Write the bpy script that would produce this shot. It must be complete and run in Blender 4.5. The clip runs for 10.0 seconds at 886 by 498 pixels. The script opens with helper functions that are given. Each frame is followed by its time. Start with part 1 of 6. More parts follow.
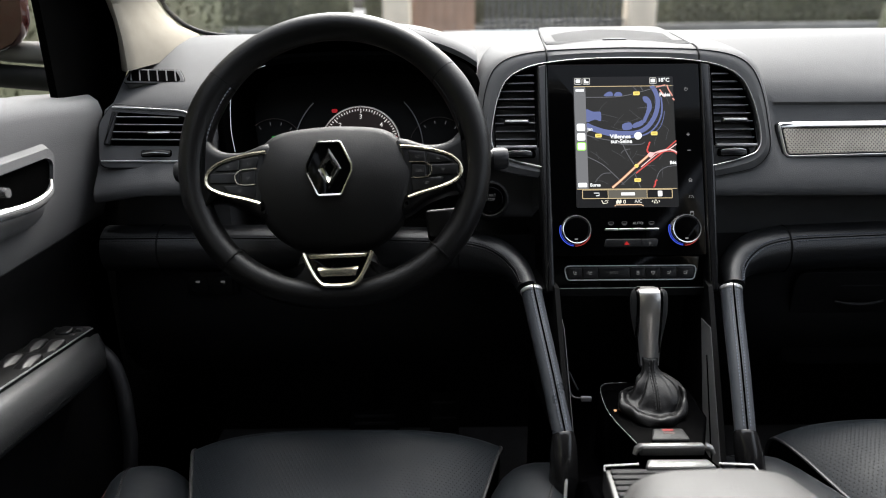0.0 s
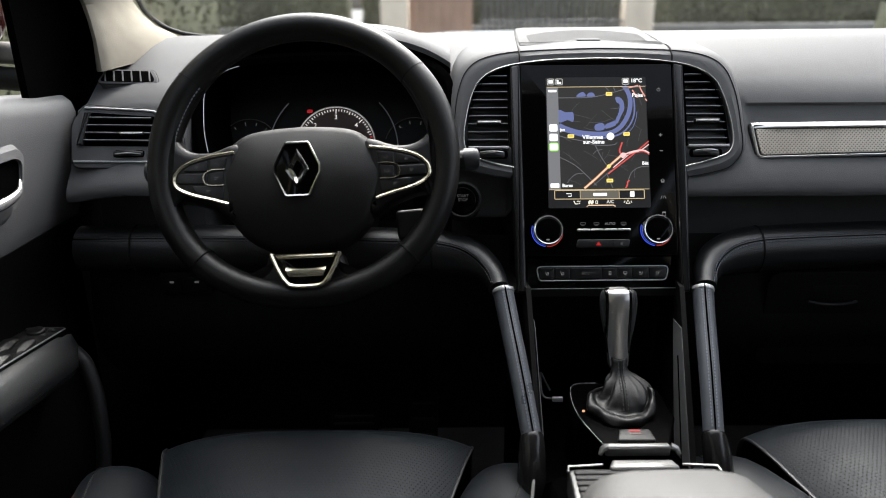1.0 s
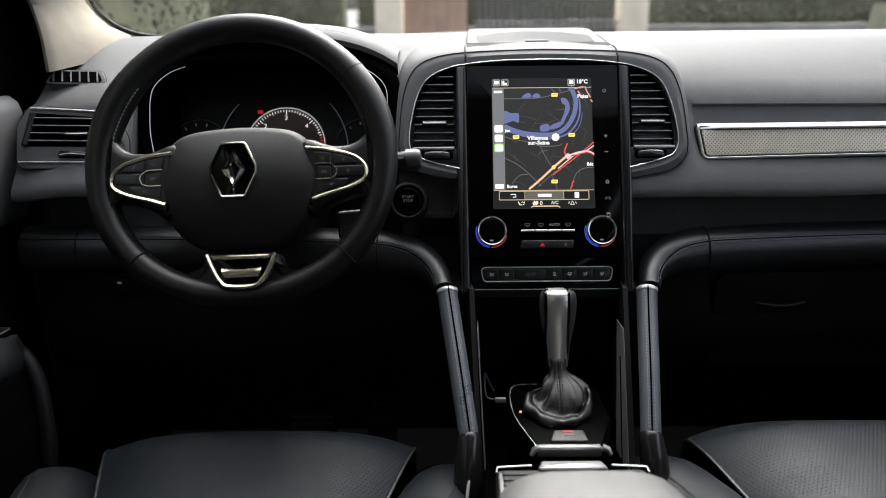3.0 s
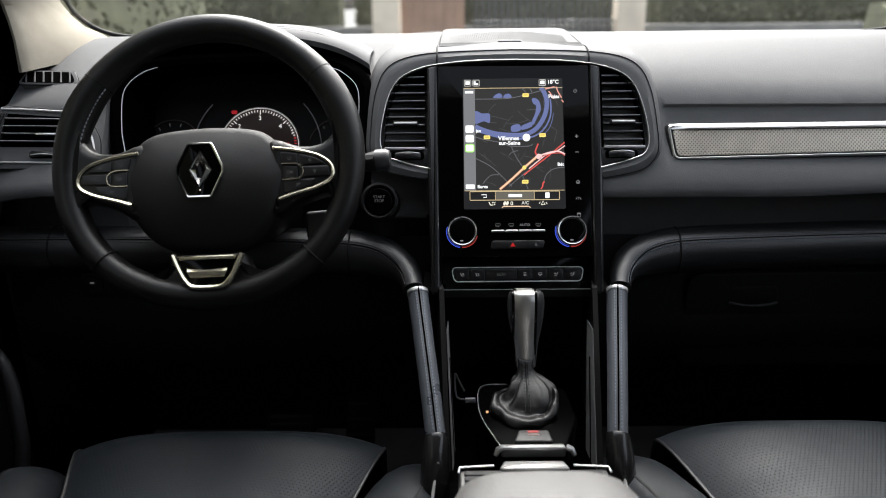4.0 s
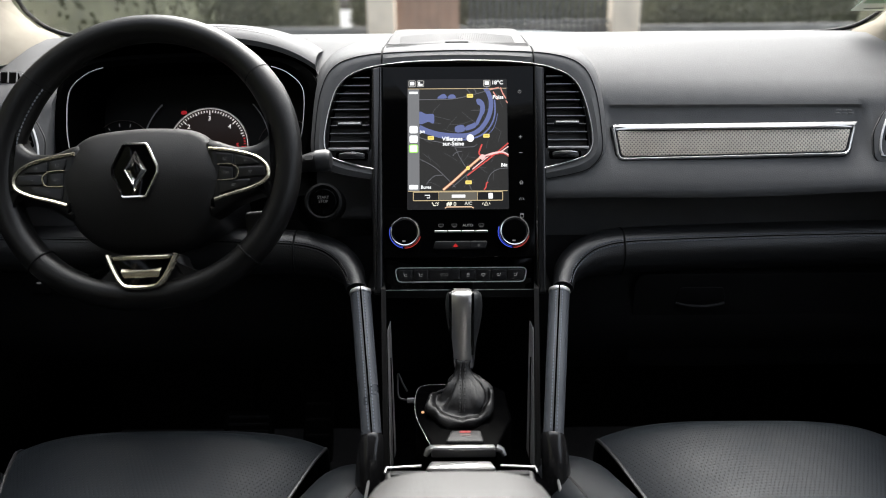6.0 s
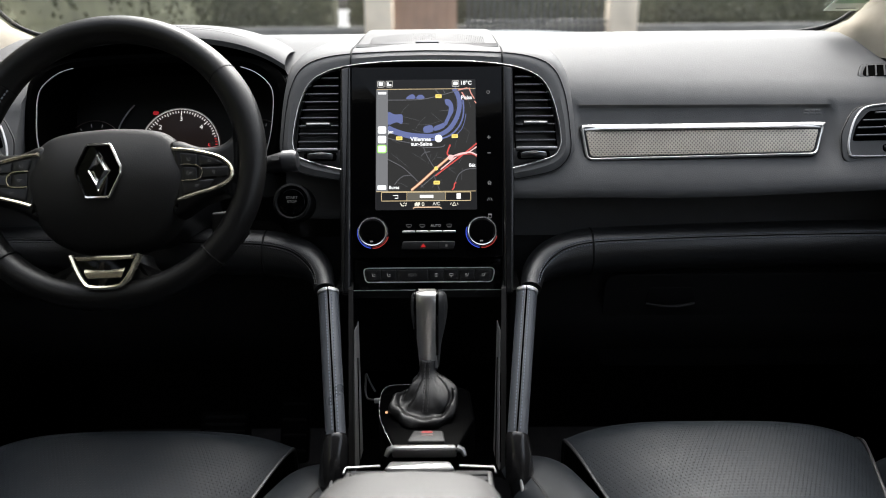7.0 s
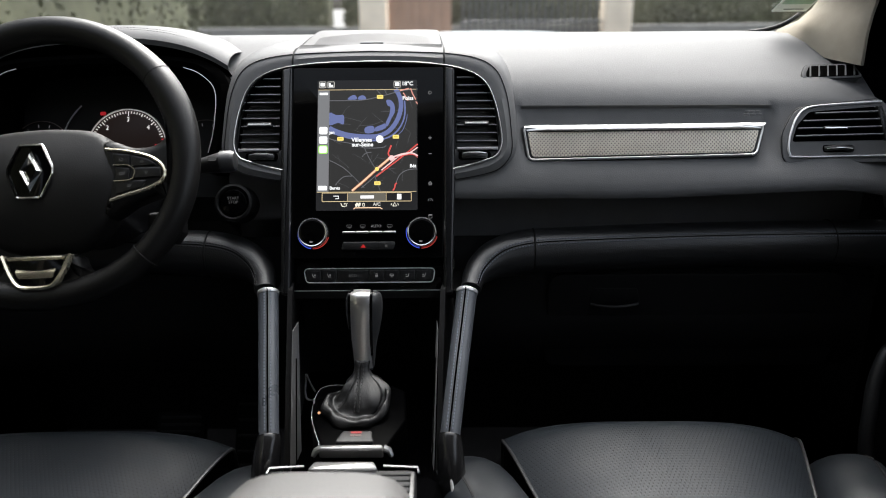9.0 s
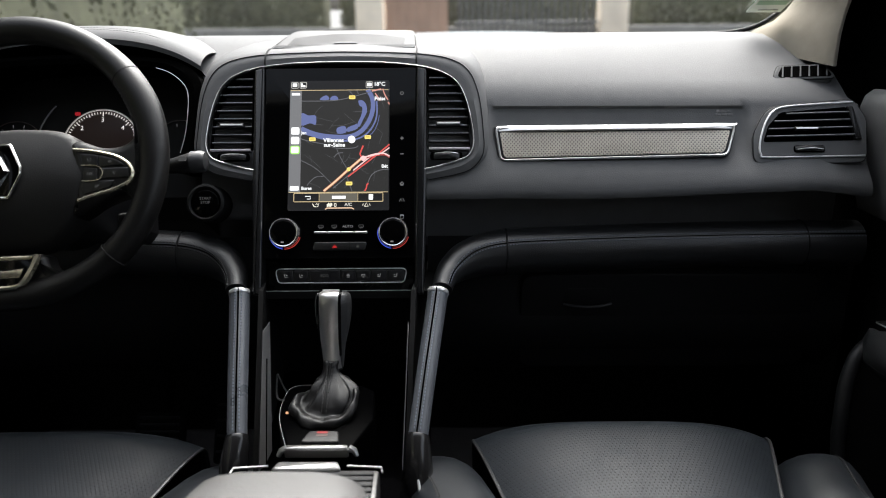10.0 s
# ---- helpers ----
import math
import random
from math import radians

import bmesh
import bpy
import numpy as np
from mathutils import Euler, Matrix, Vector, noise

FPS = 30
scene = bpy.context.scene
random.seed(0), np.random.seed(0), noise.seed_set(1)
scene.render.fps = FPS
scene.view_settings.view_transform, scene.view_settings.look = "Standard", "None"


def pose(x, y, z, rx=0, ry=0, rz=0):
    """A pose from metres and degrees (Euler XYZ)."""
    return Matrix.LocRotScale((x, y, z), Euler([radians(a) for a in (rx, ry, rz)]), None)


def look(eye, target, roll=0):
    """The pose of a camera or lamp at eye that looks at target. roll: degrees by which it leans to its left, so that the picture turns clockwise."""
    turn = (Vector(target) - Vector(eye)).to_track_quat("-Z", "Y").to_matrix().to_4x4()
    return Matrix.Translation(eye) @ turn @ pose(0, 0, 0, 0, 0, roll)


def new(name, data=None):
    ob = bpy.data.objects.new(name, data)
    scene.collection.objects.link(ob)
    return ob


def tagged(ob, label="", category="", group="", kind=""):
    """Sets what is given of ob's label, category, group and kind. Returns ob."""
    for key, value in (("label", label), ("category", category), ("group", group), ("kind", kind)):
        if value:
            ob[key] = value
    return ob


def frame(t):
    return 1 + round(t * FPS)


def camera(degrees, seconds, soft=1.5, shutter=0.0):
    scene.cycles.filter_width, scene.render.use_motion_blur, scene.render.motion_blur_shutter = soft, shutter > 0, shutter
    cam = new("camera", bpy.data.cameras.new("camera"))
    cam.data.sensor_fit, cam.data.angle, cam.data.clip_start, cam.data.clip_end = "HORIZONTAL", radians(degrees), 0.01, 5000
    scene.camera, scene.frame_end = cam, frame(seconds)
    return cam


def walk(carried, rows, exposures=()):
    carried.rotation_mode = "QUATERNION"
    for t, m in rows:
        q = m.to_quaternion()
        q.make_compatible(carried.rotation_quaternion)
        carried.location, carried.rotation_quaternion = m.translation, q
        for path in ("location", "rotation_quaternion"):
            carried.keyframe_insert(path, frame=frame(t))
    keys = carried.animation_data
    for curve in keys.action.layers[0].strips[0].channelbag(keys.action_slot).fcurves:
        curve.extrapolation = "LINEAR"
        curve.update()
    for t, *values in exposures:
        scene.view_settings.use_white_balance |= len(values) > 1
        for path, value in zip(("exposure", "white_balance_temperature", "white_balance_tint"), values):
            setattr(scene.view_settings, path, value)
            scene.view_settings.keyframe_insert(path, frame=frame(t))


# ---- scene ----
cam = camera(64.2, 10.0, soft=1.0)
METRES, EYE, TILT, LEAN, TURN = 0.3725, 1.31, -19.0, 0.55, 0.0
EXPOSURES = [(0.0, 1.78, 6380, 9), (10.0, 1.78, 6380, 9)]
ROWS = [
    (0.0, 0.0, 0.0, 0.0, -0.0, 0.0, -0.0),
    (0.5, 0.0435, -0.0004, 0.0005, -0.0, 0.0, -0.01),
    (1.0, 0.0967, -0.0011, 0.0003, 0.02, 0.03, -0.02),
    (1.5, 0.1408, -0.0013, 0.0002, 0.01, 0.04, -0.04),
    (2.0, 0.1898, -0.0012, 0.0005, -0.01, 0.05, -0.05),
    (2.5, 0.2381, -0.0011, 0.0001, -0.01, 0.09, -0.06),
    (4.0, 0.3883, -0.0039, 0.0044, 0.01, 0.02, -0.05),
    (4.5, 0.4408, -0.0045, 0.0047, -0.01, 0.03, -0.06),
    (5.0, 0.4883, -0.005, 0.005, -0.02, 0.04, -0.08),
    (5.5, 0.5325, -0.0055, 0.0048, -0.02, 0.04, -0.1),
    (7.0, 0.6977, -0.0084, 0.0077, 0.09, 0.01, -0.08),
    (7.5, 0.7494, -0.0091, 0.0088, 0.08, -0.02, -0.1),
    (8.0, 0.7989, -0.0092, 0.0098, 0.08, -0.03, -0.12),
    (8.5, 0.8509, -0.0098, 0.0088, 0.09, 0.01, -0.1),
    (9.0, 0.9034, -0.0105, 0.0094, 0.09, 0.02, -0.1),
    (9.5, 0.9472, -0.0113, 0.0085, 0.04, 0.05, -0.11),
    (10.0, 0.9997, -0.0129, 0.0078, 0.04, 0.08, -0.1),
]
walk(cam, [(t, pose(-0.2356, 0, EYE, TILT, LEAN, TURN) @ pose(METRES * x, METRES * y, METRES * z, 90 + pitch, roll, yaw)) for t, x, y, z, yaw, pitch, roll in ROWS], EXPOSURES)

# ---- world, sun ----
cam.data.dof.use_dof = True
cam.data.dof.focus_distance = 0.90
cam.data.dof.aperture_fstop = 3.7
world = bpy.data.worlds.new("world")
scene.world = world
world.use_nodes = True
wn = world.node_tree.nodes
sky = wn.new("ShaderNodeTexSky")
sky.sky_type = 'NISHITA'
sky.sun_disc = False
SUN_UP, SUN_ROUND = 53.0, 8.0
sky.sun_elevation, sky.sun_rotation = radians(SUN_UP), radians(SUN_ROUND)
sky.air_density, sky.dust_density, sky.ozone_density = 0.85, 8.5, 0.8
haze = wn.new("ShaderNodeHueSaturation")
haze.inputs["Saturation"].default_value = 0.4
world.node_tree.links.new(sky.outputs[0], haze.inputs["Color"])
world.node_tree.links.new(haze.outputs[0], wn["Background"].inputs[0])
wn["Background"].inputs[1].default_value = 0.205
sun = new("sun", bpy.data.lights.new("sun", 'SUN'))
sun.data.energy, sun.data.angle, sun.data.color = 0.43, radians(40), (0.95, 0.98, 1.0)
sun.matrix_world = look((0, 0, 0), (-math.sin(radians(SUN_ROUND)) * math.cos(radians(SUN_UP)),
                                    -math.cos(radians(SUN_ROUND)) * math.cos(radians(SUN_UP)), -math.sin(radians(SUN_UP))))


# ---- materials ----
def mat(name, colour, rough=0.5, metal=0.0, vary=0.12, scale=40.0, bump=0.0, bump_scale=300.0, coat=0.0, spec=0.5):
    """Principled surface with fine relief, and variation of colour and gloss at two scales, in metres."""
    m = bpy.data.materials.new(name)
    m.use_nodes = True
    nt = m.node_tree
    b = nt.nodes["Principled BSDF"]
    b.inputs["Metallic"].default_value = metal
    b.inputs["Coat Weight"].default_value = coat
    b.inputs["Coat Roughness"].default_value = 0.06
    b.inputs["Specular IOR Level"].default_value = spec
    tc = nt.nodes.new("ShaderNodeTexCoord")
    n1 = nt.nodes.new("ShaderNodeTexNoise")
    n1.inputs["Scale"].default_value = scale
    n1.inputs["Detail"].default_value = 4
    n2 = nt.nodes.new("ShaderNodeTexNoise")
    n2.inputs["Scale"].default_value = scale * 0.12
    nt.links.new(tc.outputs["Object"], n1.inputs["Vector"])
    nt.links.new(tc.outputs["Object"], n2.inputs["Vector"])
    add = nt.nodes.new("ShaderNodeMath")
    add.operation = 'ADD'
    nt.links.new(n1.outputs[0], add.inputs[0])
    nt.links.new(n2.outputs[0], add.inputs[1])
    mr = nt.nodes.new("ShaderNodeMapRange")
    mr.inputs["From Min"].default_value, mr.inputs["From Max"].default_value = 0.7, 1.3
    mr.inputs["To Min"].default_value, mr.inputs["To Max"].default_value = 1 - vary, 1 + vary
    nt.links.new(add.outputs[0], mr.inputs["Value"])
    mul = nt.nodes.new("ShaderNodeVectorMath")
    mul.operation = 'SCALE'
    mul.inputs[0].default_value = colour
    nt.links.new(mr.outputs[0], mul.inputs["Scale"])
    nt.links.new(mul.outputs[0], b.inputs["Base Color"])
    rr_ = nt.nodes.new("ShaderNodeMath")
    rr_.operation = 'MULTIPLY'
    rr_.inputs[1].default_value = rough
    nt.links.new(mr.outputs[0], rr_.inputs[0])
    nt.links.new(rr_.outputs[0], b.inputs["Roughness"])
    if bump:
        v = nt.nodes.new("ShaderNodeTexVoronoi")
        v.inputs["Scale"].default_value = bump_scale
        nt.links.new(tc.outputs["Object"], v.inputs["Vector"])
        bp = nt.nodes.new("ShaderNodeBump")
        bp.inputs["Strength"].default_value = bump
        bp.inputs["Distance"].default_value = 0.0006
        nt.links.new(v.outputs["Distance"], bp.inputs["Height"])
        nt.links.new(bp.outputs[0], b.inputs["Normal"])
    return m


def dotted(m, pitch, dark, depth, flat=False, long=1.0, size=(0.22, 0.60)):
    """Adds staggered dots, in rows of the given pitch, to a surface that lies along x and y (flat) or x and z."""
    nt = m.node_tree
    b = nt.nodes["Principled BSDF"]
    tc = nt.nodes.new("ShaderNodeTexCoord")
    sep = nt.nodes.new("ShaderNodeSeparateXYZ")
    nt.links.new(tc.outputs["Object"], sep.inputs[0])
    waves = []
    for axis in ("X", "Y" if flat else "Z"):
        s = nt.nodes.new("ShaderNodeMath")
        s.operation = 'MULTIPLY'
        s.inputs[1].default_value = 2 * math.pi / (pitch if axis == "X" else pitch * long)
        nt.links.new(sep.outputs[axis], s.inputs[0])
        c = nt.nodes.new("ShaderNodeMath")
        c.operation = 'COSINE'
        nt.links.new(s.outputs[0], c.inputs[0])
        waves.append(c)
    pr = nt.nodes.new("ShaderNodeMath")
    pr.operation = 'MULTIPLY'
    nt.links.new(waves[0].outputs[0], pr.inputs[0])
    nt.links.new(waves[1].outputs[0], pr.inputs[1])
    mr = nt.nodes.new("ShaderNodeMapRange")
    mr.inputs["From Min"].default_value, mr.inputs["From Max"].default_value = size
    nt.links.new(pr.outputs[0], mr.inputs["Value"])
    mix = nt.nodes.new("ShaderNodeMix")
    mix.data_type = 'RGBA'
    old = b.inputs["Base Color"].links[0].from_socket
    nt.links.new(mr.outputs[0], mix.inputs[0])
    nt.links.new(old, mix.inputs[6])
    mix.inputs[7].default_value = (*dark, 1)
    nt.links.new(mix.outputs[2], b.inputs["Base Color"])
    bp = nt.nodes.new("ShaderNodeBump")
    bp.invert = True
    bp.inputs["Strength"].default_value = depth
    bp.inputs["Distance"].default_value = 0.0008
    nt.links.new(mr.outputs[0], bp.inputs["Height"])
    if b.inputs["Normal"].links:
        nt.links.new(b.inputs["Normal"].links[0].from_socket, bp.inputs["Normal"])
    nt.links.new(bp.outputs[0], b.inputs["Normal"])
    return m


def glow(name, colour, strength):
    m = bpy.data.materials.new(name)
    m.use_nodes = True
    b = m.node_tree.nodes["Principled BSDF"]
    b.inputs["Base Color"].default_value = (0.01, 0.01, 0.01, 1)
    b.inputs["Roughness"].default_value = 0.3
    b.inputs["Specular IOR Level"].default_value = 0.15
    b.inputs["Emission Color"].default_value = (*colour, 1)
    b.inputs["Emission Strength"].default_value = 0.76 * strength
    return m


def clear(name, tint=(1, 1, 1), rough=0.0):
    m = bpy.data.materials.new(name)
    m.use_nodes = True
    nt = m.node_tree
    nt.nodes.clear()
    out = nt.nodes.new("ShaderNodeOutputMaterial")
    tr = nt.nodes.new("ShaderNodeBsdfTransparent")
    tr.inputs[0].default_value = (*tint, 1)
    gl = nt.nodes.new("ShaderNodeBsdfGlossy")
    gl.inputs["Roughness"].default_value = rough
    mx = nt.nodes.new("ShaderNodeMixShader")
    mx.inputs[0].default_value = 0.05
    nt.links.new(tr.outputs[0], mx.inputs[1])
    nt.links.new(gl.outputs[0], mx.inputs[2])
    nt.links.new(mx.outputs[0], out.inputs[0])
    return m


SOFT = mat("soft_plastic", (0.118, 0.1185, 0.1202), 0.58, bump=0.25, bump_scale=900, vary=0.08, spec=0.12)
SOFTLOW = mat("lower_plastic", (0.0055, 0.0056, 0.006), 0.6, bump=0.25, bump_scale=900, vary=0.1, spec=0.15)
LEATHER = mat("black_leather", (0.0120, 0.0124, 0.0132), 0.35, bump=0.3, bump_scale=650, vary=0.12, spec=0.6)
RIMLEATHER = mat("wheel_leather", (0.0060, 0.0058, 0.0057), 0.38, bump=0.25, bump_scale=800, vary=0.12, spec=0.33)
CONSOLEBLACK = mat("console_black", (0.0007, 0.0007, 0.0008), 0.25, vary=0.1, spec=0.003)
SEATLEATHER = mat("seat_leather", (0.0088, 0.0108, 0.0134), 0.40, bump=0.15, bump_scale=650, spec=0.55)
PADGREY = mat("centre_cover_plastic", (0.0112, 0.0110, 0.0108), 0.5, bump=0.25, bump_scale=1100, vary=0.08, spec=0.3)
BARLEATHER = mat("bar_leather", (0.070, 0.077, 0.088), 0.30, bump=0.3, bump_scale=700, spec=0.6)
ROLLTHREAD = mat("lit_roll_thread", (0.12, 0.13, 0.16), 0.7)
CHEEKGREY = mat("cheek_grey", (0.17, 0.17, 0.172), 0.45, bump=0.2, bump_scale=700)
BARTHREAD = mat("blue_grey_thread", (0.17, 0.19, 0.24), 0.7)
PERF = dotted(mat("perforated_leather", (0.0096, 0.0126, 0.0164), 0.56, bump=0.08, bump_scale=900, spec=0.24), 0.0047, (0.0015, 0.0015, 0.0016), 1.0, flat=True, long=1.75, size=(0.62, 0.88))
FOOTGLOSS = mat("foot_gloss", (0.010, 0.010, 0.0105), 0.18, vary=0.1)
DOORLEATHER = mat("door_leather", (0.034, 0.035, 0.036), 0.42, bump=0.3, bump_scale=650, spec=0.55)
SWITCHBLACK = mat("switch_black", (0.012, 0.012, 0.0125), 0.34, spec=0.35)
RIBGREY = mat("rib_grey", (0.020, 0.020, 0.021), 0.6, spec=0.2)
KNOBSIDE = mat("knob_leather", (0.028, 0.029, 0.030), 0.35, bump=0.2, bump_scale=900)
POCKET = mat("pocket_plastic", (0.018, 0.018, 0.019), 0.5, bump=0.2, bump_scale=700)
POSTBLACK = mat("post_black", (0.010, 0.010, 0.0105), 0.30, vary=0.08)
PIPING = mat("dark_piping", (0.022, 0.022, 0.023), 0.4)
KNOBMETAL = mat("knob_metal", (0.62, 0.61, 0.60), 0.36, metal=1.0, vary=0.06)
DARKCHROME = mat("emblem_chrome", (0.80, 0.79, 0.76), 0.07, metal=1.0, vary=0.03)
PIANO = mat("piano_black", (0.0015, 0.0015, 0.0016), 0.08, vary=0.1, spec=0.14)
BRACKET = mat("bracket_silver", (0.33, 0.33, 0.33), 0.3, metal=0.9, vary=0.08)
LINE = mat("silver_line", (0.80, 0.80, 0.79), 0.20, metal=0.6, vary=0.04)
BEZELSILVER = mat("bezel_silver", (0.74, 0.74, 0.75), 0.30, metal=0.15, vary=0.05, spec=0.6)
LOCKGREY = mat("lock_button_grey", (0.009, 0.0092, 0.0095), 0.5, spec=0.3)
GAITER = mat("gaiter_leather", (0.0050, 0.0050, 0.0053), 0.42, bump=0.25, bump_scale=900, spec=0.32)
MATTBLACK = mat("matt_black", (0.005, 0.005, 0.005), 0.65, spec=0.25)
SATINBLACK = mat("satin_black", (0.008, 0.008, 0.0085), 0.38)
GRILLE = mat("grille_grey", (0.105, 0.105, 0.106), 0.7, spec=0.2)
GREYTRIM = mat("grey_satin_trim", (0.034, 0.0345, 0.036), 0.38)
CHROME = mat("chrome", (0.88, 0.88, 0.87), 0.16, metal=0.82, vary=0.05)
SATIN = mat("satin_silver", (0.66, 0.66, 0.65), 0.32, metal=0.75, vary=0.08)
BRASSY = mat("warm_chrome", (0.74, 0.69, 0.53), 0.22, metal=0.8, vary=0.08)
HONEY = dotted(mat("honeycomb_trim", (0.68, 0.62, 0.53), 0.45, metal=0.35), 0.0047, (0.26, 0.24, 0.205), 0.8)
CREAM = mat("cream_fabric", (0.31, 0.280, 0.228), 0.9, bump=0.3, bump_scale=1200, spec=0.2)
# unseen, so its grey is chosen to cut light bounced into the cabin
HEADLINER = mat("low_bounce_headlining", (0.13, 0.128, 0.125), 0.95, bump=0.3, bump_scale=1200, spec=0.1)
GREYLEATHER = mat("grey_leather", (0.060, 0.0590, 0.0580), 0.62, bump=0.3, bump_scale=600)
CARPET = mat("carpet", (0.010, 0.010, 0.011), 0.95, bump=0.5, bump_scale=1500)
THREAD = mat("thread", (0.20, 0.21, 0.235), 0.7)
DARKTHREAD = mat("dark_thread", (0.022, 0.022, 0.023), 0.6)
# near-zero black: shade painted into recesses, also used for seams and black trim
SHADEBLACK = mat("shade_black", (0.0005, 0.0005, 0.0005), 0.95, spec=0.02)
DOORGREY = mat("door_plastic", (0.135, 0.135, 0.136), 0.55, bump=0.25, bump_scale=700, vary=0.06)
REDTHREAD = mat("brown_piping", (0.10, 0.045, 0.035), 0.6)
GLASS = clear("window_glass", (0.93, 0.95, 0.94))
# made-up tint for the unseen rear window, to dim light from behind
TINTED = clear("tinted_glass", (0.10, 0.11, 0.11))


# ---- mesh helpers ----
WORLD = {}


def thing(name, label, category, at=(0, 0, 0), group="", kind=""):
    ob = new(name)
    ob.empty_display_size = 0.05
    ob.location = at
    WORLD[ob] = Matrix.Translation(at)
    return tagged(ob, label, category, group, kind)


def part(name, bm, material, parent=None, label="", smooth=True, kind=""):
    """Links a bmesh, in world coordinates, as one mesh object under a thing or a part."""
    bmesh.ops.recalc_face_normals(bm, faces=bm.faces)
    me = bpy.data.meshes.new(name)
    bm.to_mesh(me)
    bm.free()
    me.materials.append(material)
    for p in me.polygons:
        p.use_smooth = smooth
    if smooth:
        me.set_sharp_from_angle(angle=radians(42))
    ob = new(name, me)
    WORLD[ob] = Matrix.Identity(4)
    if parent:
        ob.parent = parent
        ob.matrix_parent_inverse = WORLD[parent].inverted()
    return tagged(ob, label, kind=kind)


def solid(name, bm, material, label, category, group="", kind="", smooth=True):
    return tagged(part(name, bm, material, None, label, smooth), category=category, group=group, kind=kind)


def face_frame(x, y, z, back):
    """A frame on a panel that leans back by some degrees: its x to the right, y up the panel, z towards the cabin."""
    return pose(x, y, z, 90 - back)


def spline(pts, n=6, closed=False):
    """A smooth line through the points, n steps a span."""
    p = [Vector(q) for q in pts]
    k, out = len(p), []
    for i in range(k if closed else k - 1):
        a, b, c, d = (p[(i + j) % k] if closed else p[min(max(i + j, 0), k - 1)] for j in (-1, 0, 1, 2))
        for s in range(n):
            t = s / n
            out.append(0.5 * (2 * b + (c - a) * t + (2 * a - 5 * b + 4 * c - d) * t * t + (3 * b - a - 3 * c + d) * t ** 3))
    return out if closed else out + [p[-1]]


def rounded(pts, r, n=4):
    """A closed outline with its corners rounded by r (one figure, or one for each corner)."""
    p, out, k = [Vector(q) for q in pts], [], len(pts)
    for i in range(k):
        a, b, c = p[i - 1], p[i], p[(i + 1) % k]
        u, v = (a - b).normalized(), (c - b).normalized()
        rad = r[i] if isinstance(r, (list, tuple)) else r
        half = math.acos(max(-1, min(1, u.dot(v)))) / 2
        d = min(rad / max(math.tan(half), 1e-3), 0.49 * (a - b).length, 0.49 * (c - b).length)
        s, e = b + u * d, b + v * d
        for j in range(n + 1):
            t = j / n
            out.append((1 - t) ** 2 * s + 2 * t * (1 - t) * b + t * t * e)
    return out


def box2(w, h, r=0.002, n=4, cx=0.0, cy=0.0):
    return rounded([(cx - w / 2, cy - h / 2), (cx + w / 2, cy - h / 2), (cx + w / 2, cy + h / 2), (cx - w / 2, cy + h / 2)], r, n)


def circle(r, n=32, cx=0.0, cy=0.0):
    return [Vector((cx + r * math.cos(2 * math.pi * i / n), cy + r * math.sin(2 * math.pi * i / n))) for i in range(n)]


def normals2(o, closed=True):
    k, out = len(o), []
    for i in range(k):
        a = o[i - 1] if closed or i else o[0]
        b = o[(i + 1) % k] if closed or i < k - 1 else o[-1]
        d = b - a
        out.append(Vector((d[1], -d[0])).normalized())
    return out


def loft(rings, closed=True, caps=False, M=None, bm=None):
    """Skin over rings of equal length."""
    bm = bm or bmesh.new()
    rows = [[bm.verts.new((M @ Vector(p)) if M else p) for p in r] for r in rings]
    k = len(rows[0])
    for a, b in zip(rows, rows[1:]):
        for i in range(k if closed else k - 1):
            j = (i + 1) % k
            try:
                bm.faces.new((a[i], a[j], b[j], b[i]))
            except ValueError:
                pass
    if caps:
        bm.faces.new(rows[0])
        bm.faces.new(rows[-1])
    return bm


def slab(outline, z0, z1, bevel=0.0, M=None, segs=3, bm=None, dome=0.0):
    """A plate over a flat outline, with its upper edge rounded."""
    o = [Vector((p[0], p[1])) for p in outline]
    area = sum(a[0] * b[1] - b[0] * a[1] for a, b in zip(o, o[1:] + o[:1]))
    if area < 0:
        o.reverse()
    n = normals2(o)
    rings = [[(p[0], p[1], z0) for p in o]]
    for s in range(segs + 1 if bevel else 1):
        a = math.pi / 2 * s / segs if bevel else 0
        off, z = bevel * (1 - math.cos(a)), z1 - bevel + bevel * math.sin(a)
        rings.append([(p[0] - q[0] * off, p[1] - q[1] * off, z) for p, q in zip(o, n)])
    if dome:
        c = sum(o, Vector((0, 0))) / len(o)
        top = rings[-1]
        for f, h in ((0.8, 0.36), (0.55, 0.7), (0.3, 0.91)):
            rings.append([(c[0] + (p[0] - c[0]) * f, c[1] + (p[1] - c[1]) * f, z1 + dome * h) for p in top])
    return loft(rings, True, True, M, bm)


def rail(outline, profile, M=None, closed=True, bm=None):
    """A bar along a flat outline; profile: closed points (outwards, up)."""
    o = [Vector((p[0], p[1])) for p in outline]
    n = normals2(o, closed)
    rings = [[(p[0] + q[0] * a, p[1] + q[1] * a, b) for a, b in profile] for p, q in zip(o, n)]
    if closed:
        rings.append(rings[0])
    bm = loft(rings, True, not closed, M, bm)
    if closed:
        bmesh.ops.remove_doubles(bm, verts=bm.verts, dist=1e-6)
    return bm


def round_profile(w, h, n=8, z=0.0):
    return [(w / 2 * math.cos(2 * math.pi * i / n), z + h / 2 * math.sin(2 * math.pi * i / n)) for i in range(n)]


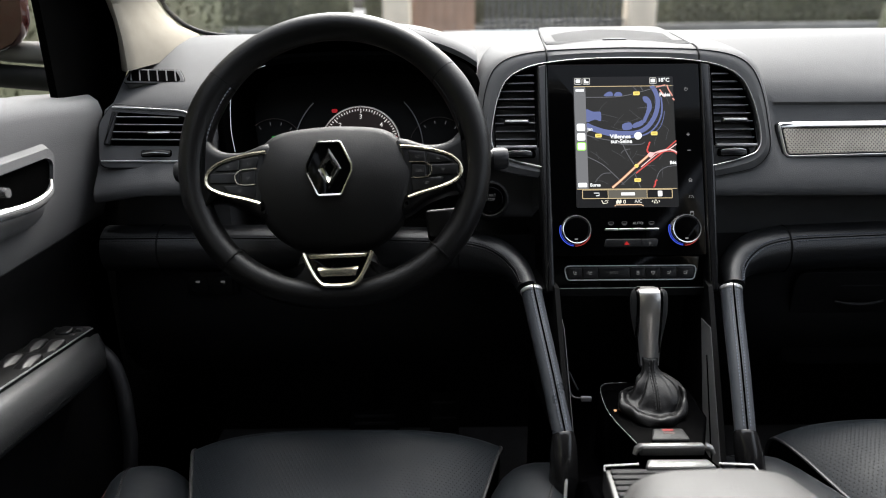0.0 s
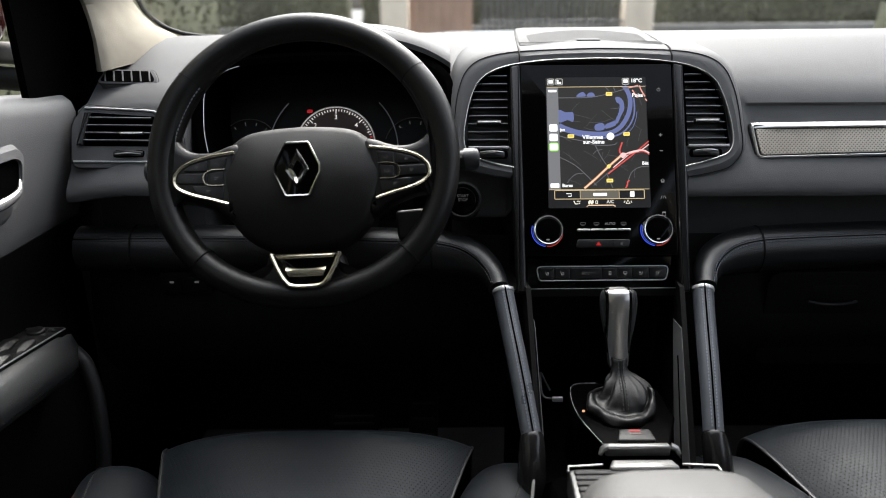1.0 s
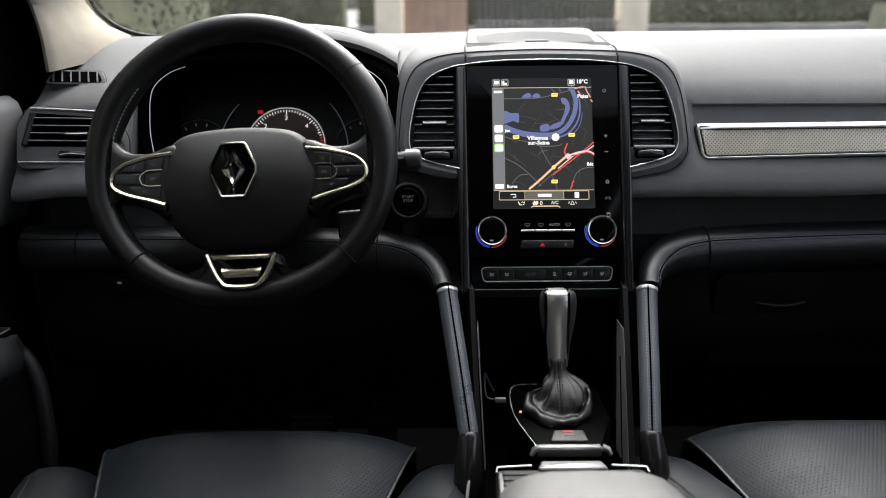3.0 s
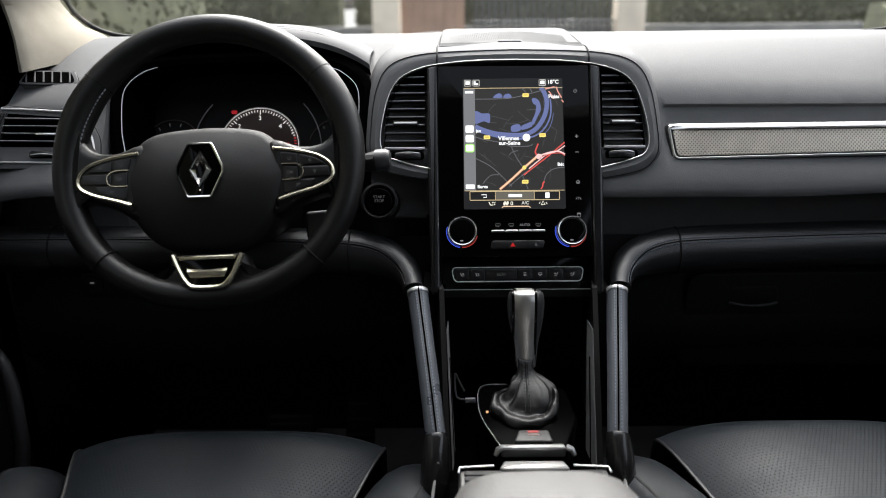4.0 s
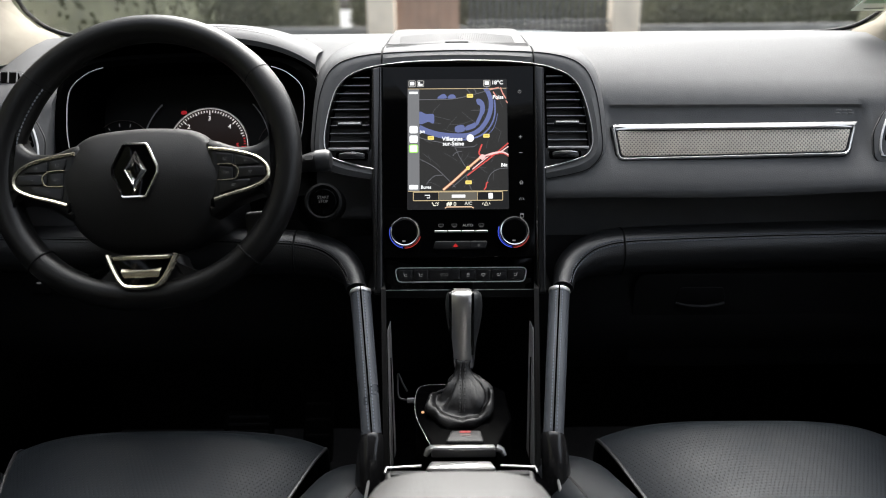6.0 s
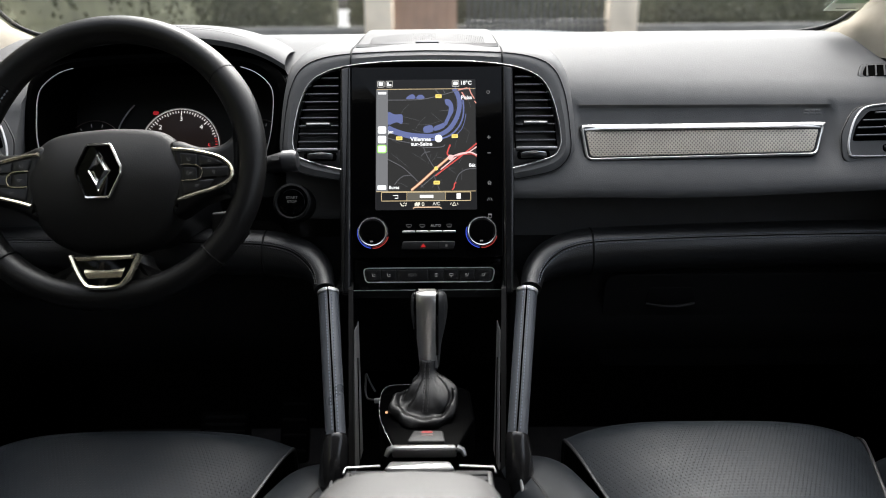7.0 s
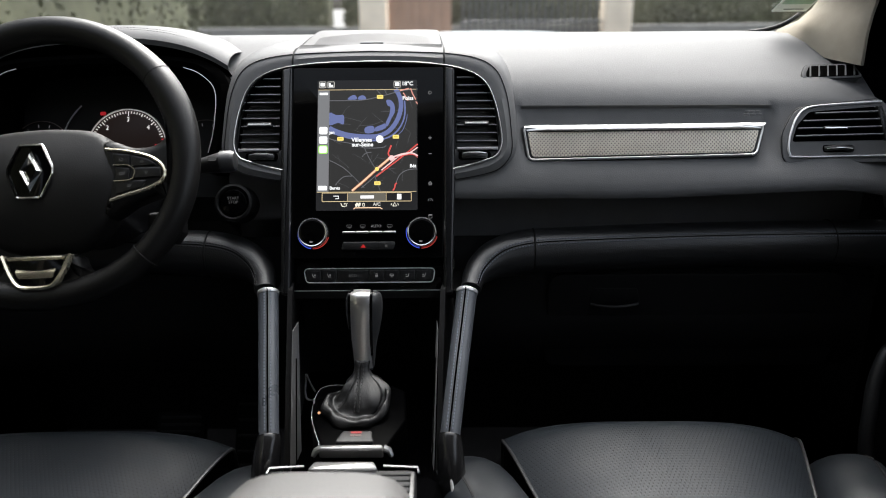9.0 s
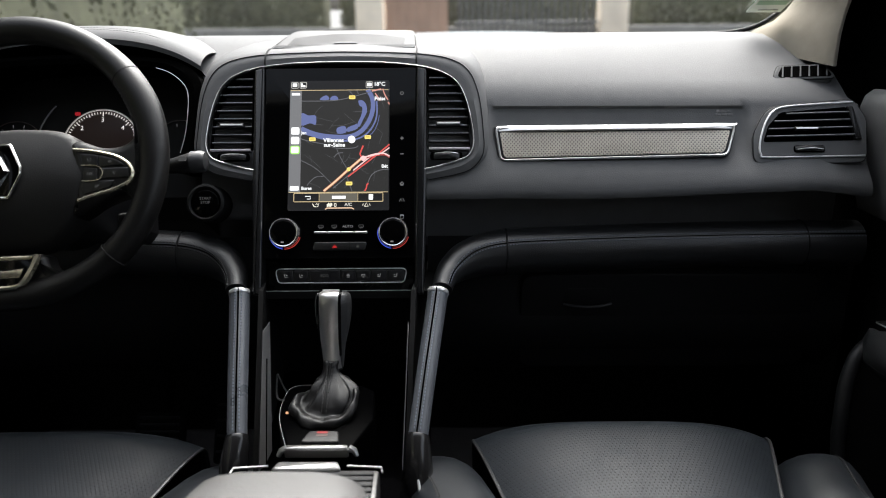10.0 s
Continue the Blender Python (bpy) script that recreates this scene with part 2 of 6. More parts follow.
def tube(path, radius, n=10, closed=False, M=None, flat=1.0, up=(0, 0, 1), bm=None):
    """A round bar along a path; radius: one figure or one for each point; flat squeezes it along up."""
    p = [Vector(q) for q in path]
    k, rings = len(p), []
    for i in range(k):
        a = p[i - 1] if closed or i else p[0]
        b = p[(i + 1) % k] if closed or i < k - 1 else p[-1]
        t = (b - a).normalized()
        s = t.cross(Vector(up))
        s = s.normalized() if s.length > 1e-4 else t.orthogonal().normalized()
        w = s.cross(t)
        r = radius[i] if isinstance(radius, (list, tuple)) else radius
        rings.append([p[i] + s * (r * math.cos(2 * math.pi * j / n)) + w * (r * flat * math.sin(2 * math.pi * j / n)) for j in range(n)])
    if closed:
        rings.append(rings[0])
    bm = loft(rings, True, not closed, M, bm)
    if closed:
        bmesh.ops.remove_doubles(bm, verts=bm.verts, dist=1e-6)
    return bm


def stitches(path, length=0.0026, gap=0.0018, r=0.0004, lift=0.0):
    """Short threads along a line."""
    p = [Vector(q) for q in path]
    bm, run = bmesh.new(), 0.0
    for a, b in zip(p, p[1:]):
        d = (b - a).length
        t = (b - a) / max(d, 1e-9)
        while run < d:
            s = a + t * run
            e = s + t * length
            side = t.orthogonal().normalized() * r
            up = t.cross(side).normalized() * r
            q = [bm.verts.new(v) for v in (s + side, s + up, s - side, s - up, e + side, e + up, e - side, e - up)]
            for f in ((0, 1, 5, 4), (1, 2, 6, 5), (2, 3, 7, 6), (3, 0, 4, 7), (0, 3, 2, 1), (4, 5, 6, 7)):
                bm.faces.new([q[i] for i in f])
            run += length + gap
        run -= d
    return bm


def words(name, text, size, material, parent, M, align='CENTER', thick=0.00012, bold=0.0):
    cu = bpy.data.curves.new(name, 'FONT')
    cu.body, cu.size, cu.align_x, cu.align_y, cu.extrude, cu.offset = text, size, align, 'CENTER', thick, bold
    tmp = bpy.data.objects.new(name, cu)
    me = bpy.data.meshes.new_from_object(tmp)
    bpy.data.objects.remove(tmp)
    me.transform(M)
    me.materials.clear()
    me.materials.append(material)
    ob = new(name, me)
    WORLD[ob] = Matrix.Identity(4)
    ob.parent = parent
    ob.matrix_parent_inverse = WORLD[parent].inverted()
    return ob


# ---- the car's shell ----
def panel_box(name, x0, x1, y0, y1, z0, z1, material, kind="structure", label="", category="", smooth=False):
    bm = bmesh.new()
    bmesh.ops.create_cube(bm, size=1.0, matrix=Matrix.LocRotScale(((x0 + x1) / 2, (y0 + y1) / 2, (z0 + z1) / 2), None, (x1 - x0, y1 - y0, z1 - z0)))
    return solid(name, bm, material, label, category, kind=kind, smooth=smooth)


def smooth01(a, b, x):
    t = max(0.0, min(1.0, (x - a) / (b - a)))
    return t * t * (3 - 2 * t)


panel_box("floor", -0.80, 0.80, -1.0, 1.5, 0.42, 0.46, CARPET, label="black carpet on the car's floor", category="floor")
panel_box("wall_firewall", -0.80, 0.80, 1.30, 1.34, 0.46, 1.24, MATTBLACK, label="black bulkhead behind the dashboard", category="wall")
# unseen rear end, added to hold back light on the dashboard
tail = thing("wall_rear", "unseen black tailgate panel, its window tinted to cut rear light", "wall", (0, -1.02, 0.46), kind="structure")
for x0, x1, z0, z1 in ((-0.80, 0.80, 0.46, 1.10), (-0.80, 0.80, 1.68, 1.80), (-0.80, -0.62, 1.10, 1.68), (0.62, 0.80, 1.10, 1.68)):
    part("panel", slab(box2(x1 - x0, z1 - z0, 0.001, 1, cx=(x0 + x1) / 2, cy=(z0 + z1) / 2), 0, 0.04, 0, pose(0, -1.0, 0, 90)), CARPET, tail)
rear_pane = part("rear_window", slab(box2(1.24, 0.58, 0.01, 2, cx=0, cy=1.39), 0.018, 0.022, 0, pose(0, -1.0, 0, 90)), TINTED, tail)
rear_pane.visible_shadow = False


# the front edge is dropped, out of view, to keep overhead sky off the wheel
def roof_height(x, y):
    return 1.74 - 0.05 * smooth01(0.0, 0.34, y) - 0.09 * smooth01(0.34, 0.54, y) - 0.08 * (abs(x) / 0.66) ** 4


def roof():
    """Headlining, drooping towards the doors."""
    bm = bmesh.new()
    for xs, ys in (((-0.66, -0.58, -0.50, -0.43, -0.2, 0, 0.2, 0.43, 0.50, 0.58, 0.66), (-1.04, -0.6, 0.0, 0.12, 0.2, 0.28, 0.34, 0.40, 0.46, 0.52)),):
        rings = []
        for y in ys:
            low = [(x, y, roof_height(x, y)) for x in xs]
            rings.append(low + [(x, y, z + 0.05) for x, _, z in reversed(low)])
        loft(rings, True, True, bm=bm)
    return bm


solid("ceiling", roof(), HEADLINER, "unseen fabric headlining under the car's roof, greyed to cut bounced light", "ceiling", kind="structure")
# kick panels in near-zero black, the footwell's shade put into their colour
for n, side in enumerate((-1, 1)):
    panel_box(f"wall_kick_{n + 1}", min(side * 0.712, side * 0.736), max(side * 0.712, side * 0.736), 0.93, 1.34, 0.46, 1.20, SHADEBLACK, label="kick panel beside the footwell, its shade painted black", category="wall")


def pillar(side):
    """Cream trim of the windscreen pillar: a flared foot with a tongue along the glass, then a raked post up to the roof."""
    levels = [((0.596, 1.140, 1.250), (0.640, 1.030, 1.237), (0.668, 0.985, 1.230), (0.715, 1.12, 1.23)),
              ((0.612, 1.138, 1.272), (0.643, 1.032, 1.256), (0.669, 0.987, 1.246), (0.715, 1.12, 1.255)),
              ((0.640, 1.132, 1.286), (0.649, 1.036, 1.277), (0.671, 0.990, 1.271), (0.715, 1.12, 1.28)),
              ((0.655, 1.127, 1.302), (0.655, 1.037, 1.298), (0.675, 0.993, 1.295), (0.715, 1.11, 1.30)),
              ((0.664, 1.120, 1.320), (0.660, 1.036, 1.318), (0.680, 0.995, 1.317), (0.720, 1.10, 1.32))]
    for k in range(1, 9):
        levels.append(tuple((x - 0.008 * k, y - (0.045 + 0.0045 * k) * k, z + 0.046 * k) for x, y, z in levels[4]))
    return loft([[(side * p[0], p[1], p[2]) for p in spline(ring, 6, True)] for ring in levels], True, True)


for n, side in enumerate((-1, 1)):
    solid(f"trim_pillar_{n + 1}", pillar(side), CREAM, "cream trim of the windscreen pillar", "pillar", kind="structure")


for side in (-1, 1):
    line = spline([(side * 0.30, 1.195, 1.2665), (side * 0.48, 1.172, 1.267), (side * 0.575, 1.150, 1.269), (side * 0.622, 1.142, 1.280), (side * 0.650, 1.135, 1.302), (side * 0.660, 1.126, 1.326), (side * 0.656, 1.08, 1.37)], 5)
    solid(f"trim_glass_edge_{1 if side < 0 else 2}", tube(line, 0.0035, 8), MATTBLACK, "black edge strip of the windscreen", "trim", kind="structure")


def windscreen():
    rings = []
    for k in range(9):
        t = k / 8
        rings.append([(x * (0.70 - 0.08 * t), 1.235 - 0.06 * x * x - 0.88 * t, 1.262 + 0.44 * t) for x in (-1, -0.66, -0.33, 0, 0.33, 0.66, 1)])
    return loft(rings, False)


glass = solid("window_1", windscreen(), GLASS, "clear windscreen", "windscreen", kind="structure")
glass.visible_shadow = False


# ---- dashboard ----
def dash_section(x):
    """The dashboard's outline from the windscreen down, at one place across the car."""
    a = abs(x)
    s = -0.045 * max(0.0, a - 0.22)
    end = smooth01(0.60, 0.70, a)
    k = smooth01(0.196, 0.206, x) * (1 - smooth01(0.525, 0.537, x))
    cut = smooth01(-0.535, -0.525, x) * (1 - smooth01(-0.200, -0.190, x))
    top = [(1.22, 1.262), (1.16, 1.2705), (1.105, 1.270), (1.0683, 1.2600), (1.0195, 1.2390), (0.9735, 1.2145)]
    face = [(0.9560 + s, 1.1950), (0.9500 + s, 1.1850), (0.9475 + s + 0.006 * k, 1.1795 + 0.001 * k), (0.939 + s + 0.009 * k, 1.168), (0.927 + s + 0.01 * k, 1.148),
            (0.9110 + s + 0.004 * k, 1.123), (0.9000 + s, 1.106), (0.8930 + s, 1.094), (0.8890 + s, 1.085), (0.8880 + s, 1.0785), (0.8900 + s, 1.0735),
            (0.902 + s, 1.070), (0.95, 1.066), (0.95, 0.99)]
    out = []
    for y, z in top:
        out.append((x, y + max(0.0, 1.075 - y) * smooth01(-0.520, -0.510, x) * (1 - smooth01(-0.228, -0.218, x)), z - 0.024 * end * (1.3 - y) / 0.3))
    for y, z in face:
        low = smooth01(-0.246, -0.236, x) * (1 - smooth01(-0.114, -0.104, x)) * smooth01(1.13, 1.11, z) if z < 1.13 else 0.0
        out.append((x, y + 0.01 * end + max(0.0, 1.075 - y) * cut + 0.030 * low, z - 0.012 * end - 0.035 * low * (z < 1.09) + 0.013 * smooth01(0.30, 0.66, a) * smooth01(1.13, 1.08, z)))
    return out


def dashboard():
    xs = sorted({round(-0.68 + 0.02 * i, 4) for i in range(69)} | {-0.5355, -0.53, -0.5245, -0.2005, -0.195, -0.1895, 0.1955, 0.2, 0.2065, 0.5245, -0.25, -0.241, -0.236, -0.52, -0.51, -0.228, -0.218, -0.118, -0.109, -0.104, 0.531, 0.5375, 0.685, -0.685})
    rings = [dash_section(x) for x in xs]
    bm = loft(rings, False)
    for row in (rings[0], rings[-1]):
        bm.faces.new([bm.verts.new(p) for p in row])
    return bm


dash = thing("dashboard", "dark grey soft plastic dashboard below the windscreen", "dashboard", (0, 1.1, 1.0))
part("upper_pad", dashboard(), SOFT, dash, "dark grey grained soft pad")

LEAN_BACK = 25.8
PA = face_frame(0, 0.9115, 1.1425, LEAN_BACK)
PB = face_frame(0, 0.848, 0.983, 20)


def knee_roll(side):
    """The padded leather roll along the lower dashboard that bends down into the console's grab bar."""
    pts = [(0.69, 0.905, 1.004), (0.55, 0.907, 1.003), (0.40, 0.909, 1.000), (0.26, 0.905, 0.997), (0.205, 0.900, 0.995), (0.170, 0.889, 0.991), (0.148, 0.872, 0.984), (0.137, 0.853, 0.978), (0.132, 0.835, 0.969)]
    path = [(side * p[0], p[1], p[2]) for p in spline(pts, 5)]
    k = len(path)
    rad = [0.031 - 0.0178 * smooth01(0.45, 1.0, i / (k - 1)) for i in range(k)]
    return tube(path, rad, 20), path, rad


for side in (-1, 1):
    bm, path, rad = knee_roll(side)
    roll = part("knee_roll", bm, LEATHER, dash, "black stitched leather roll")
    for ang in (0.62, 0.84):
        line = []
        for (a, b), r in zip(zip(path, path[1:]), rad):
            t = (Vector(b) - Vector(a)).normalized()
            s = t.cross(Vector((0, 0, 1))).normalized() * (side if side < 0 else 1)
            s = s if s.y < 0 else -s
            w = Vector((0, 0, 1)) - t * t.z
            line.append(Vector(a) + (s * math.cos(ang) + w.normalized() * math.sin(ang)) * (r + 0.0002))
        # one thread, lit and shaded by colour: pale for the passenger, dark for the driver
        part("stitching", stitches(line, 0.0024, 0.0018, 0.0008), ROLLTHREAD if side > 0 else DARKTHREAD, roll, kind="stuff")
    line = []
    for (a, b), r in zip(zip(path, path[1:]), rad):
        t = (Vector(b) - Vector(a)).normalized()
        s = t.cross(Vector((0, 0, 1))).normalized()
        s = s if s.y < 0 else -s
        w = (Vector((0, 0, 1)) - t * t.z).normalized()
        line.append(Vector(a) + (s * math.cos(0.73) + w * math.sin(0.73)) * (r - 0.0002))
    part("seam", tube(line, 0.0008, 6), SHADEBLACK, roll, "dark seam between the stitches")
    for x in (0.218, 0.615):
        c = Vector((side * x, 0.9015, 0.9957)) if x < 0.3 else Vector((side * x, 0.906, 1.0035))
        ring = [c + Vector((0, 0.0312 * math.cos(a), 0.0312 * math.sin(a))) for a in [2 * math.pi * i / 24 for i in range(24)]]
        part("roll_seam", tube(ring, 0.0012, 5, True, up=(1, 0, 0)), MATTBLACK, roll, "dark gap between leather sections")


def lower_panel(x0, x1):
    rings = []
    for i in range(13):
        x = x0 + (x1 - x0) * i / 12
        rings.append([(x, 0.93, 1.01), (x, 0.915, 0.985), (x, 0.905, 0.95), (x, 0.897, 0.90), (x, 0.90, 0.85), (x, 0.94, 0.80), (x, 1.0, 0.77), (x, 1.2, 0.74)])
    return loft(rings, False)


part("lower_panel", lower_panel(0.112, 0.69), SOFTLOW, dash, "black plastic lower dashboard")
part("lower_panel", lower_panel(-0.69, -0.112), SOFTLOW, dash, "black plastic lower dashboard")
# glove box with its lit handle lip
glove = face_frame(0.345, 0.899, 0.915, -4)
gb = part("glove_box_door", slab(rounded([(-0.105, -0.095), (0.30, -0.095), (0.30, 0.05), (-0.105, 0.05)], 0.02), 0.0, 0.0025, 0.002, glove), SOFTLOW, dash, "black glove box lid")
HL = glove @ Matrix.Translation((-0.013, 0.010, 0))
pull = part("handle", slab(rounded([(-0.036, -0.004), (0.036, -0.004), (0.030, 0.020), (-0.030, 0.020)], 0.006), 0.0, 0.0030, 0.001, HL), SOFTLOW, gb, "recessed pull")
part("lip", tube([HL @ Vector((0.033 * (-1 + k / 6), -0.0035 - 0.0030 * (1 - (1 - k / 6) ** 2), 0.004 + 0.004 * (1 - (1 - k / 6) ** 2))) for k in range(13)], 0.0022, 8), SATINBLACK, pull)

# ---- hood over the centre stack ----
ARCH_OUT = [(0.1154, -0.0475), (0.150, -0.041), (0.1700, -0.034), (0.1835, -0.020), (0.1880, -0.004), (0.1868, 0.022), (0.1845, 0.0490), (0.1798, 0.074), (0.1700, 0.0975), (0.1510, 0.1130), (0.115, 0.1218), (0.06, 0.1252)]
ARCH_IN = [(0.1048, -0.0355), (0.135, -0.0285), (0.1540, -0.0225), (0.1670, -0.0165), (0.1735, -0.004), (0.1740, 0.012), (0.1705, 0.036), (0.1645, 0.060), (0.1550, 0.080), (0.1390, 0.0935), (0.110, 0.1035), (0.06, 0.1095)]


def arch(half):
    return [(-p[0], p[1]) for p in reversed(spline([(0, half[-1][1] + 0.0015), *reversed(half)], 4)[1:])] + [(p[0], p[1]) for p in spline([(0, half[-1][1] + 0.0015), *reversed(half)], 4)]


def stack_hood():
    outer = arch(ARCH_OUT)
    inner = arch(ARCH_IN)
    rings = [[(p[0], p[1], -0.006) for p in inner], [(p[0], p[1], 0.0) for p in inner]]
    rings.append([((p[0] + q[0]) / 2, (p[1] + q[1]) / 2, 0.002) for p, q in zip(inner, outer)])
    rings.append([(p[0], p[1], -0.003) for p in outer])
    rings = [[PA @ Vector(p) for p in r] for r in rings]
    last = rings[-1]
    for back, grow, lift in ((0.004, 0.004, 0.002), (0.012, 0.008, 0.0040), (0.035, 0.013, 0.0072), (0.07, 0.014, 0.0104), (0.11, 0.012, 0.014), (0.16, 0.008, 0.014), (0.22, 0.0, 0.004)):
        rings.append([Vector((p.x + (grow if p.x > 0 else -grow) * min(1, abs(p.x) / 0.15), p.y + back, p.z + lift * smooth01(1.10, 1.24, p.z) - 0.0 * back)) for p in last])
    return loft(rings, False)


hood = part("stack_hood", stack_hood(), SOFT, dash, "dark grey hood round the screen and vents")
chrome_arch = [Vector((p[0], p[1])) for p in arch(ARCH_IN)]
part("hood_trim", rail(chrome_arch, round_profile(0.0016, 0.0026, 8, 0.0022), PA, False), LINE, dash, "thin chrome line")

# loudspeaker grille on top
GR = pose(0, 0.981, 1.2532, 8.0)
speaker = thing("speaker_grille", "grey perforated loudspeaker grille on the dashboard's hood", "grille", (0, 1.0, 1.26))
plate = rounded([(-0.098, 0.010), (0.098, 0.010), (0.092, 0.15), (-0.092, 0.15)], [0.004, 0.004, 0.02, 0.02])
part("plate", slab(plate, -0.02, 0.0040, 0.002, GR), GRILLE, speaker)
bm = bmesh.new()
for i in range(3):
    slab(rounded([(-0.097, 0.012 + 0.0065 * i), (0.097, 0.012 + 0.0065 * i), (0.097, 0.0160 + 0.0065 * i), (-0.097, 0.0160 + 0.0065 * i)], 0.001, 2), 0.004, 0.0050 + 0.0003 * i, 0.0008, GR, 2, bm)
part("ridge", bm, GRILLE, speaker)
bm = bmesh.new()
for i in range(62):
    x = -0.080 + 0.0026 * i
    slab([(x, 0.032), (x + 0.0013, 0.032), (x + 0.0013, 0.12 - 6.0 * x * x), (x, 0.12 - 6.0 * x * x)], 0.004, 0.0054, 0, GR, 1, bm)
part("slat", bm, GRILLE, speaker, "fine ribs", smooth=False, kind="stuff")
part("badge", slab(box2(0.032, 0.008, 0.001, cx=0, cy=0.036), 0.004, 0.0072, 0.0008, GR), GRILLE, speaker)
for s in (-1, 1):
    crown = PA @ Vector((s * 0.100, 0.1236, -0.0022))
    seam = [PA @ Vector((s * 0.100, 0.1075, 0.0008)), PA @ Vector((s * 0.100, 0.1130, 0.0024)), crown, crown + Vector((0, 0.004, 0.0022)), crown + Vector((0, 0.012, 0.0042)), crown + Vector((0, 0.022, 0.0058)), GR @ Vector((s * 0.0995, 0.012, 0.003)), GR @ Vector((s * 0.095, 0.09, 0.003)), GR @ Vector((s * 0.088, 0.15, 0.002))]
    part("gap", tube(seam, 0.0012, 6), MATTBLACK, speaker, "dark joint beside the grille")
part("hood_joint", rail([Vector((p[0], p[1])) for p in arch(ARCH_OUT)], round_profile(0.0012, 0.0016, 6, -0.0024), PA, False), MATTBLACK, dash, "dark joint round the hood's front band")


# ---- air vents ----
SLATGREY = mat("slat_grey", (0.16, 0.16, 0.162), 0.4)
LINEGREY = mat("grey_edge", (0.34, 0.34, 0.345), 0.35, metal=0.3)
def mid_vent(side):
    v = thing("air_vent", "upright air vent with thin chrome-edged slats and a chrome tab", "air vent", PA @ Vector((side * 0.14, 0, 0)), group="centre air vents")
    f = PA @ Matrix.Diagonal((side, 1, 1, 1))
    frame_in = spline([(0.1155, -0.0055), (0.1155, 0.0985), (0.1380, 0.0905), (0.1515, 0.078), (0.160, 0.058), (0.1665, 0.034), (0.1695, 0.010), (0.1692, -0.0055)], 1)
    hole = rounded([(0.1155, -0.0055), (0.1155, 0.099), (0.139, 0.0910), (0.1535, 0.076), (0.161, 0.056), (0.1665, 0.034), (0.1695, -0.0055)], [0.002, 0.002, 0.01, 0.02, 0.02, 0.02, 0.003])
    o = [Vector((p[0], p[1])) for p in hole]
    # duct walls and back in near-zero black, painted as the shade inside
    part("duct_shade", loft([[(p[0], p[1], 0.0) for p in o], [(p[0], p[1], -0.05) for p in o]], True, False, f), SHADEBLACK, v)
    part("backing", slab(o, -0.052, -0.05, 0, f), SHADEBLACK, v)
    ways = [0.0905 - 0.0108 * k for k in range(9)]
    for y in ways:
        right = 0.1692 - 0.00009 * 0 - (0.0 if y < 0.02 else 0.0 + 3.1 * (y - 0.02) ** 2)
        right = min(right, 0.1695) - 0.001
        rings = []
        for x in (0.1165, 0.13, 0.145, right):
            rings.append([(x, y - 0.0012, -0.004), (x, y + 0.0012, -0.004), (x, y + 0.0035, -0.022), (x, y + 0.0015, -0.022)])
        slat = part("slat", loft(rings, True, True, f), SATINBLACK, v)
        part("edge", tube([(0.1165, y, -0.0035), (right, y, -0.0035)], 0.0006, 6, M=f), LINEGREY, slat, "grey lit edge")
    part("tab", slab(box2(0.032, 0.0062, 0.0015, cx=0.1415, cy=0.0257), -0.003, 0.004, 0.0015, f), SATINBLACK, v)
    part("tab_trim", slab(box2(0.030, 0.0024, 0.0008, cx=0.1415, cy=0.0257), 0.004, 0.0048, 0.0004, f), LINE, v, "bright chrome strip")
    face = rounded([(0.1150, -0.0075), (0.1700, -0.0075), (0.1660, -0.0160), (0.1500, -0.0215), (0.1060, -0.0335), (0.1060, -0.0075)], 0.002)
    part("lower_face", slab(face, -0.006, -0.001, 0.001, f), SATINBLACK, v)
    part("ledge", slab(box2(0.053, 0.0035, 0.001, cx=0.1425, cy=-0.0075), -0.004, 0.003, 0.001, f), LINEGREY, v)
    # black sheet for the shade in the slot
    part("slot_shade", slab(box2(0.042, 0.0105, 0.004, cx=0.1385, cy=-0.0165), -0.002, 0.0002, 0.0003, f), SHADEBLACK, v)
    rings = []
    for i in range(13):
        x = 0.122 + 0.0335 * i / 12
        h = 0.0075 * math.sin(math.pi * (0.12 + 0.76 * i / 12))
        rings.append([(x, -0.0165 + 0.0042 * math.cos(2 * math.pi * j / 10), -0.002 + h * (0.6 + 0.4 * math.sin(2 * math.pi * j / 10))) for j in range(10)])
    wheel = part("thumb_wheel", loft(rings, True, True, f), SATINBLACK, v)
    part("wheel_edge", tube([(0.124 + 0.0295 * i / 8, -0.0135, 0.001 + 0.006 * math.sin(math.pi * i / 8)) for i in range(9)], 0.0008, 6, M=f), LINE, wheel)


for side in (-1, 1):
    mid_vent(side)


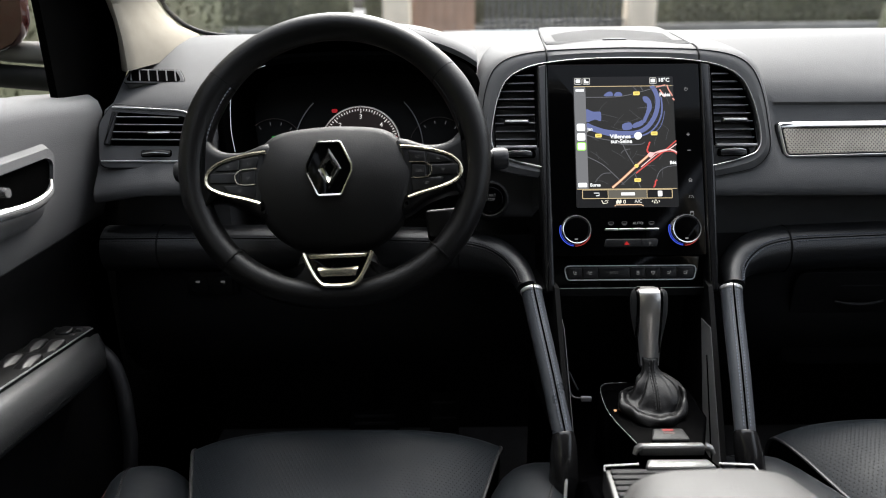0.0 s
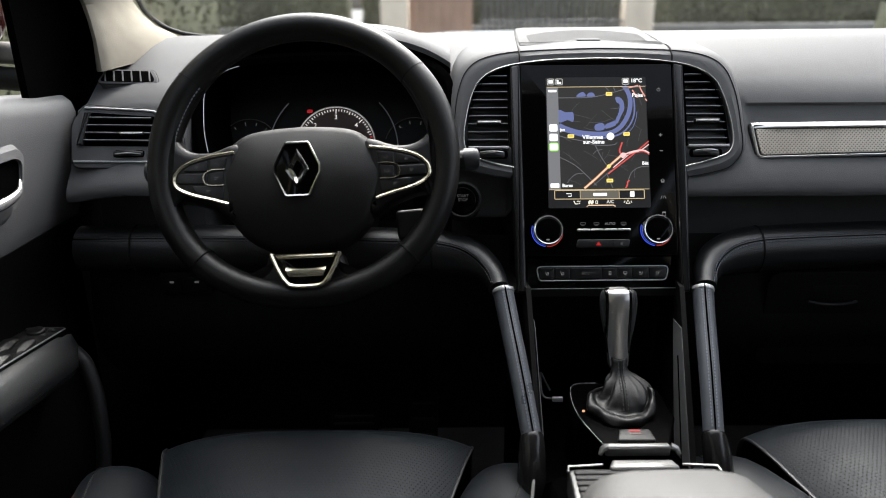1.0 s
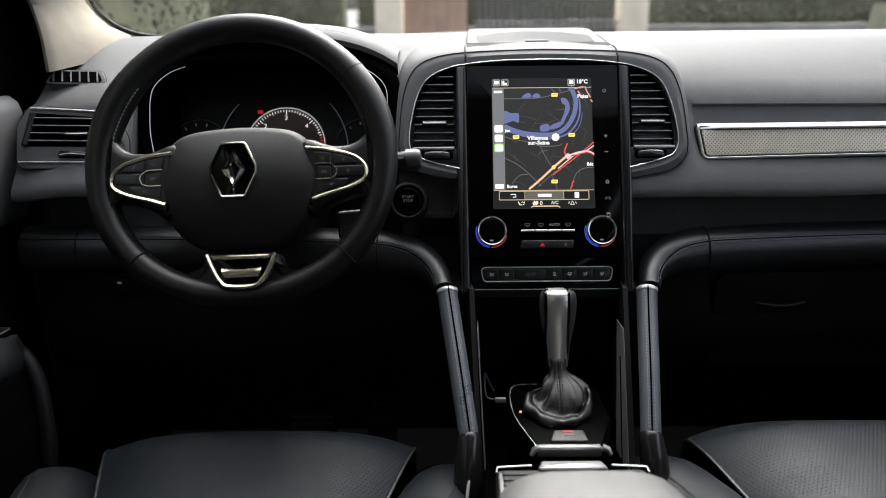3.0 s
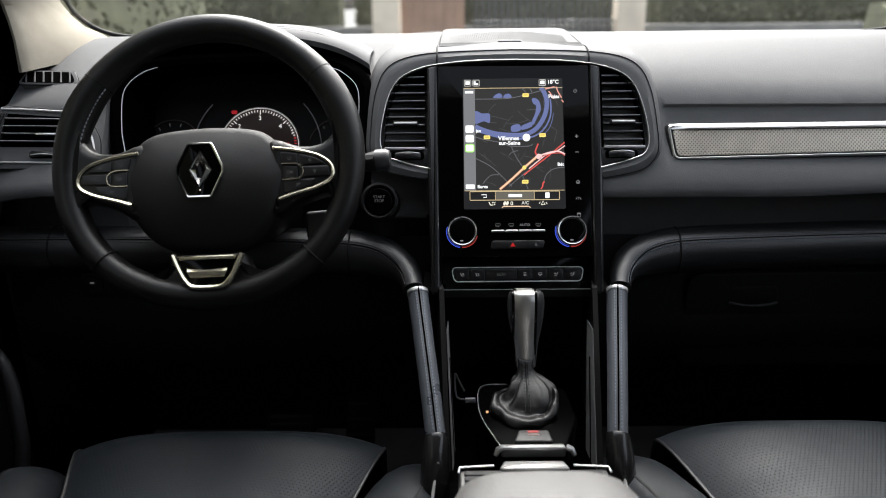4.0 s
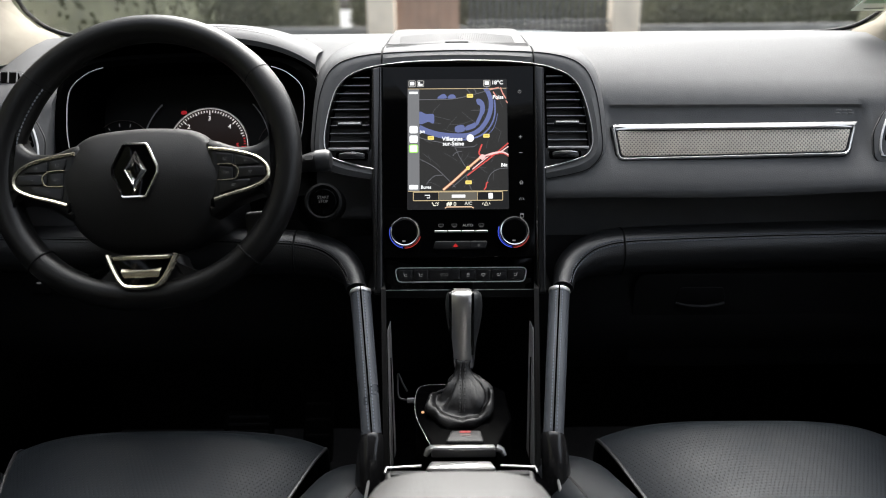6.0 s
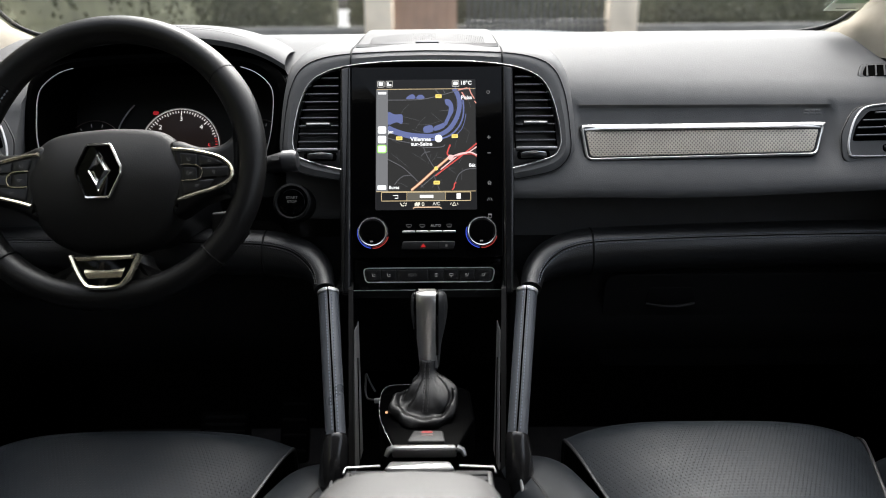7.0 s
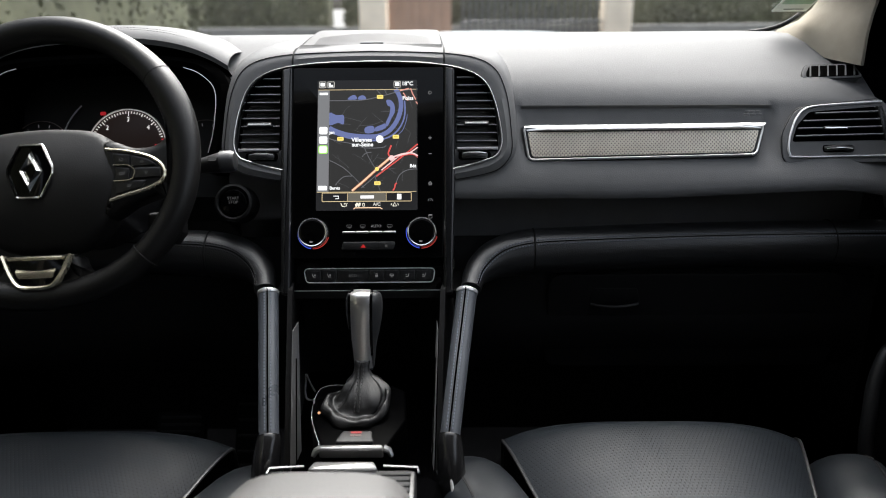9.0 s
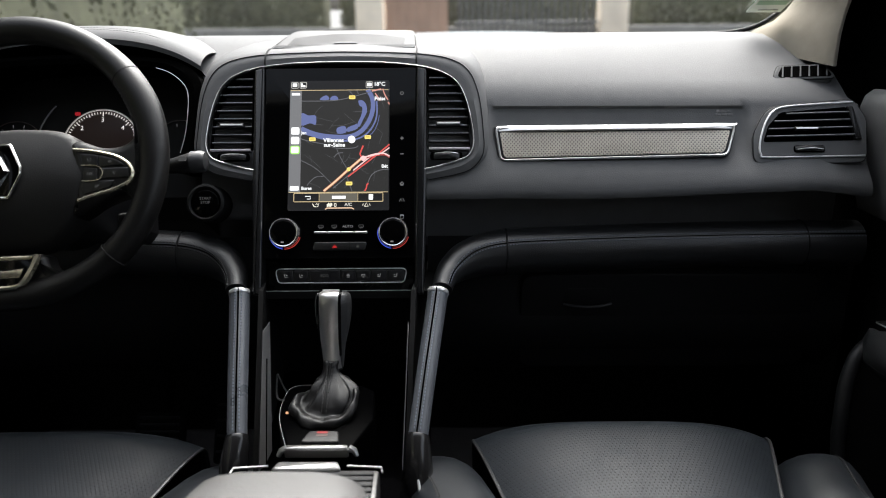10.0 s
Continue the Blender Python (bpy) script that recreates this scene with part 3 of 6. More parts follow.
def side_vent(side):
    f0 = face_frame(side * 0.612, 0.9105, 1.1512, 27)
    f = f0 @ Matrix.Diagonal((side, 1, 1, 1))
    v = thing("air_vent", "wide air vent with chrome lines, black slats and a thumb wheel", "air vent", f0.translation, group="side air vents")
    out = rounded([(-0.0785, -0.0405), (0.0670, -0.0385), (0.0715, 0.020), (0.0560, 0.0465), (-0.0560, 0.0360), (-0.0765, 0.000)], [0.014, 0.014, 0.025, 0.014, 0.03, 0.035])
    part("bezel", slab(out, -0.02, 0.0020, 0.0015, f), SOFT, v)
    part("bezel_line", rail(out, round_profile(0.0018, 0.0014, 6, 0.0008), f), MATTBLACK, v, "thin black edge")
    hole = rounded([(-0.0645, -0.0110), (0.0525, -0.0095), (0.0455, 0.0350), (-0.0400, 0.0285), (-0.0570, 0.0100)], [0.003, 0.002, 0.002, 0.012, 0.02])
    # no hollow here: a flat black sheet paints the shade behind the slats
    part("duct_shade", slab(hole, 0.001, 0.0028, 0, f), SHADEBLACK, v)
    for i, y in enumerate((0.0265, 0.0165, 0.0065, -0.0035)):
        l, r = (-0.034, -0.050, -0.0575, -0.061)[i], (0.0465, 0.048, 0.0495, 0.0510)[i]
        slat = part("slat", loft([[(x, y - 0.001 + d, 0.0042), (x, y + 0.001 + d, 0.0042), (x, y + 0.001 + d, 0.0068), (x, y - 0.001 + d, 0.0068)] for x, d in ((l, -0.001), (0, 0), (r, 0.001))], True, True, f), SATINBLACK, v)
        part("edge", tube([(l, y - 0.001, 0.007), (0, y, 0.007), (r, y + 0.001, 0.007)], 0.0005, 5, M=f), LINEGREY, slat)
    part("end_post", slab(rounded([(0.0455, 0.0350), (0.0525, -0.0095), (0.0610, -0.0095), (0.0530, 0.0350)], 0.001, 2), 0.003, 0.0075, 0.002, f), SATINBLACK, v)
    part("tab", slab(box2(0.030, 0.0050, 0.0015, cx=-0.0105, cy=0.0052), 0.004, 0.0095, 0.0015, f), SATINBLACK, v)
    part("tab_trim", slab(box2(0.0285, 0.002, 0.0008, cx=-0.0105, cy=0.0050), 0.0095, 0.0101, 0.0004, f), CHROME, v)
    line = spline([(0.0540, 0.0415), (0.0, 0.0385), (-0.0400, 0.0345), (-0.0560, 0.0220), (-0.0660, 0.000), (-0.0700, -0.0180), (-0.0690, -0.0275), (-0.0620, -0.0315), (0.0, -0.0310), (0.0640, -0.0302)], 5)
    part("chrome_line", rail(line, round_profile(0.0024, 0.0042, 10, 0.0030), f, False), BEZELSILVER, v, "thin chrome line")
    # the slot's shade, again a flat black sheet
    part("slot_shade", slab(box2(0.040, 0.0095, 0.004, cx=-0.006, cy=-0.0205), 0.001, 0.0028, 0.0004, f), SHADEBLACK, v)
    part("thumb_wheel", tube([(-0.0235 + 0.0350 * i / 10, -0.0205, 0.002 + 0.005 * math.sin(math.pi * i / 10)) for i in range(11)], 0.0036, 10, M=f), SATINBLACK, v)
    part("wheel_edge", tube([(-0.0225 + 0.033 * i / 10, -0.0215, 0.0055 + 0.005 * math.sin(math.pi * i / 10)) for i in range(11)], 0.0008, 6, M=f), LINE, v)


for side in (-1, 1):
    side_vent(side)


def demister(side):
    f0 = face_frame(0.626 if side > 0 else -0.629, 0.992, 1.2165, 47)
    f0 = f0 @ Matrix.Translation((0, 0, 0.0052))
    f = f0 @ Matrix.Diagonal((side, 1, 1, 1)) @ Matrix.Rotation(radians(5.0), 4, 'Y') @ Matrix.Rotation(radians(6.5), 4, 'Z')
    v = thing("demister_vent", "small slotted side window demister outlet in the dashboard", "air vent", f0.translation, group="demister vents")
    out = rounded([(-0.049, -0.0105), (0.046, -0.0105), (0.040, 0.0145), (-0.032, 0.0145)], [0.010, 0.007, 0.004, 0.010])
    part("bezel", slab(out, -0.012, 0.0020, 0.0015, f), SOFT, v)
    part("bezel_line", rail(out, round_profile(0.0018, 0.0016, 6, 0.0004), f), MATTBLACK, v)
    ins = rounded([(-0.042, -0.0075), (0.041, -0.0075), (0.036, 0.0115), (-0.027, 0.0115)], [0.008, 0.004, 0.003, 0.008])
    # flat black sheet painted as the outlet's dark inside
    part("duct_shade", slab(ins, 0.001, 0.0026, 0, f), SHADEBLACK, v)
    for i in range(6):
        x = -0.034 + 0.0130 * i
        part("slat", loft([[(x, -0.0072, 0.0026), (x + 0.0020, -0.0072, 0.0026), (x + 0.0020, -0.0072, 0.0037), (x, -0.0072, 0.0037)], [(x + 0.0075, 0.0112, 0.0026), (x + 0.0090, 0.0112, 0.0026), (x + 0.0090, 0.0112, 0.0037), (x + 0.0075, 0.0112, 0.0037)]], True, True, f), SLATGREY, v)


for side in (-1, 1):
    demister(side)

# ---- passenger trim panel ----
TP = pose(0.360, 0.9170, 1.1430, 63, 0, -3.4)
trim = thing("trim_panel", "silver honeycomb-patterned trim panel with a chrome frame", "trim panel", TP.translation)
TO = rounded([(-0.160, 0.0205), (-0.1525, -0.0305), (0.1450, -0.0215), (0.157, 0.0245)], [0.006, 0.010, 0.012, 0.006])
TF = rounded([(-0.1560, 0.0160), (-0.1490, -0.0275), (0.1420, -0.0188), (0.1525, 0.0195)], [0.004, 0.008, 0.010, 0.004])
TI = rounded([(-0.1510, 0.0105), (-0.1450, -0.0238), (0.1385, -0.0152), (0.1470, 0.0142)], [0.003, 0.006, 0.007, 0.003])
part("backing", slab(TO, -0.012, 0.001, 0.001, TP), SATINBLACK, trim)
part("insert", slab(TI, 0.0, 0.0030, 0.001, TP), HONEY, trim, "grey honeycomb-textured metal insert")
part("frame", rail(TF, [(-0.0014, 0.0), (0.0016, 0.0), (0.0014, 0.0034), (0.0, 0.0046), (-0.0012, 0.0036)], TP), LINE, trim, "thin chrome frame")
rings = []
for i in range(13):
    u = i / 12
    lo, hi = Vector((-0.1515 + 0.3015 * u, 0.0112 + 0.0045 * u)), Vector((-0.1570 + 0.3140 * u, 0.0200 + 0.0045 * u))
    e = 0.25 if i in (0, 12) else 1.0
    rings.append([(lo.x + (hi.x - lo.x) * q, lo.y + (hi.y - lo.y) * q, h * e) for q, h in ((0, 0.0), (0.0, 0.0062), (0.08, 0.0078), (0.3, 0.0074), (0.6, 0.0056), (0.9, 0.0030), (1.0, 0.0012), (1.0, 0.0))])
part("top_strip", loft(rings, True, True, TP), LINE, trim, "broad bright chrome strip")
bm = bmesh.new()
for j, w in enumerate((0.020, 0.024)):
    for k in range(3):
        slab(box2(w / 3.4, 0.0026, 0.0004, 2, cx=0.137 + w / 3 * (k - 1), cy=0.0365 - 0.004 * j), 0.009, 0.0098, 0.0003, TP, 2, bm)
part("embossed_mark", bm, SOFT, dash, "embossed unreadable mark")

# ---- touch screen and climate controls ----
unit = thing("infotainment_unit", "tall gloss black centre stack with a lit portrait touch screen", "control panel", PA.translation)
fascia = [(-0.0995, 0.1035), (0.0995, 0.1035), (0.0970, -0.1495), (-0.0970, -0.1495)]
part("fascia", slab(rounded(fascia, 0.002), -0.02, 0.0, 0.001, PA), PIANO, unit, "gloss black glass fascia")
for s in (-1, 1):
    post = [(0.1000, 0.1040), (0.1135, 0.1010), (0.1125, -0.06), (0.1085, -0.196), (0.0975, -0.196)]
    part("side_post", slab(rounded([(s * x, y) for x, y in post], 0.002), -0.02, 0.0035, 0.003, PA), POSTBLACK, unit, "satin black side strip")
part("button_panel", slab(rounded([(-0.0965, 0.0225), (0.0965, 0.0225), (0.0955, -0.0200), (-0.0955, -0.0200)], 0.002), -0.03, 0.0, 0.0015, PB), PIANO, unit, "gloss black lower panel")
part("bottom_line", tube([(-0.0955, -0.0190, 0.0012), (0.0955, -0.0190, 0.0012)], 0.0006, 6, M=PB), SATIN, unit)
bezel = part("button_bezel", slab(rounded([(-0.0835, 0.0095), (0.0870, 0.0095), (0.083, -0.0085), (-0.0795, -0.0085)], 0.006), -0.002, 0.0015, 0.001, PB), SATINBLACK, unit)
part("bezel_ring", rail(rounded([(-0.0835, 0.0095), (0.0870, 0.0095), (0.083, -0.0085), (-0.0795, -0.0085)], 0.006), round_profile(0.0018, 0.003, 6, 0.001), PB), BEZELSILVER, unit, "satin silver surround")
ICON = glow("lit_icon", (0.75, 0.75, 0.75), 0.10)
DIMICON = glow("dim_icon", (0.6, 0.6, 0.6), 0.04)
cuts = [-0.079, -0.060, -0.040, 0.001, 0.021, 0.040, 0.061, 0.0825]
for i, (a, b) in enumerate(zip(cuts, cuts[1:])):
    key = part("button", slab(box2(b - a - 0.0008, 0.0140, 0.0015, cx=(a + b) / 2, cy=0.0005), 0.001, 0.0030, 0.0012, PB), SATINBLACK, unit)
    c = (a + b) / 2
    if i == 2:
        words("lettering", "ECO", 0.0052, DIMICON, key, PB @ Matrix.Translation((c, 0.0005, 0.0032)))
    else:
        bm = bmesh.new()
        sign = {0: [[(-2.2, 2.4), (-1.0, -1.6), (2.2, -1.6)], [(0.4, 1.6), (0.8, 0.2)], [(1.6, 1.6), (2.0, 0.2)]], 1: [[(-2.2, 2.4), (-1.0, -1.6), (2.2, -1.6)], [(0.4, 1.6), (0.8, 0.2)], [(1.6, 1.6), (2.0, 0.2)]],
                3: [[(-1.8, 1.8), (1.8, 1.8)], [(-1.8, 0.0), (1.8, 0.0)], [(-1.8, -1.8), (1.8, -1.8)]], 4: [[(-2.2, 1.6), (2.2, 1.6), (2.2, -0.6), (-2.2, -0.6), (-2.2, 1.6)], [(-1.0, -2.0), (1.0, -2.0)]]}.get(i, [[(2.2, 2.4), (1.0, -1.6), (-2.2, -1.6)], [(-0.4, 1.6), (-0.8, 0.2)], [(-1.6, 1.6), (-2.0, 0.2)]])
        for pts in sign:
            rail([Vector((c + q[0] / 1000, 0.0005 + q[1] / 1000)) for q in pts], [(-0.00035, 0.0030), (0.00035, 0.0030), (0.00035, 0.0033), (-0.00035, 0.0033)], PB, False, bm)
        part("icon", bm, ICON, key)

# rotary dials, with a blue and red lit halo
BLUE = glow("blue_glow", (0.06, 0.11, 0.80), 0.32)
RED = glow("red_glow", (0.55, 0.05, 0.04), 0.25)
for s, cx in ((-1, -0.0692), (1, 0.0698)):
    f = PA @ Matrix.Translation((cx, -0.1172, 0))
    dial = part("dial", slab(circle(0.0166, 40), 0.0, 0.011, 0.002, f), PIANO, unit, "gloss black rotary dial")
    part("dial_ring", rail(circle(0.0175, 56), [(-0.0012, 0.0), (0.0014, 0.0), (0.0012, 0.010), (0.0004, 0.0118), (-0.0008, 0.0114)], f), CHROME, dial, "chrome ring")
    for name, m, a0, a1 in (("blue_halo", BLUE, 160, 262), ("red_halo", RED, 268, 345)):
        arc = [Vector((0.0203 * math.cos(radians(a0 + (a1 - a0) * i / 16)), 0.0203 * math.sin(radians(a0 + (a1 - a0) * i / 16)))) for i in range(17)]
        part(name, rail(arc, [(-0.0008, 0.0003), (0.0002, 0.0003), (0.0001, 0.0020), (-0.0006, 0.0020)], f, False), m, dial)
    part("icon", slab(box2(0.004, 0.0018, 0.0004, 2, cx=-0.001, cy=-0.0125), 0.011, 0.0113, 0, f), ICON, dial)
for i in range(4):
    c = -0.0235 + 0.0173 * i
    part("rocker", slab(box2(0.0166, 0.0030, 0.001, 3, cx=c, cy=-0.1165), 0.0, 0.0042, 0.0012, PA), SATIN, unit, "slim satin metal key")
    if i == 2:
        words("lettering", "AUTO", 0.0048, ICON, unit, PA @ Matrix.Translation((c, -0.1085, 0.0006)))
    else:
        bm = bmesh.new()
        ring = rounded([(c - 0.0026, -0.1100), (c + 0.0026, -0.1100), (c + 0.0036, -0.1066), (c - 0.0036, -0.1066)], 0.0010, 2)
        rail(ring, [(-0.0003, 0.0), (0.0003, 0.0), (0.0003, 0.0005), (-0.0003, 0.0005)], PA, True, bm)
        for dx in (-0.0012, 0.0, 0.0012):
            rail([Vector((c + dx, -0.1112)), Vector((c + dx * 1.2, -0.1084))], [(-0.00025, 0.0), (0.00025, 0.0), (0.00025, 0.0006), (-0.00025, 0.0006)], PA, False, bm)
        part("icon", bm, DIMICON, unit)
hz = part("hazard_panel", slab(rounded([(-0.0310, -0.1285), (0.0365, -0.1285), (0.0335, -0.1395), (-0.0340, -0.1395)], 0.003), 0.0, 0.0028, 0.0015, PA), SATINBLACK, unit)
part("hazard_icon", slab([(-0.0085, -0.1365), (-0.0015, -0.1365), (-0.005, -0.1315)], 0.0028, 0.0032, 0, PA), glow("hazard_red", (0.55, 0.02, 0.02), 0.35), hz, "red warning triangle")
part("lock_icon", slab(box2(0.0028, 0.0034, 0.0006, 2, cx=0.0245, cy=-0.1345), 0.0028, 0.0032, 0, PA), DIMICON, hz)
part("gap", slab(box2(0.0007, 0.010, 0.0001, 1, cx=0.0142, cy=-0.134), 0.0028, 0.0031, 0, PA), MATTBLACK, hz)
def touch_icon(lines, y, w=0.0006):
    """A small lit sign on the glass fascia: strokes in millimetres round its middle."""
    bm = bmesh.new()
    for pts in lines:
        p = [Vector((0.0808 + q[0] / 1000, y + q[1] / 1000)) for q in pts]
        rail(p, [(-w / 2, 0.0), (w / 2, 0.0), (w / 2, 0.0006), (-w / 2, 0.0006)], PA, False, bm)
    part("touch_icon", bm, ICON, unit, smooth=False)


touch_icon([[(2.0 * math.cos(radians(a)), 2.0 * math.sin(radians(a))) for a in range(120, 421, 20)], [(0, 0.4), (0, 2.6)]], 0.0684)
touch_icon([[(-2.2, 0), (2.2, 0)], [(0, 2.2), (0, -2.2)]], 0.0075, 0.0009)
touch_icon([[(-2.2, 0), (2.2, 0)]], -0.0135, 0.0009)
touch_icon([[(-2.4, 0.2), (0, 2.4), (2.4, 0.2)], [(-1.6, 0.6), (-1.6, -2.2), (-0.6, -2.2), (-0.6, -0.4), (0.6, -0.4), (0.6, -2.2), (1.6, -2.2), (1.6, 0.6)]], -0.0530, 0.0008)
touch_icon([[(-3.2, -1.8), (-1.6, 1.8)], [(3.2, -1.8), (1.6, 1.8)], [(0, 1.6), (0, 0.6)], [(0, -0.4), (0, -1.6)]], -0.0745)
touch_icon([[(-2.0, 2.4), (2.0, 2.4), (2.0, -2.4), (-2.0, -2.4), (-2.0, 2.4)], [(-2.0, 1.2), (2.0, 1.2)], [(-2.0, 1.8), (2.0, 1.8)]], -0.0960)

# the display itself
DISP = glow("display_black", (0.006, 0.006, 0.0065), 1.0)
MAPBG = glow("map_ground", (0.0130, 0.0127, 0.0123), 1.0)
SIDEBAR = glow("map_sidebar", (0.085, 0.085, 0.088), 1.0)
RIVER = glow("map_river", (0.062, 0.074, 0.155), 1.0)
ROAD = glow("map_road", (0.06, 0.06, 0.065), 1.0)
MAJOR = glow("map_major_road", (0.40, 0.27, 0.18), 1.0)
JAMEDGE = glow("map_road_edge", (0.20, 0.07, 0.035), 1.0)
JAM = glow("map_jam_red", (0.30, 0.040, 0.035), 1.0)
PALEROAD = glow("map_pale_road", (0.42, 0.27, 0.26), 1.0)
PALEJAM = glow("map_pale_jam", (0.36, 0.16, 0.13), 1.0)
SHIELDINK = glow("shield_ink", (0.30, 0.22, 0.04), 1.0)
WHITE = glow("display_white", (0.46, 0.46, 0.46), 1.0)
YELLOW = glow("road_shield", (0.42, 0.33, 0.09), 1.0)
GOLD = glow("gold_line", (0.27, 0.21, 0.12), 1.0)
BUTTONTEXT = glow("button_text", (0.28, 0.27, 0.25), 1.0)
GREEN = glow("green_line", (0.18, 0.42, 0.06), 1.0)


def flat(pts, z0, z1):
    return slab(pts, z0, z1, 0, PA, 1)


def stripe(pts, w, z0, z1, n=6, closed=False):
    p = [Vector((q[0], q[1])) for q in (spline(pts, n, closed) if n > 1 else [Vector(q) for q in pts])]
    return rail(p, [(-w / 2, z0), (w / 2, z0), (w / 2, z1), (-w / 2, z1)], PA, closed)


disp = part("display", flat(box2(0.1310, 0.1735, 0.002, cx=-0.0012, cy=-0.0010), 0.0, 0.0008), DISP, unit, "lit navigation display")
part("map", flat(box2(0.1290, 0.1355, 0.0005, 2, cx=-0.0012, cy=0.0044), 0.0008, 0.0011), MAPBG, disp)
part("map_sidebar", flat(box2(0.0150, 0.1355, 0.0005, 2, cx=-0.0582, cy=0.0044), 0.0011, 0.0016), SIDEBAR, disp)
part("river", stripe([(-0.0507, 0.0215), (-0.0418, 0.0170), (-0.0254, 0.0118), (-0.0045, 0.0095), (0.0141, 0.0103), (0.0275, 0.0170), (0.0364, 0.0282), (0.0416, 0.0409), (0.0431, 0.0544), (0.0402, 0.0656), (0.0357, 0.0731)], 0.0058, 0.0011, 0.0014), RIVER, disp)
part("river", stripe([(0.0089, 0.0058), (0.0215, 0.0065), (0.0327, 0.0118), (0.0416, 0.0215), (0.0469, 0.0334), (0.0483, 0.0454), (0.0476, 0.0574)], 0.0020, 0.0011, 0.0014), RIVER, disp)
part("river", stripe([(-0.0507, 0.0162), (-0.0380, 0.0118), (-0.0224, 0.0073), (-0.0045, 0.0050), (0.0104, 0.0043), (0.0208, 0.0058)], 0.0022, 0.0011, 0.0013), RIVER, disp)
part("river", stripe([(0.0327, 0.0065), (0.0439, 0.0162), (0.0491, 0.0275), (0.0513, 0.0387)], 0.0008, 0.0011, 0.0013), RIVER, disp)
for shape in ([(-0.0507, 0.0417), (-0.0418, 0.0387), (-0.0328, 0.0387), (-0.0313, 0.0349), (-0.0321, 0.0260), (-0.0395, 0.0282), (-0.0507, 0.0252)],
              [(-0.0038, 0.0215), (0.0066, 0.0237), (0.0081, 0.0155), (-0.0030, 0.0140)],
              [(0.0096, 0.0215), (0.0178, 0.0252), (0.0223, 0.0267), (0.0230, 0.0207), (0.0104, 0.0162)],
              [(0.0238, 0.0581), (0.0297, 0.0581), (0.0342, 0.0521), (0.0349, 0.0424), (0.0312, 0.0349), (0.0253, 0.0230), (0.0230, 0.0275), (0.0275, 0.0379), (0.0290, 0.0484), (0.0253, 0.0514)],
              [(-0.0269, 0.0596), (-0.0231, 0.0641), (-0.0179, 0.0656), (-0.0150, 0.0626), (-0.0157, 0.0596)],
              [(-0.0135, 0.0596), (-0.0112, 0.0641), (-0.0060, 0.0649), (-0.0030, 0.0619), (-0.0038, 0.0596)]):
    part("lake", flat([tuple(p) for p in spline(shape, 3, True)], 0.0011, 0.0013), RIVER, disp)
for pts in ([(-0.0507, 0.0581), (-0.0194, 0.0581), (-0.0008, 0.0596), (0.0215, 0.0649), (0.0439, 0.0708), (0.0647, 0.0731)], [(-0.0507, 0.0073), (-0.0380, 0.0035), (-0.0194, -0.0002), (-0.0045, -0.0054), (0.0178, -0.0054), (0.0238, -0.0025)],
            [(-0.0507, -0.0212), (-0.0328, -0.0309), (-0.0194, -0.0428), (-0.0045, -0.0586)], [(-0.0418, -0.0548), (-0.0373, -0.0488), (-0.0306, -0.0436), (-0.0209, -0.0428)],
            [(-0.0045, -0.0054), (0.0014, -0.0189), (0.0089, -0.0316)], [(0.0089, -0.0428), (0.0126, -0.0526), (0.0163, -0.0623)], [(0.0364, -0.0526), (0.0416, -0.0414), (0.0513, -0.0354), (0.0640, -0.0339)],
            [(-0.0075, -0.0174), (-0.0030, -0.0129), (0.0044, -0.0114)], [(-0.0082, -0.0586), (0.0119, -0.0414), (0.0178, -0.0376)], [(0.0215, 0.0723), (0.0238, 0.0671)], [(0.0104, 0.0731), (0.0163, 0.0664)]):
    part("street", stripe(pts, 0.0009, 0.0011, 0.0015), ROAD, disp)
DIMROAD = glow("map_lane", (0.038, 0.038, 0.040), 1.0)
lanes = random.Random(5)
for i in range(34):
    x, y, a = lanes.uniform(-0.044, 0.055), lanes.uniform(-0.055, 0.062), lanes.uniform(0, 3.14)
    d, b = lanes.uniform(0.005, 0.016), lanes.uniform(-0.004, 0.004)
    dx, dy = d * math.cos(a), d * math.sin(a)
    pts = [(x - dx, y - dy), (x - dy * b * 40, y + dx * b * 40), (x + dx, y + dy)]
    if all(-0.050 < p[0] < 0.062 and -0.062 < p[1] < 0.070 for p in pts):
        part("lane", stripe(pts, 0.0005, 0.0011, 0.00125, 4), DIMROAD, disp)
part("main_road", stripe([(-0.0202, -0.0623), (-0.0060, -0.0503), (0.0119, -0.0339), (0.0275, -0.0204)], 0.0034, 0.0011, 0.0018), JAMEDGE, disp)
part("main_road", stripe([(-0.0202, -0.0623), (-0.0060, -0.0503), (0.0119, -0.0339), (0.0275, -0.0204)], 0.0022, 0.0011, 0.0020), MAJOR, disp)
part("main_road", stripe([(0.0111, -0.0436), (0.0253, -0.0324), (0.0372, -0.0234), (0.0513, -0.0122), (0.0647, -0.0010)], 0.0016, 0.0011, 0.0021), JAM, disp)
part("main_road", stripe([(0.0178, -0.0354), (0.0305, -0.0249), (0.0402, -0.0174), (0.0536, -0.0129), (0.0647, -0.0054)], 0.0013, 0.0011, 0.0022), PALEROAD, disp)
part("main_road", stripe([(0.0305, -0.0025), (0.0275, -0.0099), (0.0267, -0.0144), (0.0297, -0.0189)], 0.0018, 0.0011, 0.0022), JAM, disp)
part("main_road", stripe([(0.0327, -0.0182), (0.0439, -0.0144), (0.0565, -0.0129), (0.0647, -0.0167)], 0.0016, 0.0011, 0.0023), PALEROAD, disp)
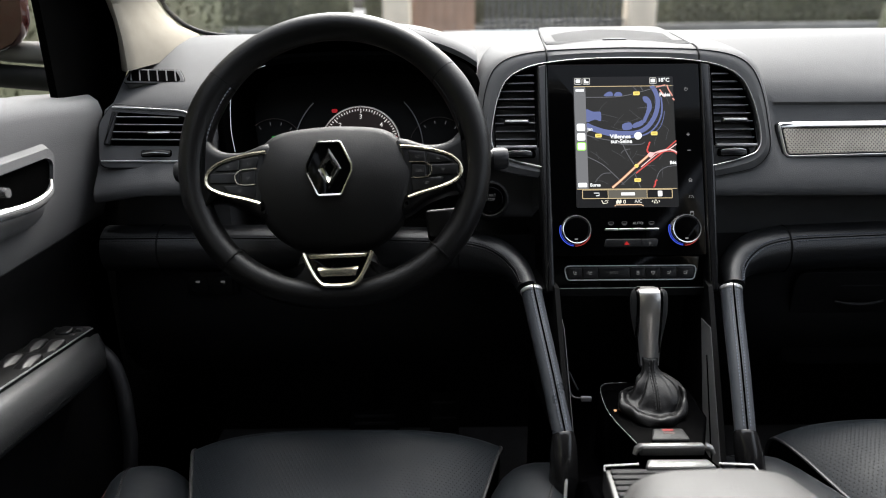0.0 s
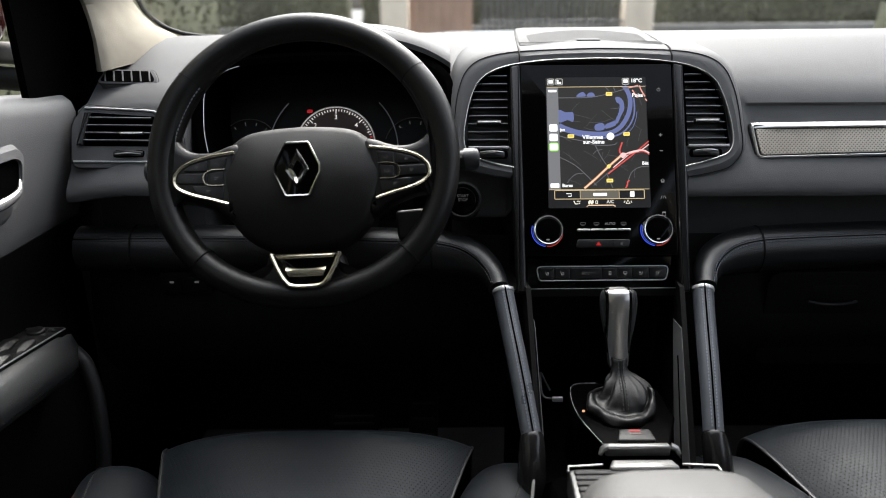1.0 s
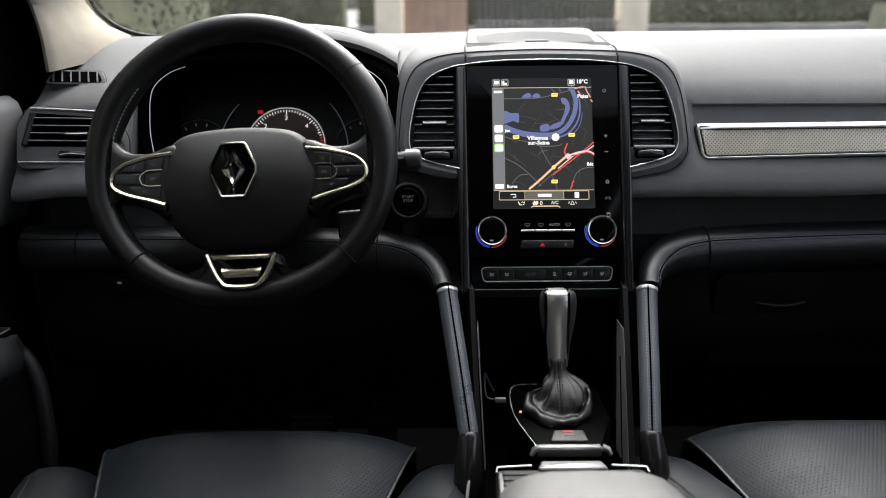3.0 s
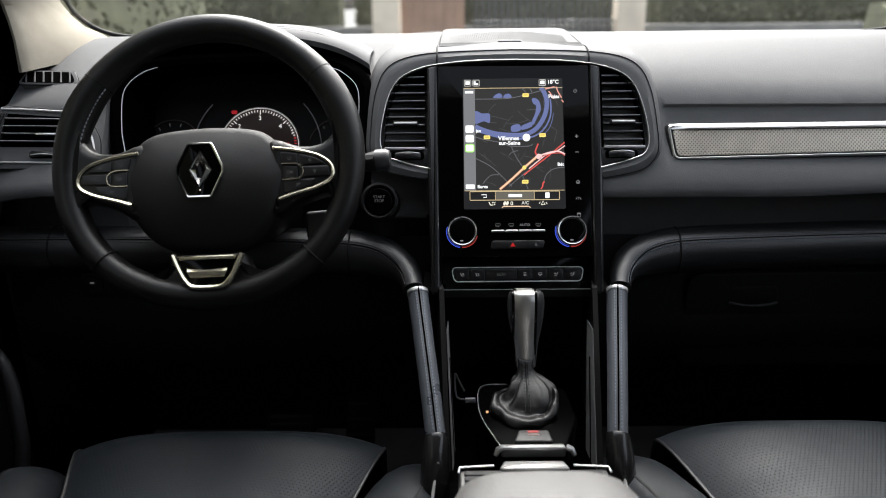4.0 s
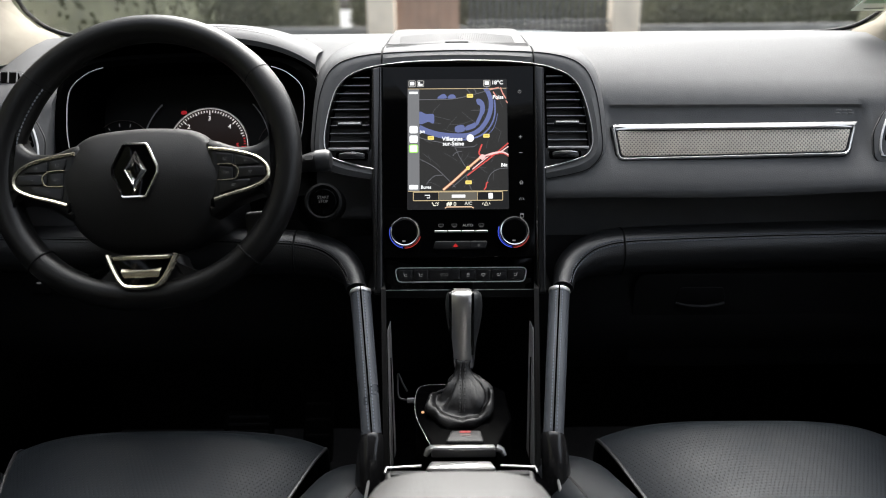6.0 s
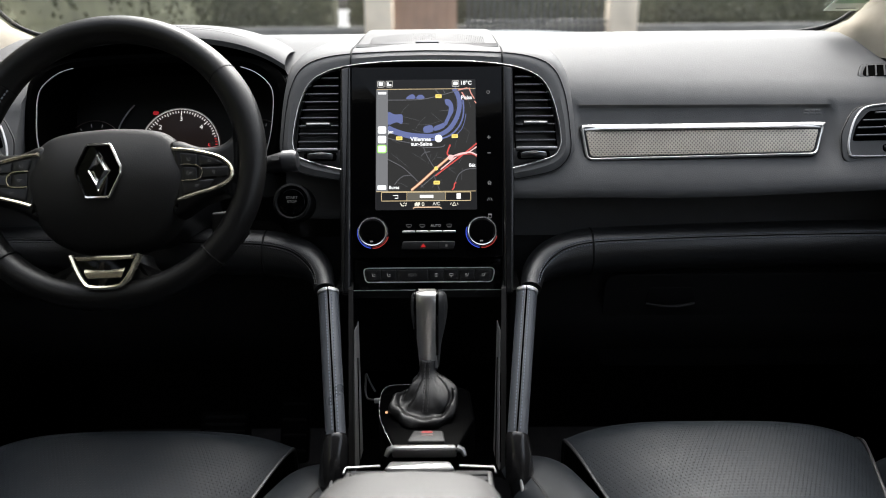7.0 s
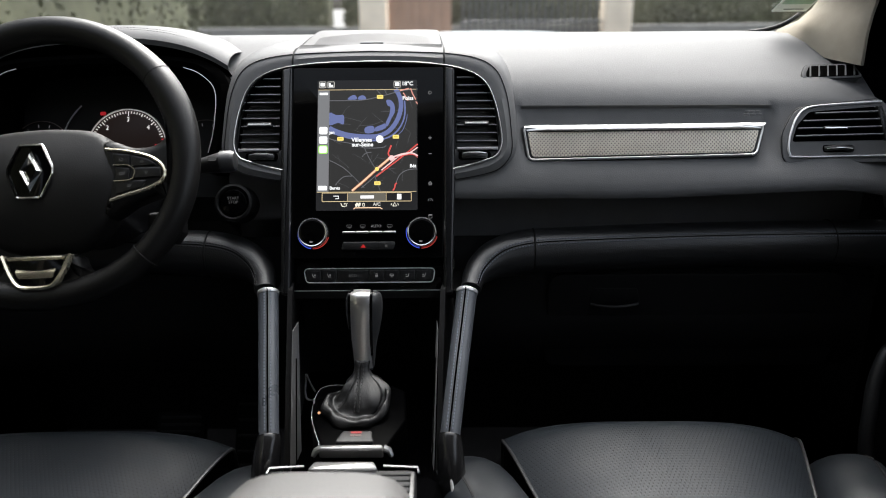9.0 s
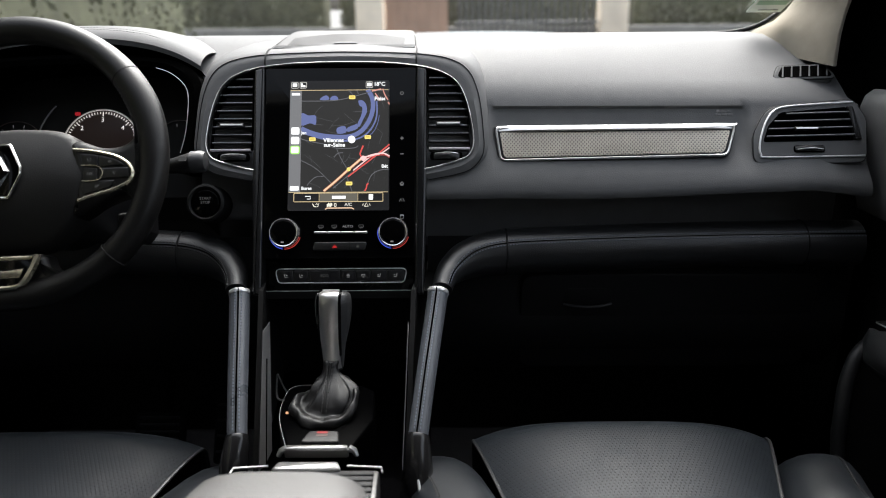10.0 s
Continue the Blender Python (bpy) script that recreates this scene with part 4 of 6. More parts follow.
part("main_road", stripe([(0.0349, -0.0197), (0.0476, -0.0159), (0.0588, -0.0152), (0.0647, -0.0189)], 0.0007, 0.0011, 0.0024), JAM, disp)
part("main_road", stripe([(0.0327, -0.0623), (0.0349, -0.0586), (0.0357, -0.0541), (0.0379, -0.0526)], 0.0016, 0.0011, 0.0020), JAM, disp)
for pts in ([(0.0558, 0.0738), (0.0580, 0.0671), (0.0625, 0.0589)], [(0.0461, 0.0678), (0.0513, 0.0596), (0.0521, 0.0574)], [(0.0625, 0.0559), (0.0647, 0.0529)], [(0.0416, 0.0708), (0.0536, 0.0738)]):
    part("main_road", stripe(pts, 0.0012, 0.0011, 0.0022, 3), PALEJAM, disp)
part("junction", flat([tuple(p) for p in rounded([(0.0260, -0.0197), (0.0297, -0.0159), (0.0342, -0.0167), (0.0349, -0.0197), (0.0305, -0.0234)], 0.0012, 3)], 0.0011, 0.0025), PALEROAD, disp)
part("junction", flat(circle(0.0026, 14, 0.0119, -0.0339), 0.0011, 0.0024), YELLOW, disp)
for x, y in [(0.0156, 0.0626), (-0.0358, 0.0065), (0.0364, 0.0088), (0.0126, -0.0526)]:
    part("road_shield", flat(box2(0.0082, 0.0046, 0.001, 2, cx=x, cy=y), 0.0011, 0.0026), YELLOW, disp)
    part("shield_figures", flat(box2(0.0050, 0.0014, 0.0003, 2, cx=x, cy=y), 0.0026, 0.0028), SHIELDINK, disp)
part("position_dot", flat(circle(0.0048, 24, 0.0154, 0.0058), 0.0011, 0.0030), WHITE, disp)
for y in (0.0177, 0.0050, -0.0077):
    part("app_button", flat(box2(0.0108, 0.0098, 0.0022, 3, cx=-0.0582, cy=y), 0.0016, 0.0022), WHITE, disp)
part("app_edge", stripe([tuple(p) for p in box2(0.0108, 0.0098, 0.0022, 3, cx=-0.0582, cy=-0.0077)], 0.0012, 0.0016, 0.0025, 1, True), GREEN, disp)
part("app_button", flat(box2(0.0115, 0.0058, 0.0012, 2, cx=-0.0582, cy=-0.0585), 0.0016, 0.0022), WHITE, disp)
part("clock_bar", flat(box2(0.0110, 0.0030, 0.0004, 2, cx=-0.0582, cy=0.0672), 0.0016, 0.0022), WHITE, disp)
part("signal_bar", flat(box2(0.0100, 0.0024, 0.0004, 2, cx=-0.0582, cy=0.0615), 0.0016, 0.0022), SIDEBAR, disp)
for x in (-0.0600, -0.0490, 0.0380):
    part("status_icon", stripe([tuple(p) for p in box2(0.0086, 0.0080, 0.0010, 2, cx=x, cy=0.0798)], 0.0006, 0.0008, 0.0013, 1, True), BUTTONTEXT, disp)
    part("status_icon", flat(box2(0.0058, 0.0046 if x != -0.0490 else 0.0024, 0.0006, 2, cx=x, cy=0.0800 if x != -0.0490 else 0.0784), 0.0008, 0.0014), WHITE, disp)
part("status_icon", flat(box2(0.0026, 0.0046, 0.0005, 2, cx=-0.0508, cy=0.0800), 0.0008, 0.00135), WHITE, disp)
part("status_line", stripe([(-0.0655, 0.0727), (0.063, 0.0727)], 0.0006, 0.0008, 0.0016, 1), GOLD, disp)
part("status_line", stripe([(-0.0655, -0.0638), (0.063, -0.0638)], 0.0006, 0.0008, 0.0016, 1), GOLD, disp)
part("button_bar", stripe([tuple(p) for p in box2(0.1150, 0.0112, 0.0008, 2, cx=-0.0012, cy=-0.0705)], 0.0008, 0.0008, 0.0017, 1, True), GOLD, disp)
part("button_bar", flat(box2(0.0490, 0.0104, 0.0004, 2, cx=-0.0010, cy=-0.0705), 0.0008, 0.0012), glow("bar_grey", (0.06, 0.055, 0.045), 1.0), disp)
for x in (-0.0260, 0.0240):
    part("divider", stripe([(x, -0.0655), (x, -0.0755)], 0.0005, 0.0008, 0.0017, 1), GOLD, disp)
part("label_bar", flat(box2(0.0175, 0.0038, 0.0004, 2, cx=-0.0005, cy=-0.0705), 0.0012, 0.0018), WHITE, disp)
part("menu_icon", flat(box2(0.0056, 0.0072, 0.0008, 2, cx=0.0408, cy=-0.0703), 0.0008, 0.0016), WHITE, disp)
part("back_icon", stripe([(-0.0415, -0.0725), (-0.0375, -0.0725), (-0.0375, -0.0690), (-0.0440, -0.0690)], 0.0009, 0.0008, 0.0016, 1), WHITE, disp)
ICONWARM = glow("icon_warm", (0.65, 0.62, 0.52), 0.6)
for pts, w in (([(-0.0345, -0.0785), (-0.0325, -0.0825), (-0.0295, -0.0825)], 0.0012), ([(-0.0305, -0.0800), (-0.0290, -0.0785), (-0.0275, -0.0800), (-0.0260, -0.0785)], 0.0009),
               ([(-0.0285, -0.0825), (-0.0265, -0.0812)], 0.0009), ([(-0.0150, -0.0830), (-0.0132, -0.0780)], 0.0022), ([(-0.0118, -0.0830), (-0.0100, -0.0780)], 0.0022),
               ([(-0.0160, -0.0805), (-0.0090, -0.0805)], 0.0022), ([(0.0325, -0.0825), (0.0350, -0.0778), (0.0375, -0.0825), (0.0325, -0.0825)], 0.0009), ([(0.0300, -0.0815), (0.0312, -0.0790)], 0.0008), ([(0.0388, -0.0790), (0.0400, -0.0815)], 0.0008)):
    part("climate_icon", stripe(pts, w, 0.0008, 0.0014, 1), ICONWARM, disp)
part("climate_icon", stripe([tuple(p) for p in box2(0.0024, 0.0038, 0.0008, 2, cx=-0.0052, cy=-0.0805)], 0.0008, 0.0008, 0.0014, 1, True), ICONWARM, disp)
part("fan_line", stripe([(-0.018, -0.0862), (-0.016, -0.0845), (0.016, -0.0845), (0.019, -0.0862)], 0.0012, 0.0008, 0.0015, 1), MAJOR, disp)


def on_display(text, size, x, y, align='CENTER', m=None):
    words("lettering", text, size, m or WHITE, disp, PA @ Matrix.Translation((x, y, 0.0032)), align, bold=0.025 * size)


on_display("18°C", 0.0072, 0.0515, 0.0797)
on_display("Villennes", 0.0074, -0.0212, 0.0045, 'LEFT')
on_display("sur-Seine", 0.0074, -0.0205, -0.0018, 'LEFT')
on_display("Poiss", 0.0070, 0.0450, 0.0600, 'LEFT')
on_display("jan", 0.0058, -0.0500, 0.0147, 'LEFT')
on_display("Bures", 0.0058, -0.0490, -0.0590, 'LEFT')
on_display("Bét", 0.0060, 0.0545, -0.0305, 'LEFT')
on_display("A/C", 0.0058, 0.0120, -0.0805, m=BUTTONTEXT)

# start button
SB = face_frame(-0.1765, 0.8915, 1.0700, 20)
start = thing("start_button", "round black engine start button with pale lettering", "button", SB.translation)
part("collar", rail(circle(0.0215, 40), [(-0.003, -0.03), (0.004, -0.03), (0.003, 0.004), (0.0, 0.006), (-0.002, 0.004)], SB), MATTBLACK, start)
cap = part("cap", slab(circle(0.0175, 36), -0.01, 0.004, 0.0015, SB), PIANO, start)
words("lettering", "START\nSTOP", 0.0052, DIMICON, cap, SB @ Matrix.Translation((0, 0.003, 0.0043)))


# ---- instrument cluster ----
CB = face_frame(-0.3606, 0.957, 1.2120, 26)
CL = face_frame(-0.3606, 1.02, 1.1610, 26)
cluster = thing("instrument_cluster", "instrument cluster with a lit rev counter under a padded hood", "instrument cluster", CL.translation)
OPEN = [(0.112, 0.0270), (0.1300, 0.0205), (0.1460, 0.0085), (0.1545, -0.004), (0.1570, -0.020), (0.1565, -0.042), (0.1545, -0.065), (0.1490, -0.090), (0.138, -0.115)]
RIMO = [(0.112, 0.0420), (0.1400, 0.0360), (0.1610, 0.0230), (0.1720, 0.006), (0.1745, -0.020), (0.1740, -0.042), (0.1720, -0.070), (0.1680, -0.095), (0.160, -0.120)]


def ring_of(half, top):
    r = spline([(0, top), (0.06, top - 0.002), *half], 4)
    return [Vector((-p[0], p[1])) for p in reversed(r[1:])] + [Vector((p[0], p[1])) for p in r]


inner, outer = ring_of(OPEN, 0.034), ring_of(RIMO, 0.048)
# recess walls and surround carry the hood's shade as near-zero black
part("tunnel", loft([[CL @ Vector((p[0] * 0.93, p[1] * 0.9 + 0.035, 0.0)) for p in inner], [CB @ Vector((p[0], p[1], -0.002)) for p in inner]], False), SHADEBLACK, cluster, "recess with its shade painted black")
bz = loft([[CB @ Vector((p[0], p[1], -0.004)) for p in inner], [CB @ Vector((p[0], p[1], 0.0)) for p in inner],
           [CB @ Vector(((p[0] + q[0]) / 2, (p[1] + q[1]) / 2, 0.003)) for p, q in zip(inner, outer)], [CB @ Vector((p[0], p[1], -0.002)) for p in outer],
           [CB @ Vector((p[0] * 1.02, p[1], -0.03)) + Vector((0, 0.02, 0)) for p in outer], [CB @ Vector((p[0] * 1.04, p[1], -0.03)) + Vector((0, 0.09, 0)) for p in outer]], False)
part("surround", bz, SHADEBLACK, cluster, "surround painted as dark as in shade")
for s in (-1, 1):
    line = [Vector((s * p[0], p[1])) for p in spline(OPEN[:8], 5)]
    part("chrome_line", rail(line, round_profile(0.0014, 0.0024, 6, 0.001), CB, False), LINE, cluster, "thin silver line")
part("face", slab(box2(0.33, 0.19, 0.03, cx=0, cy=-0.02), -0.01, 0.0, 0, CL), mat("cluster_black", (0.003, 0.003, 0.003), 0.6, spec=0.2), cluster, "black dial face")
# padded hood
rings = []
for i in range(41):
    u = -1 + 2 * i / 40
    x = -0.3606 + 0.170 * u
    e = abs(u) ** 4
    zt = 1.2880 - 0.016 * u * u - 0.022 * e
    rings.append([(x, 0.984 + 0.004 * u * u, zt - 0.026), (x, 0.976, zt - 0.019), (x, 0.974, zt - 0.012), (x, 0.980, zt - 0.006), (x, 0.994, zt - 0.001), (x, 1.015, zt + 0.002), (x, 1.05, zt + 0.0015),
                  (x, 1.09, zt - 0.003), (x, 1.12, zt - 0.012), (x, 1.15, zt - 0.035), (x, 1.15, zt - 0.08), (x, 1.03, zt - 0.055), (x, 1.0, zt - 0.040)])
hoodpad = part("hood", loft([r[1:11] for r in rings], False), SOFT, cluster, "dark grey padded hood")
# the hood's underside has its shade painted in
part("hood_shade", loft([[r[10], r[11], r[12], r[0], r[1]] for r in rings], False), SHADEBLACK, cluster, "underside of the hood, its shade painted black")
for off in (0.0, 0.004):
    line = [(-0.3606 + 0.165 * u, 0.990 + off * 2.5, 1.2880 - 0.016 * u * u - 0.022 * abs(u) ** 4 - 0.0014 + off * 0.45) for u in [-1 + 2 * i / 40 for i in range(41)]]
    part("stitching", stitches(line, r=0.0003), SATINBLACK, hoodpad, kind="stuff")

DIAL_W = glow("dial_white", (0.9, 0.86, 0.82), 0.42)
DIAL_R = glow("dial_red", (0.8, 0.05, 0.06), 0.35)
GLOWRIM = mat("dial_ring", (0.25, 0.24, 0.23), 0.3, metal=1.0)
tacho = part("rev_counter", slab(circle(0.0580, 64, 0.006, -0.043), 0.0, 0.003, 0.001, CL), glow("dial_brown", (0.0035, 0.0019, 0.0015), 1.0), cluster, "round rev counter with lit figures")
part("ring", rail(circle(0.0572, 72, 0.006, -0.043), round_profile(0.0009, 0.003, 6, 0.0033), CL), GLOWRIM, tacho)
part("lit_ring", rail([Vector((0.006 + 0.0560 * math.cos(radians(a)), -0.043 + 0.0560 * math.sin(radians(a)))) for a in range(-10, 200, 5)], round_profile(0.0006, 0.001, 4, 0.0036), CL, False), DIAL_W, tacho)
for i in range(0, 51):
    a = radians(225 - 4.5 * i)
    big = i % 10 == 0
    r1, r0 = 0.0535, 0.0470 if big else (0.0490 if i % 5 == 0 else 0.0505)
    if a > radians(205) or a < radians(-3):
        continue
    f = CL @ Matrix.Translation((0.006, -0.043, 0.003)) @ Matrix.Rotation(a, 4, 'Z')
    part("tick", slab([(r0, -0.0005), (r1, -0.0005), (r1, 0.0005), (r0, 0.0005)], 0, 0.0006, 0, f, 1), DIAL_W if i < 47 else DIAL_R, tacho, smooth=False)
for n, a in ((2, 135), (3, 90), (4, 45), (5, 2)):
    words("figure", str(n), 0.0092, DIAL_R if n == 5 else DIAL_W, tacho, CL @ Matrix.Translation((0.006 + 0.0415 * math.cos(radians(a)), -0.043 + 0.0415 * math.sin(radians(a)), 0.0036)))
pod = [Vector((0.003 + 0.092 * math.cos(radians(a)) , -0.05 + 0.098 * math.sin(radians(a)))) for a in range(-20, 201, 5)]
part("pod_rim", rail(pod[:14], round_profile(0.0014, 0.003, 6, 0.004), CL, False), LINEGREY, cluster)
part("pod_rim", rail(pod[-14:], round_profile(0.0014, 0.003, 6, 0.004), CL, False), LINEGREY, cluster)
part("warning_light", slab(box2(0.008, 0.005, 0.002, 3, cx=-0.032, cy=0.0085), 0.0, 0.0012, 0, CL), glow("warning_red", (0.6, 0.02, 0.03), 0.2), cluster)
for s in (-1, 1):
    sg = part("side_gauge", rail([Vector((s * 0.118 + 0.042 * math.cos(radians(a)), -0.045 + 0.042 * math.sin(radians(a)))) for a in range(20, 165, 6)], round_profile(0.001, 0.002, 6, 0.003), CL, False), mat("gauge_rim", (0.05, 0.03, 0.025), 0.4), cluster)
    for k in range(4):
        a = radians(50 + 25 * k)
        part("tick", slab(box2(0.0045, 0.001, 0.0002, 1), 0, 0.0012, 0, CL @ Matrix.Translation((s * 0.118 + 0.036 * math.cos(a), -0.045 + 0.036 * math.sin(a), 0)) @ Matrix.Rotation(a, 4, 'Z')), DIMICON, sg)
part("indicator_light", slab(box2(0.006, 0.004, 0.001, 2, cx=-0.118, cy=-0.030), 0, 0.0012, 0, CL), glow("indicator_green", (0.05, 0.6, 0.1), 0.25), cluster)

# ---- steering wheel ----
WM = face_frame(-0.3606, 0.775, 1.1310, 26) @ Matrix.Translation((0, 0.0135, 0)) @ Matrix.Rotation(radians(2.0), 4, 'Z')
wheel = thing("steering_wheel", "black leather three-spoke steering wheel with silver trim", "steering wheel", WM.translation)


def rim_point(a, R=0.1628):
    s = max(0.0, -math.sin(a))
    return Vector((R * math.cos(a), 0.0065 + R * math.sin(a) * (1 - 0.062 * s * s), -0.0160))


steps = 96
rad = []
for i in range(steps):
    a = 2 * math.pi * i / steps
    grip = math.exp(-((math.degrees(a) - 25) / 18) ** 2) + math.exp(-((math.degrees(a) - 155) / 18) ** 2)
    rad.append(0.0158 + 0.0022 * grip)
rim = part("rim", tube([rim_point(2 * math.pi * i / steps) for i in range(steps)], rad, 18, True, WM, 1.12), RIMLEATHER, wheel, "black leather rim")
for deg in (38, 142, 224, 316):
    a = radians(deg)
    c = rim_point(a)
    t = (rim_point(a + 0.02) - c).normalized()
    s = t.cross(Vector((0, 0, 1))).normalized()
    ring = [WM @ (c + s * 0.0166 * math.cos(b) + Vector((0, 0, 1)) * 0.0185 * math.sin(b)) for b in [2 * math.pi * j / 24 for j in range(24)]]
    part("rim_seam", tube(ring, 0.0011, 5, True, up=WM.to_3x3() @ t), MATTBLACK, rim)
for d0, d1 in ((142, 172), (8, 38)):
    line = [WM @ (rim_point(radians(d)) * (1 - 0.0150 / 0.162) + Vector((0, 0, 0.008))) for d in range(d0, d1, 2)]
    # light put into the thread's colour: left stitches pale, right ones dark
    part("stitching", stitches(line, 0.0030, 0.0018, 0.0009), THREAD if d0 > 90 else DARKTHREAD, rim, kind="stuff")

pad = [(0, 0.0515), (0.034, 0.0490), (0.058, 0.0430), (0.074, 0.0300), (0.0850, 0.010), (0.0890, -0.014), (0.0815, -0.040), (0.0690, -0.068), (0.0510, -0.086), (0.028, -0.0955), (0, -0.0980)]
full = [(1.075 * p[0], p[1]) for p in spline(pad, 3)]
padline = [(x - 0.0035, y) for x, y in full + [(-x, y) for x, y in reversed(full[1:-1])]]
cover = slab(padline, -0.045, 0.002, 0.010, None, 6, dome=0.0040)
for vert in cover.verts:
    if vert.co.z > -0.02:
        vert.co.z -= 0.22 * max(0.0, abs(vert.co.x + 0.1 * vert.co.y) - 0.066)
for vert in cover.verts:
    if vert.co.z > -0.02:
        vert.co.z -= 4.0 * (vert.co.y + 0.018) ** 2
bmesh.ops.transform(cover, matrix=WM, verts=cover.verts)
part("airbag_cover", cover, PADGREY, wheel, "dark grey grained centre cover")
# octagonal emblem
EM = WM @ Matrix.Translation((-0.0035, -0.0065, 0.0058)) @ Matrix.Diagonal((0.86, 0.95, 1, 1))
octo = [(-0.0145, 0.0310), (0.0145, 0.0310), (0.0285, 0.004), (0.0285, -0.004), (0.0145, -0.0310), (-0.0145, -0.0310), (-0.0285, -0.004), (-0.0285, 0.004)]
emblem = part("emblem", slab(rounded(octo, 0.003, 2), -0.006, 0.001, 0.001, EM), PIANO, wheel, "black octagonal emblem with chrome shapes")
part("emblem_rim", rail(rounded(octo, 0.003, 2), [(-0.0026, 0.0), (0.0006, 0.0), (0.0004, 0.0028), (-0.0012, 0.0034), (-0.0026, 0.0018)], EM), DARKCHROME, emblem, "chrome rim")
dia_o = [(0, 0.0245), (0.0155, 0), (0, -0.0245), (-0.0155, 0)]
dia_i = [(0, 0.0105), (0.0058, 0), (0, -0.0105), (-0.0058, 0)]
bm = bmesh.new()
vo = [bm.verts.new(EM @ Vector((x, y, 0.001))) for x, y in dia_o]
vi = [bm.verts.new(EM @ Vector((x, y, 0.001))) for x, y in dia_i]
vm = [bm.verts.new(EM @ Vector(((a[0] + b[0]) / 2 * 1.02, (a[1] + b[1]) / 2 * 1.02, 0.0058))) for a, b in zip(dia_o, dia_i)]
for i in range(4):
    j = (i + 1) % 4
    bm.faces.new((vo[i], vo[j], vm[j], vm[i]))
    bm.faces.new((vm[i], vm[j], vi[j], vi[i]))
part("emblem_diamond", bm, DARKCHROME, emblem, "chrome diamond shape", smooth=False)


def spoke(s):
    body = [(0.068, 0.026), (0.105, 0.0215), (0.128, 0.0235), (0.143, 0.036), (0.153, 0.060), (0.165, 0.0), (0.158, -0.050), (0.149, -0.036), (0.132, -0.0345), (0.105, -0.0435), (0.072, -0.056)]
    part("spoke", slab([(s * x, y) for x, y in spline(body, 4, True)], -0.034, -0.0035, 0.012, WM, 5), RIMLEATHER, wheel, "leather-covered spoke")
    face = [(0.076, 0.0185), (0.100, 0.0155), (0.126, 0.0085), (0.1400, -0.001), (0.1445, -0.012), (0.1400, -0.022), (0.124, -0.030), (0.100, -0.0365), (0.083, -0.042)]
    line = [Vector((s * p[0], p[1])) for p in spline(face, 4)]
    part("spoke_plate", slab([tuple(p) for p in line], -0.008, -0.0025, 0.002, WM), SATINBLACK, wheel)
    part("spoke_trim", rail(line, [(-0.0026, -0.006), (0.0012, -0.006), (0.0010, -0.0005), (-0.0006, 0.0008), (-0.0026, -0.0008)] if s < 0 else [(-0.0012, -0.006), (0.0026, -0.006), (0.0026, -0.0008), (0.0006, 0.0008), (-0.0010, -0.0005)], WM, False), BRASSY, wheel, "polished metal edge")
    keys = [[(0.084, 0.0130), (0.104, 0.0105), (0.104, -0.003), (0.0870, -0.001)], [(0.106, 0.0100), (0.124, 0.0050), (0.1365, -0.003), (0.106, -0.003)], [(0.1065, -0.0050), (0.1395, -0.0050), (0.1400, -0.0165), (0.1065, -0.0175)],
            [(0.088, -0.0030), (0.104, -0.0050), (0.104, -0.0190), (0.0880, -0.0190)], [(0.087, -0.0205), (0.125, -0.0190), (0.118, -0.0280), (0.0885, -0.0355)]]
    for n, k in enumerate(keys):
        key = part("button", slab(rounded([(s * x, y) for x, y in k], 0.002, 2), -0.003, -0.0005, 0.0012, WM), SATINBLACK, wheel)
        c = sum((Vector(p) for p in k), Vector((0, 0))) / 4
        cx, cy = s * c[0], c[1]
        if s > 0 and n == 3:
            words("lettering", "OK", 0.0052, DIMICON, key, WM @ Matrix.Translation((cx, cy, -0.0003)))
            continue
        signs = {1: [[(-1.8, -1.0), (0, 1.8), (1.8, -1.0), (-1.8, -1.0)]], 2: [[(-1.8, 1.0), (0, -1.8), (1.8, 1.0), (-1.8, 1.0)]],
                 0: [[(-2.4, 1.4), (-1.2, -1.4), (1.6, -1.4)], [(0.6, 1.6), (2.4, 0.2)]]}.get(n, [[(-2.6, 0.9), (2.6, 0.9)], [(-2.6, -0.9), (0.8, -0.9)]])
        if s < 0 and n in (1, 2):
            signs = [[(-1.8, 0), (1.8, 0)], [(0, -1.8), (0, 1.8)]] if n == 1 else [[(-1.8, 0), (1.8, 0)]]
        bm = bmesh.new()
        for pts in signs:
            rail([Vector((cx + q[0] / 1000, cy + q[1] / 1000)) for q in pts], [(-0.0004, -0.0006), (0.0004, -0.0006), (0.0004, -0.0002), (-0.0004, -0.0002)], WM, False, bm)
        part("icon", bm, DIMICON, key, smooth=False)
    loop = spline([(0.086, -0.0015), (0.102, -0.002), (0.110, -0.008), (0.1085, -0.0165), (0.101, -0.0195), (0.087, -0.0195)], 4)
    part("button_trim", rail([Vector((s * p[0], p[1])) for p in loop], round_profile(0.0013, 0.002, 6, 0.0), WM, False), BRASSY, wheel)


for s in (-1, 1):
    spoke(s)
# lower spoke: two arms, a dark panel and a U of polished metal
for s in (-1, 1):
    arm = [(0.020, -0.100), (0.040, -0.100), (0.045, -0.110), (0.052, -0.117), (0.078, -0.1235), (0.066, -0.138), (0.020, -0.150), (0.0, -0.150), (0.0, -0.128)]
    part("lower_spoke", slab([(s * x, y) for x, y in spline(arm, 4, True)], -0.036, -0.0085, 0.010, WM, 5), RIMLEATHER, wheel)
LS = WM @ Matrix.Translation((0.0030, -0.003, 0.0045)) @ Matrix.Diagonal((0.95, 1, 1, 1))
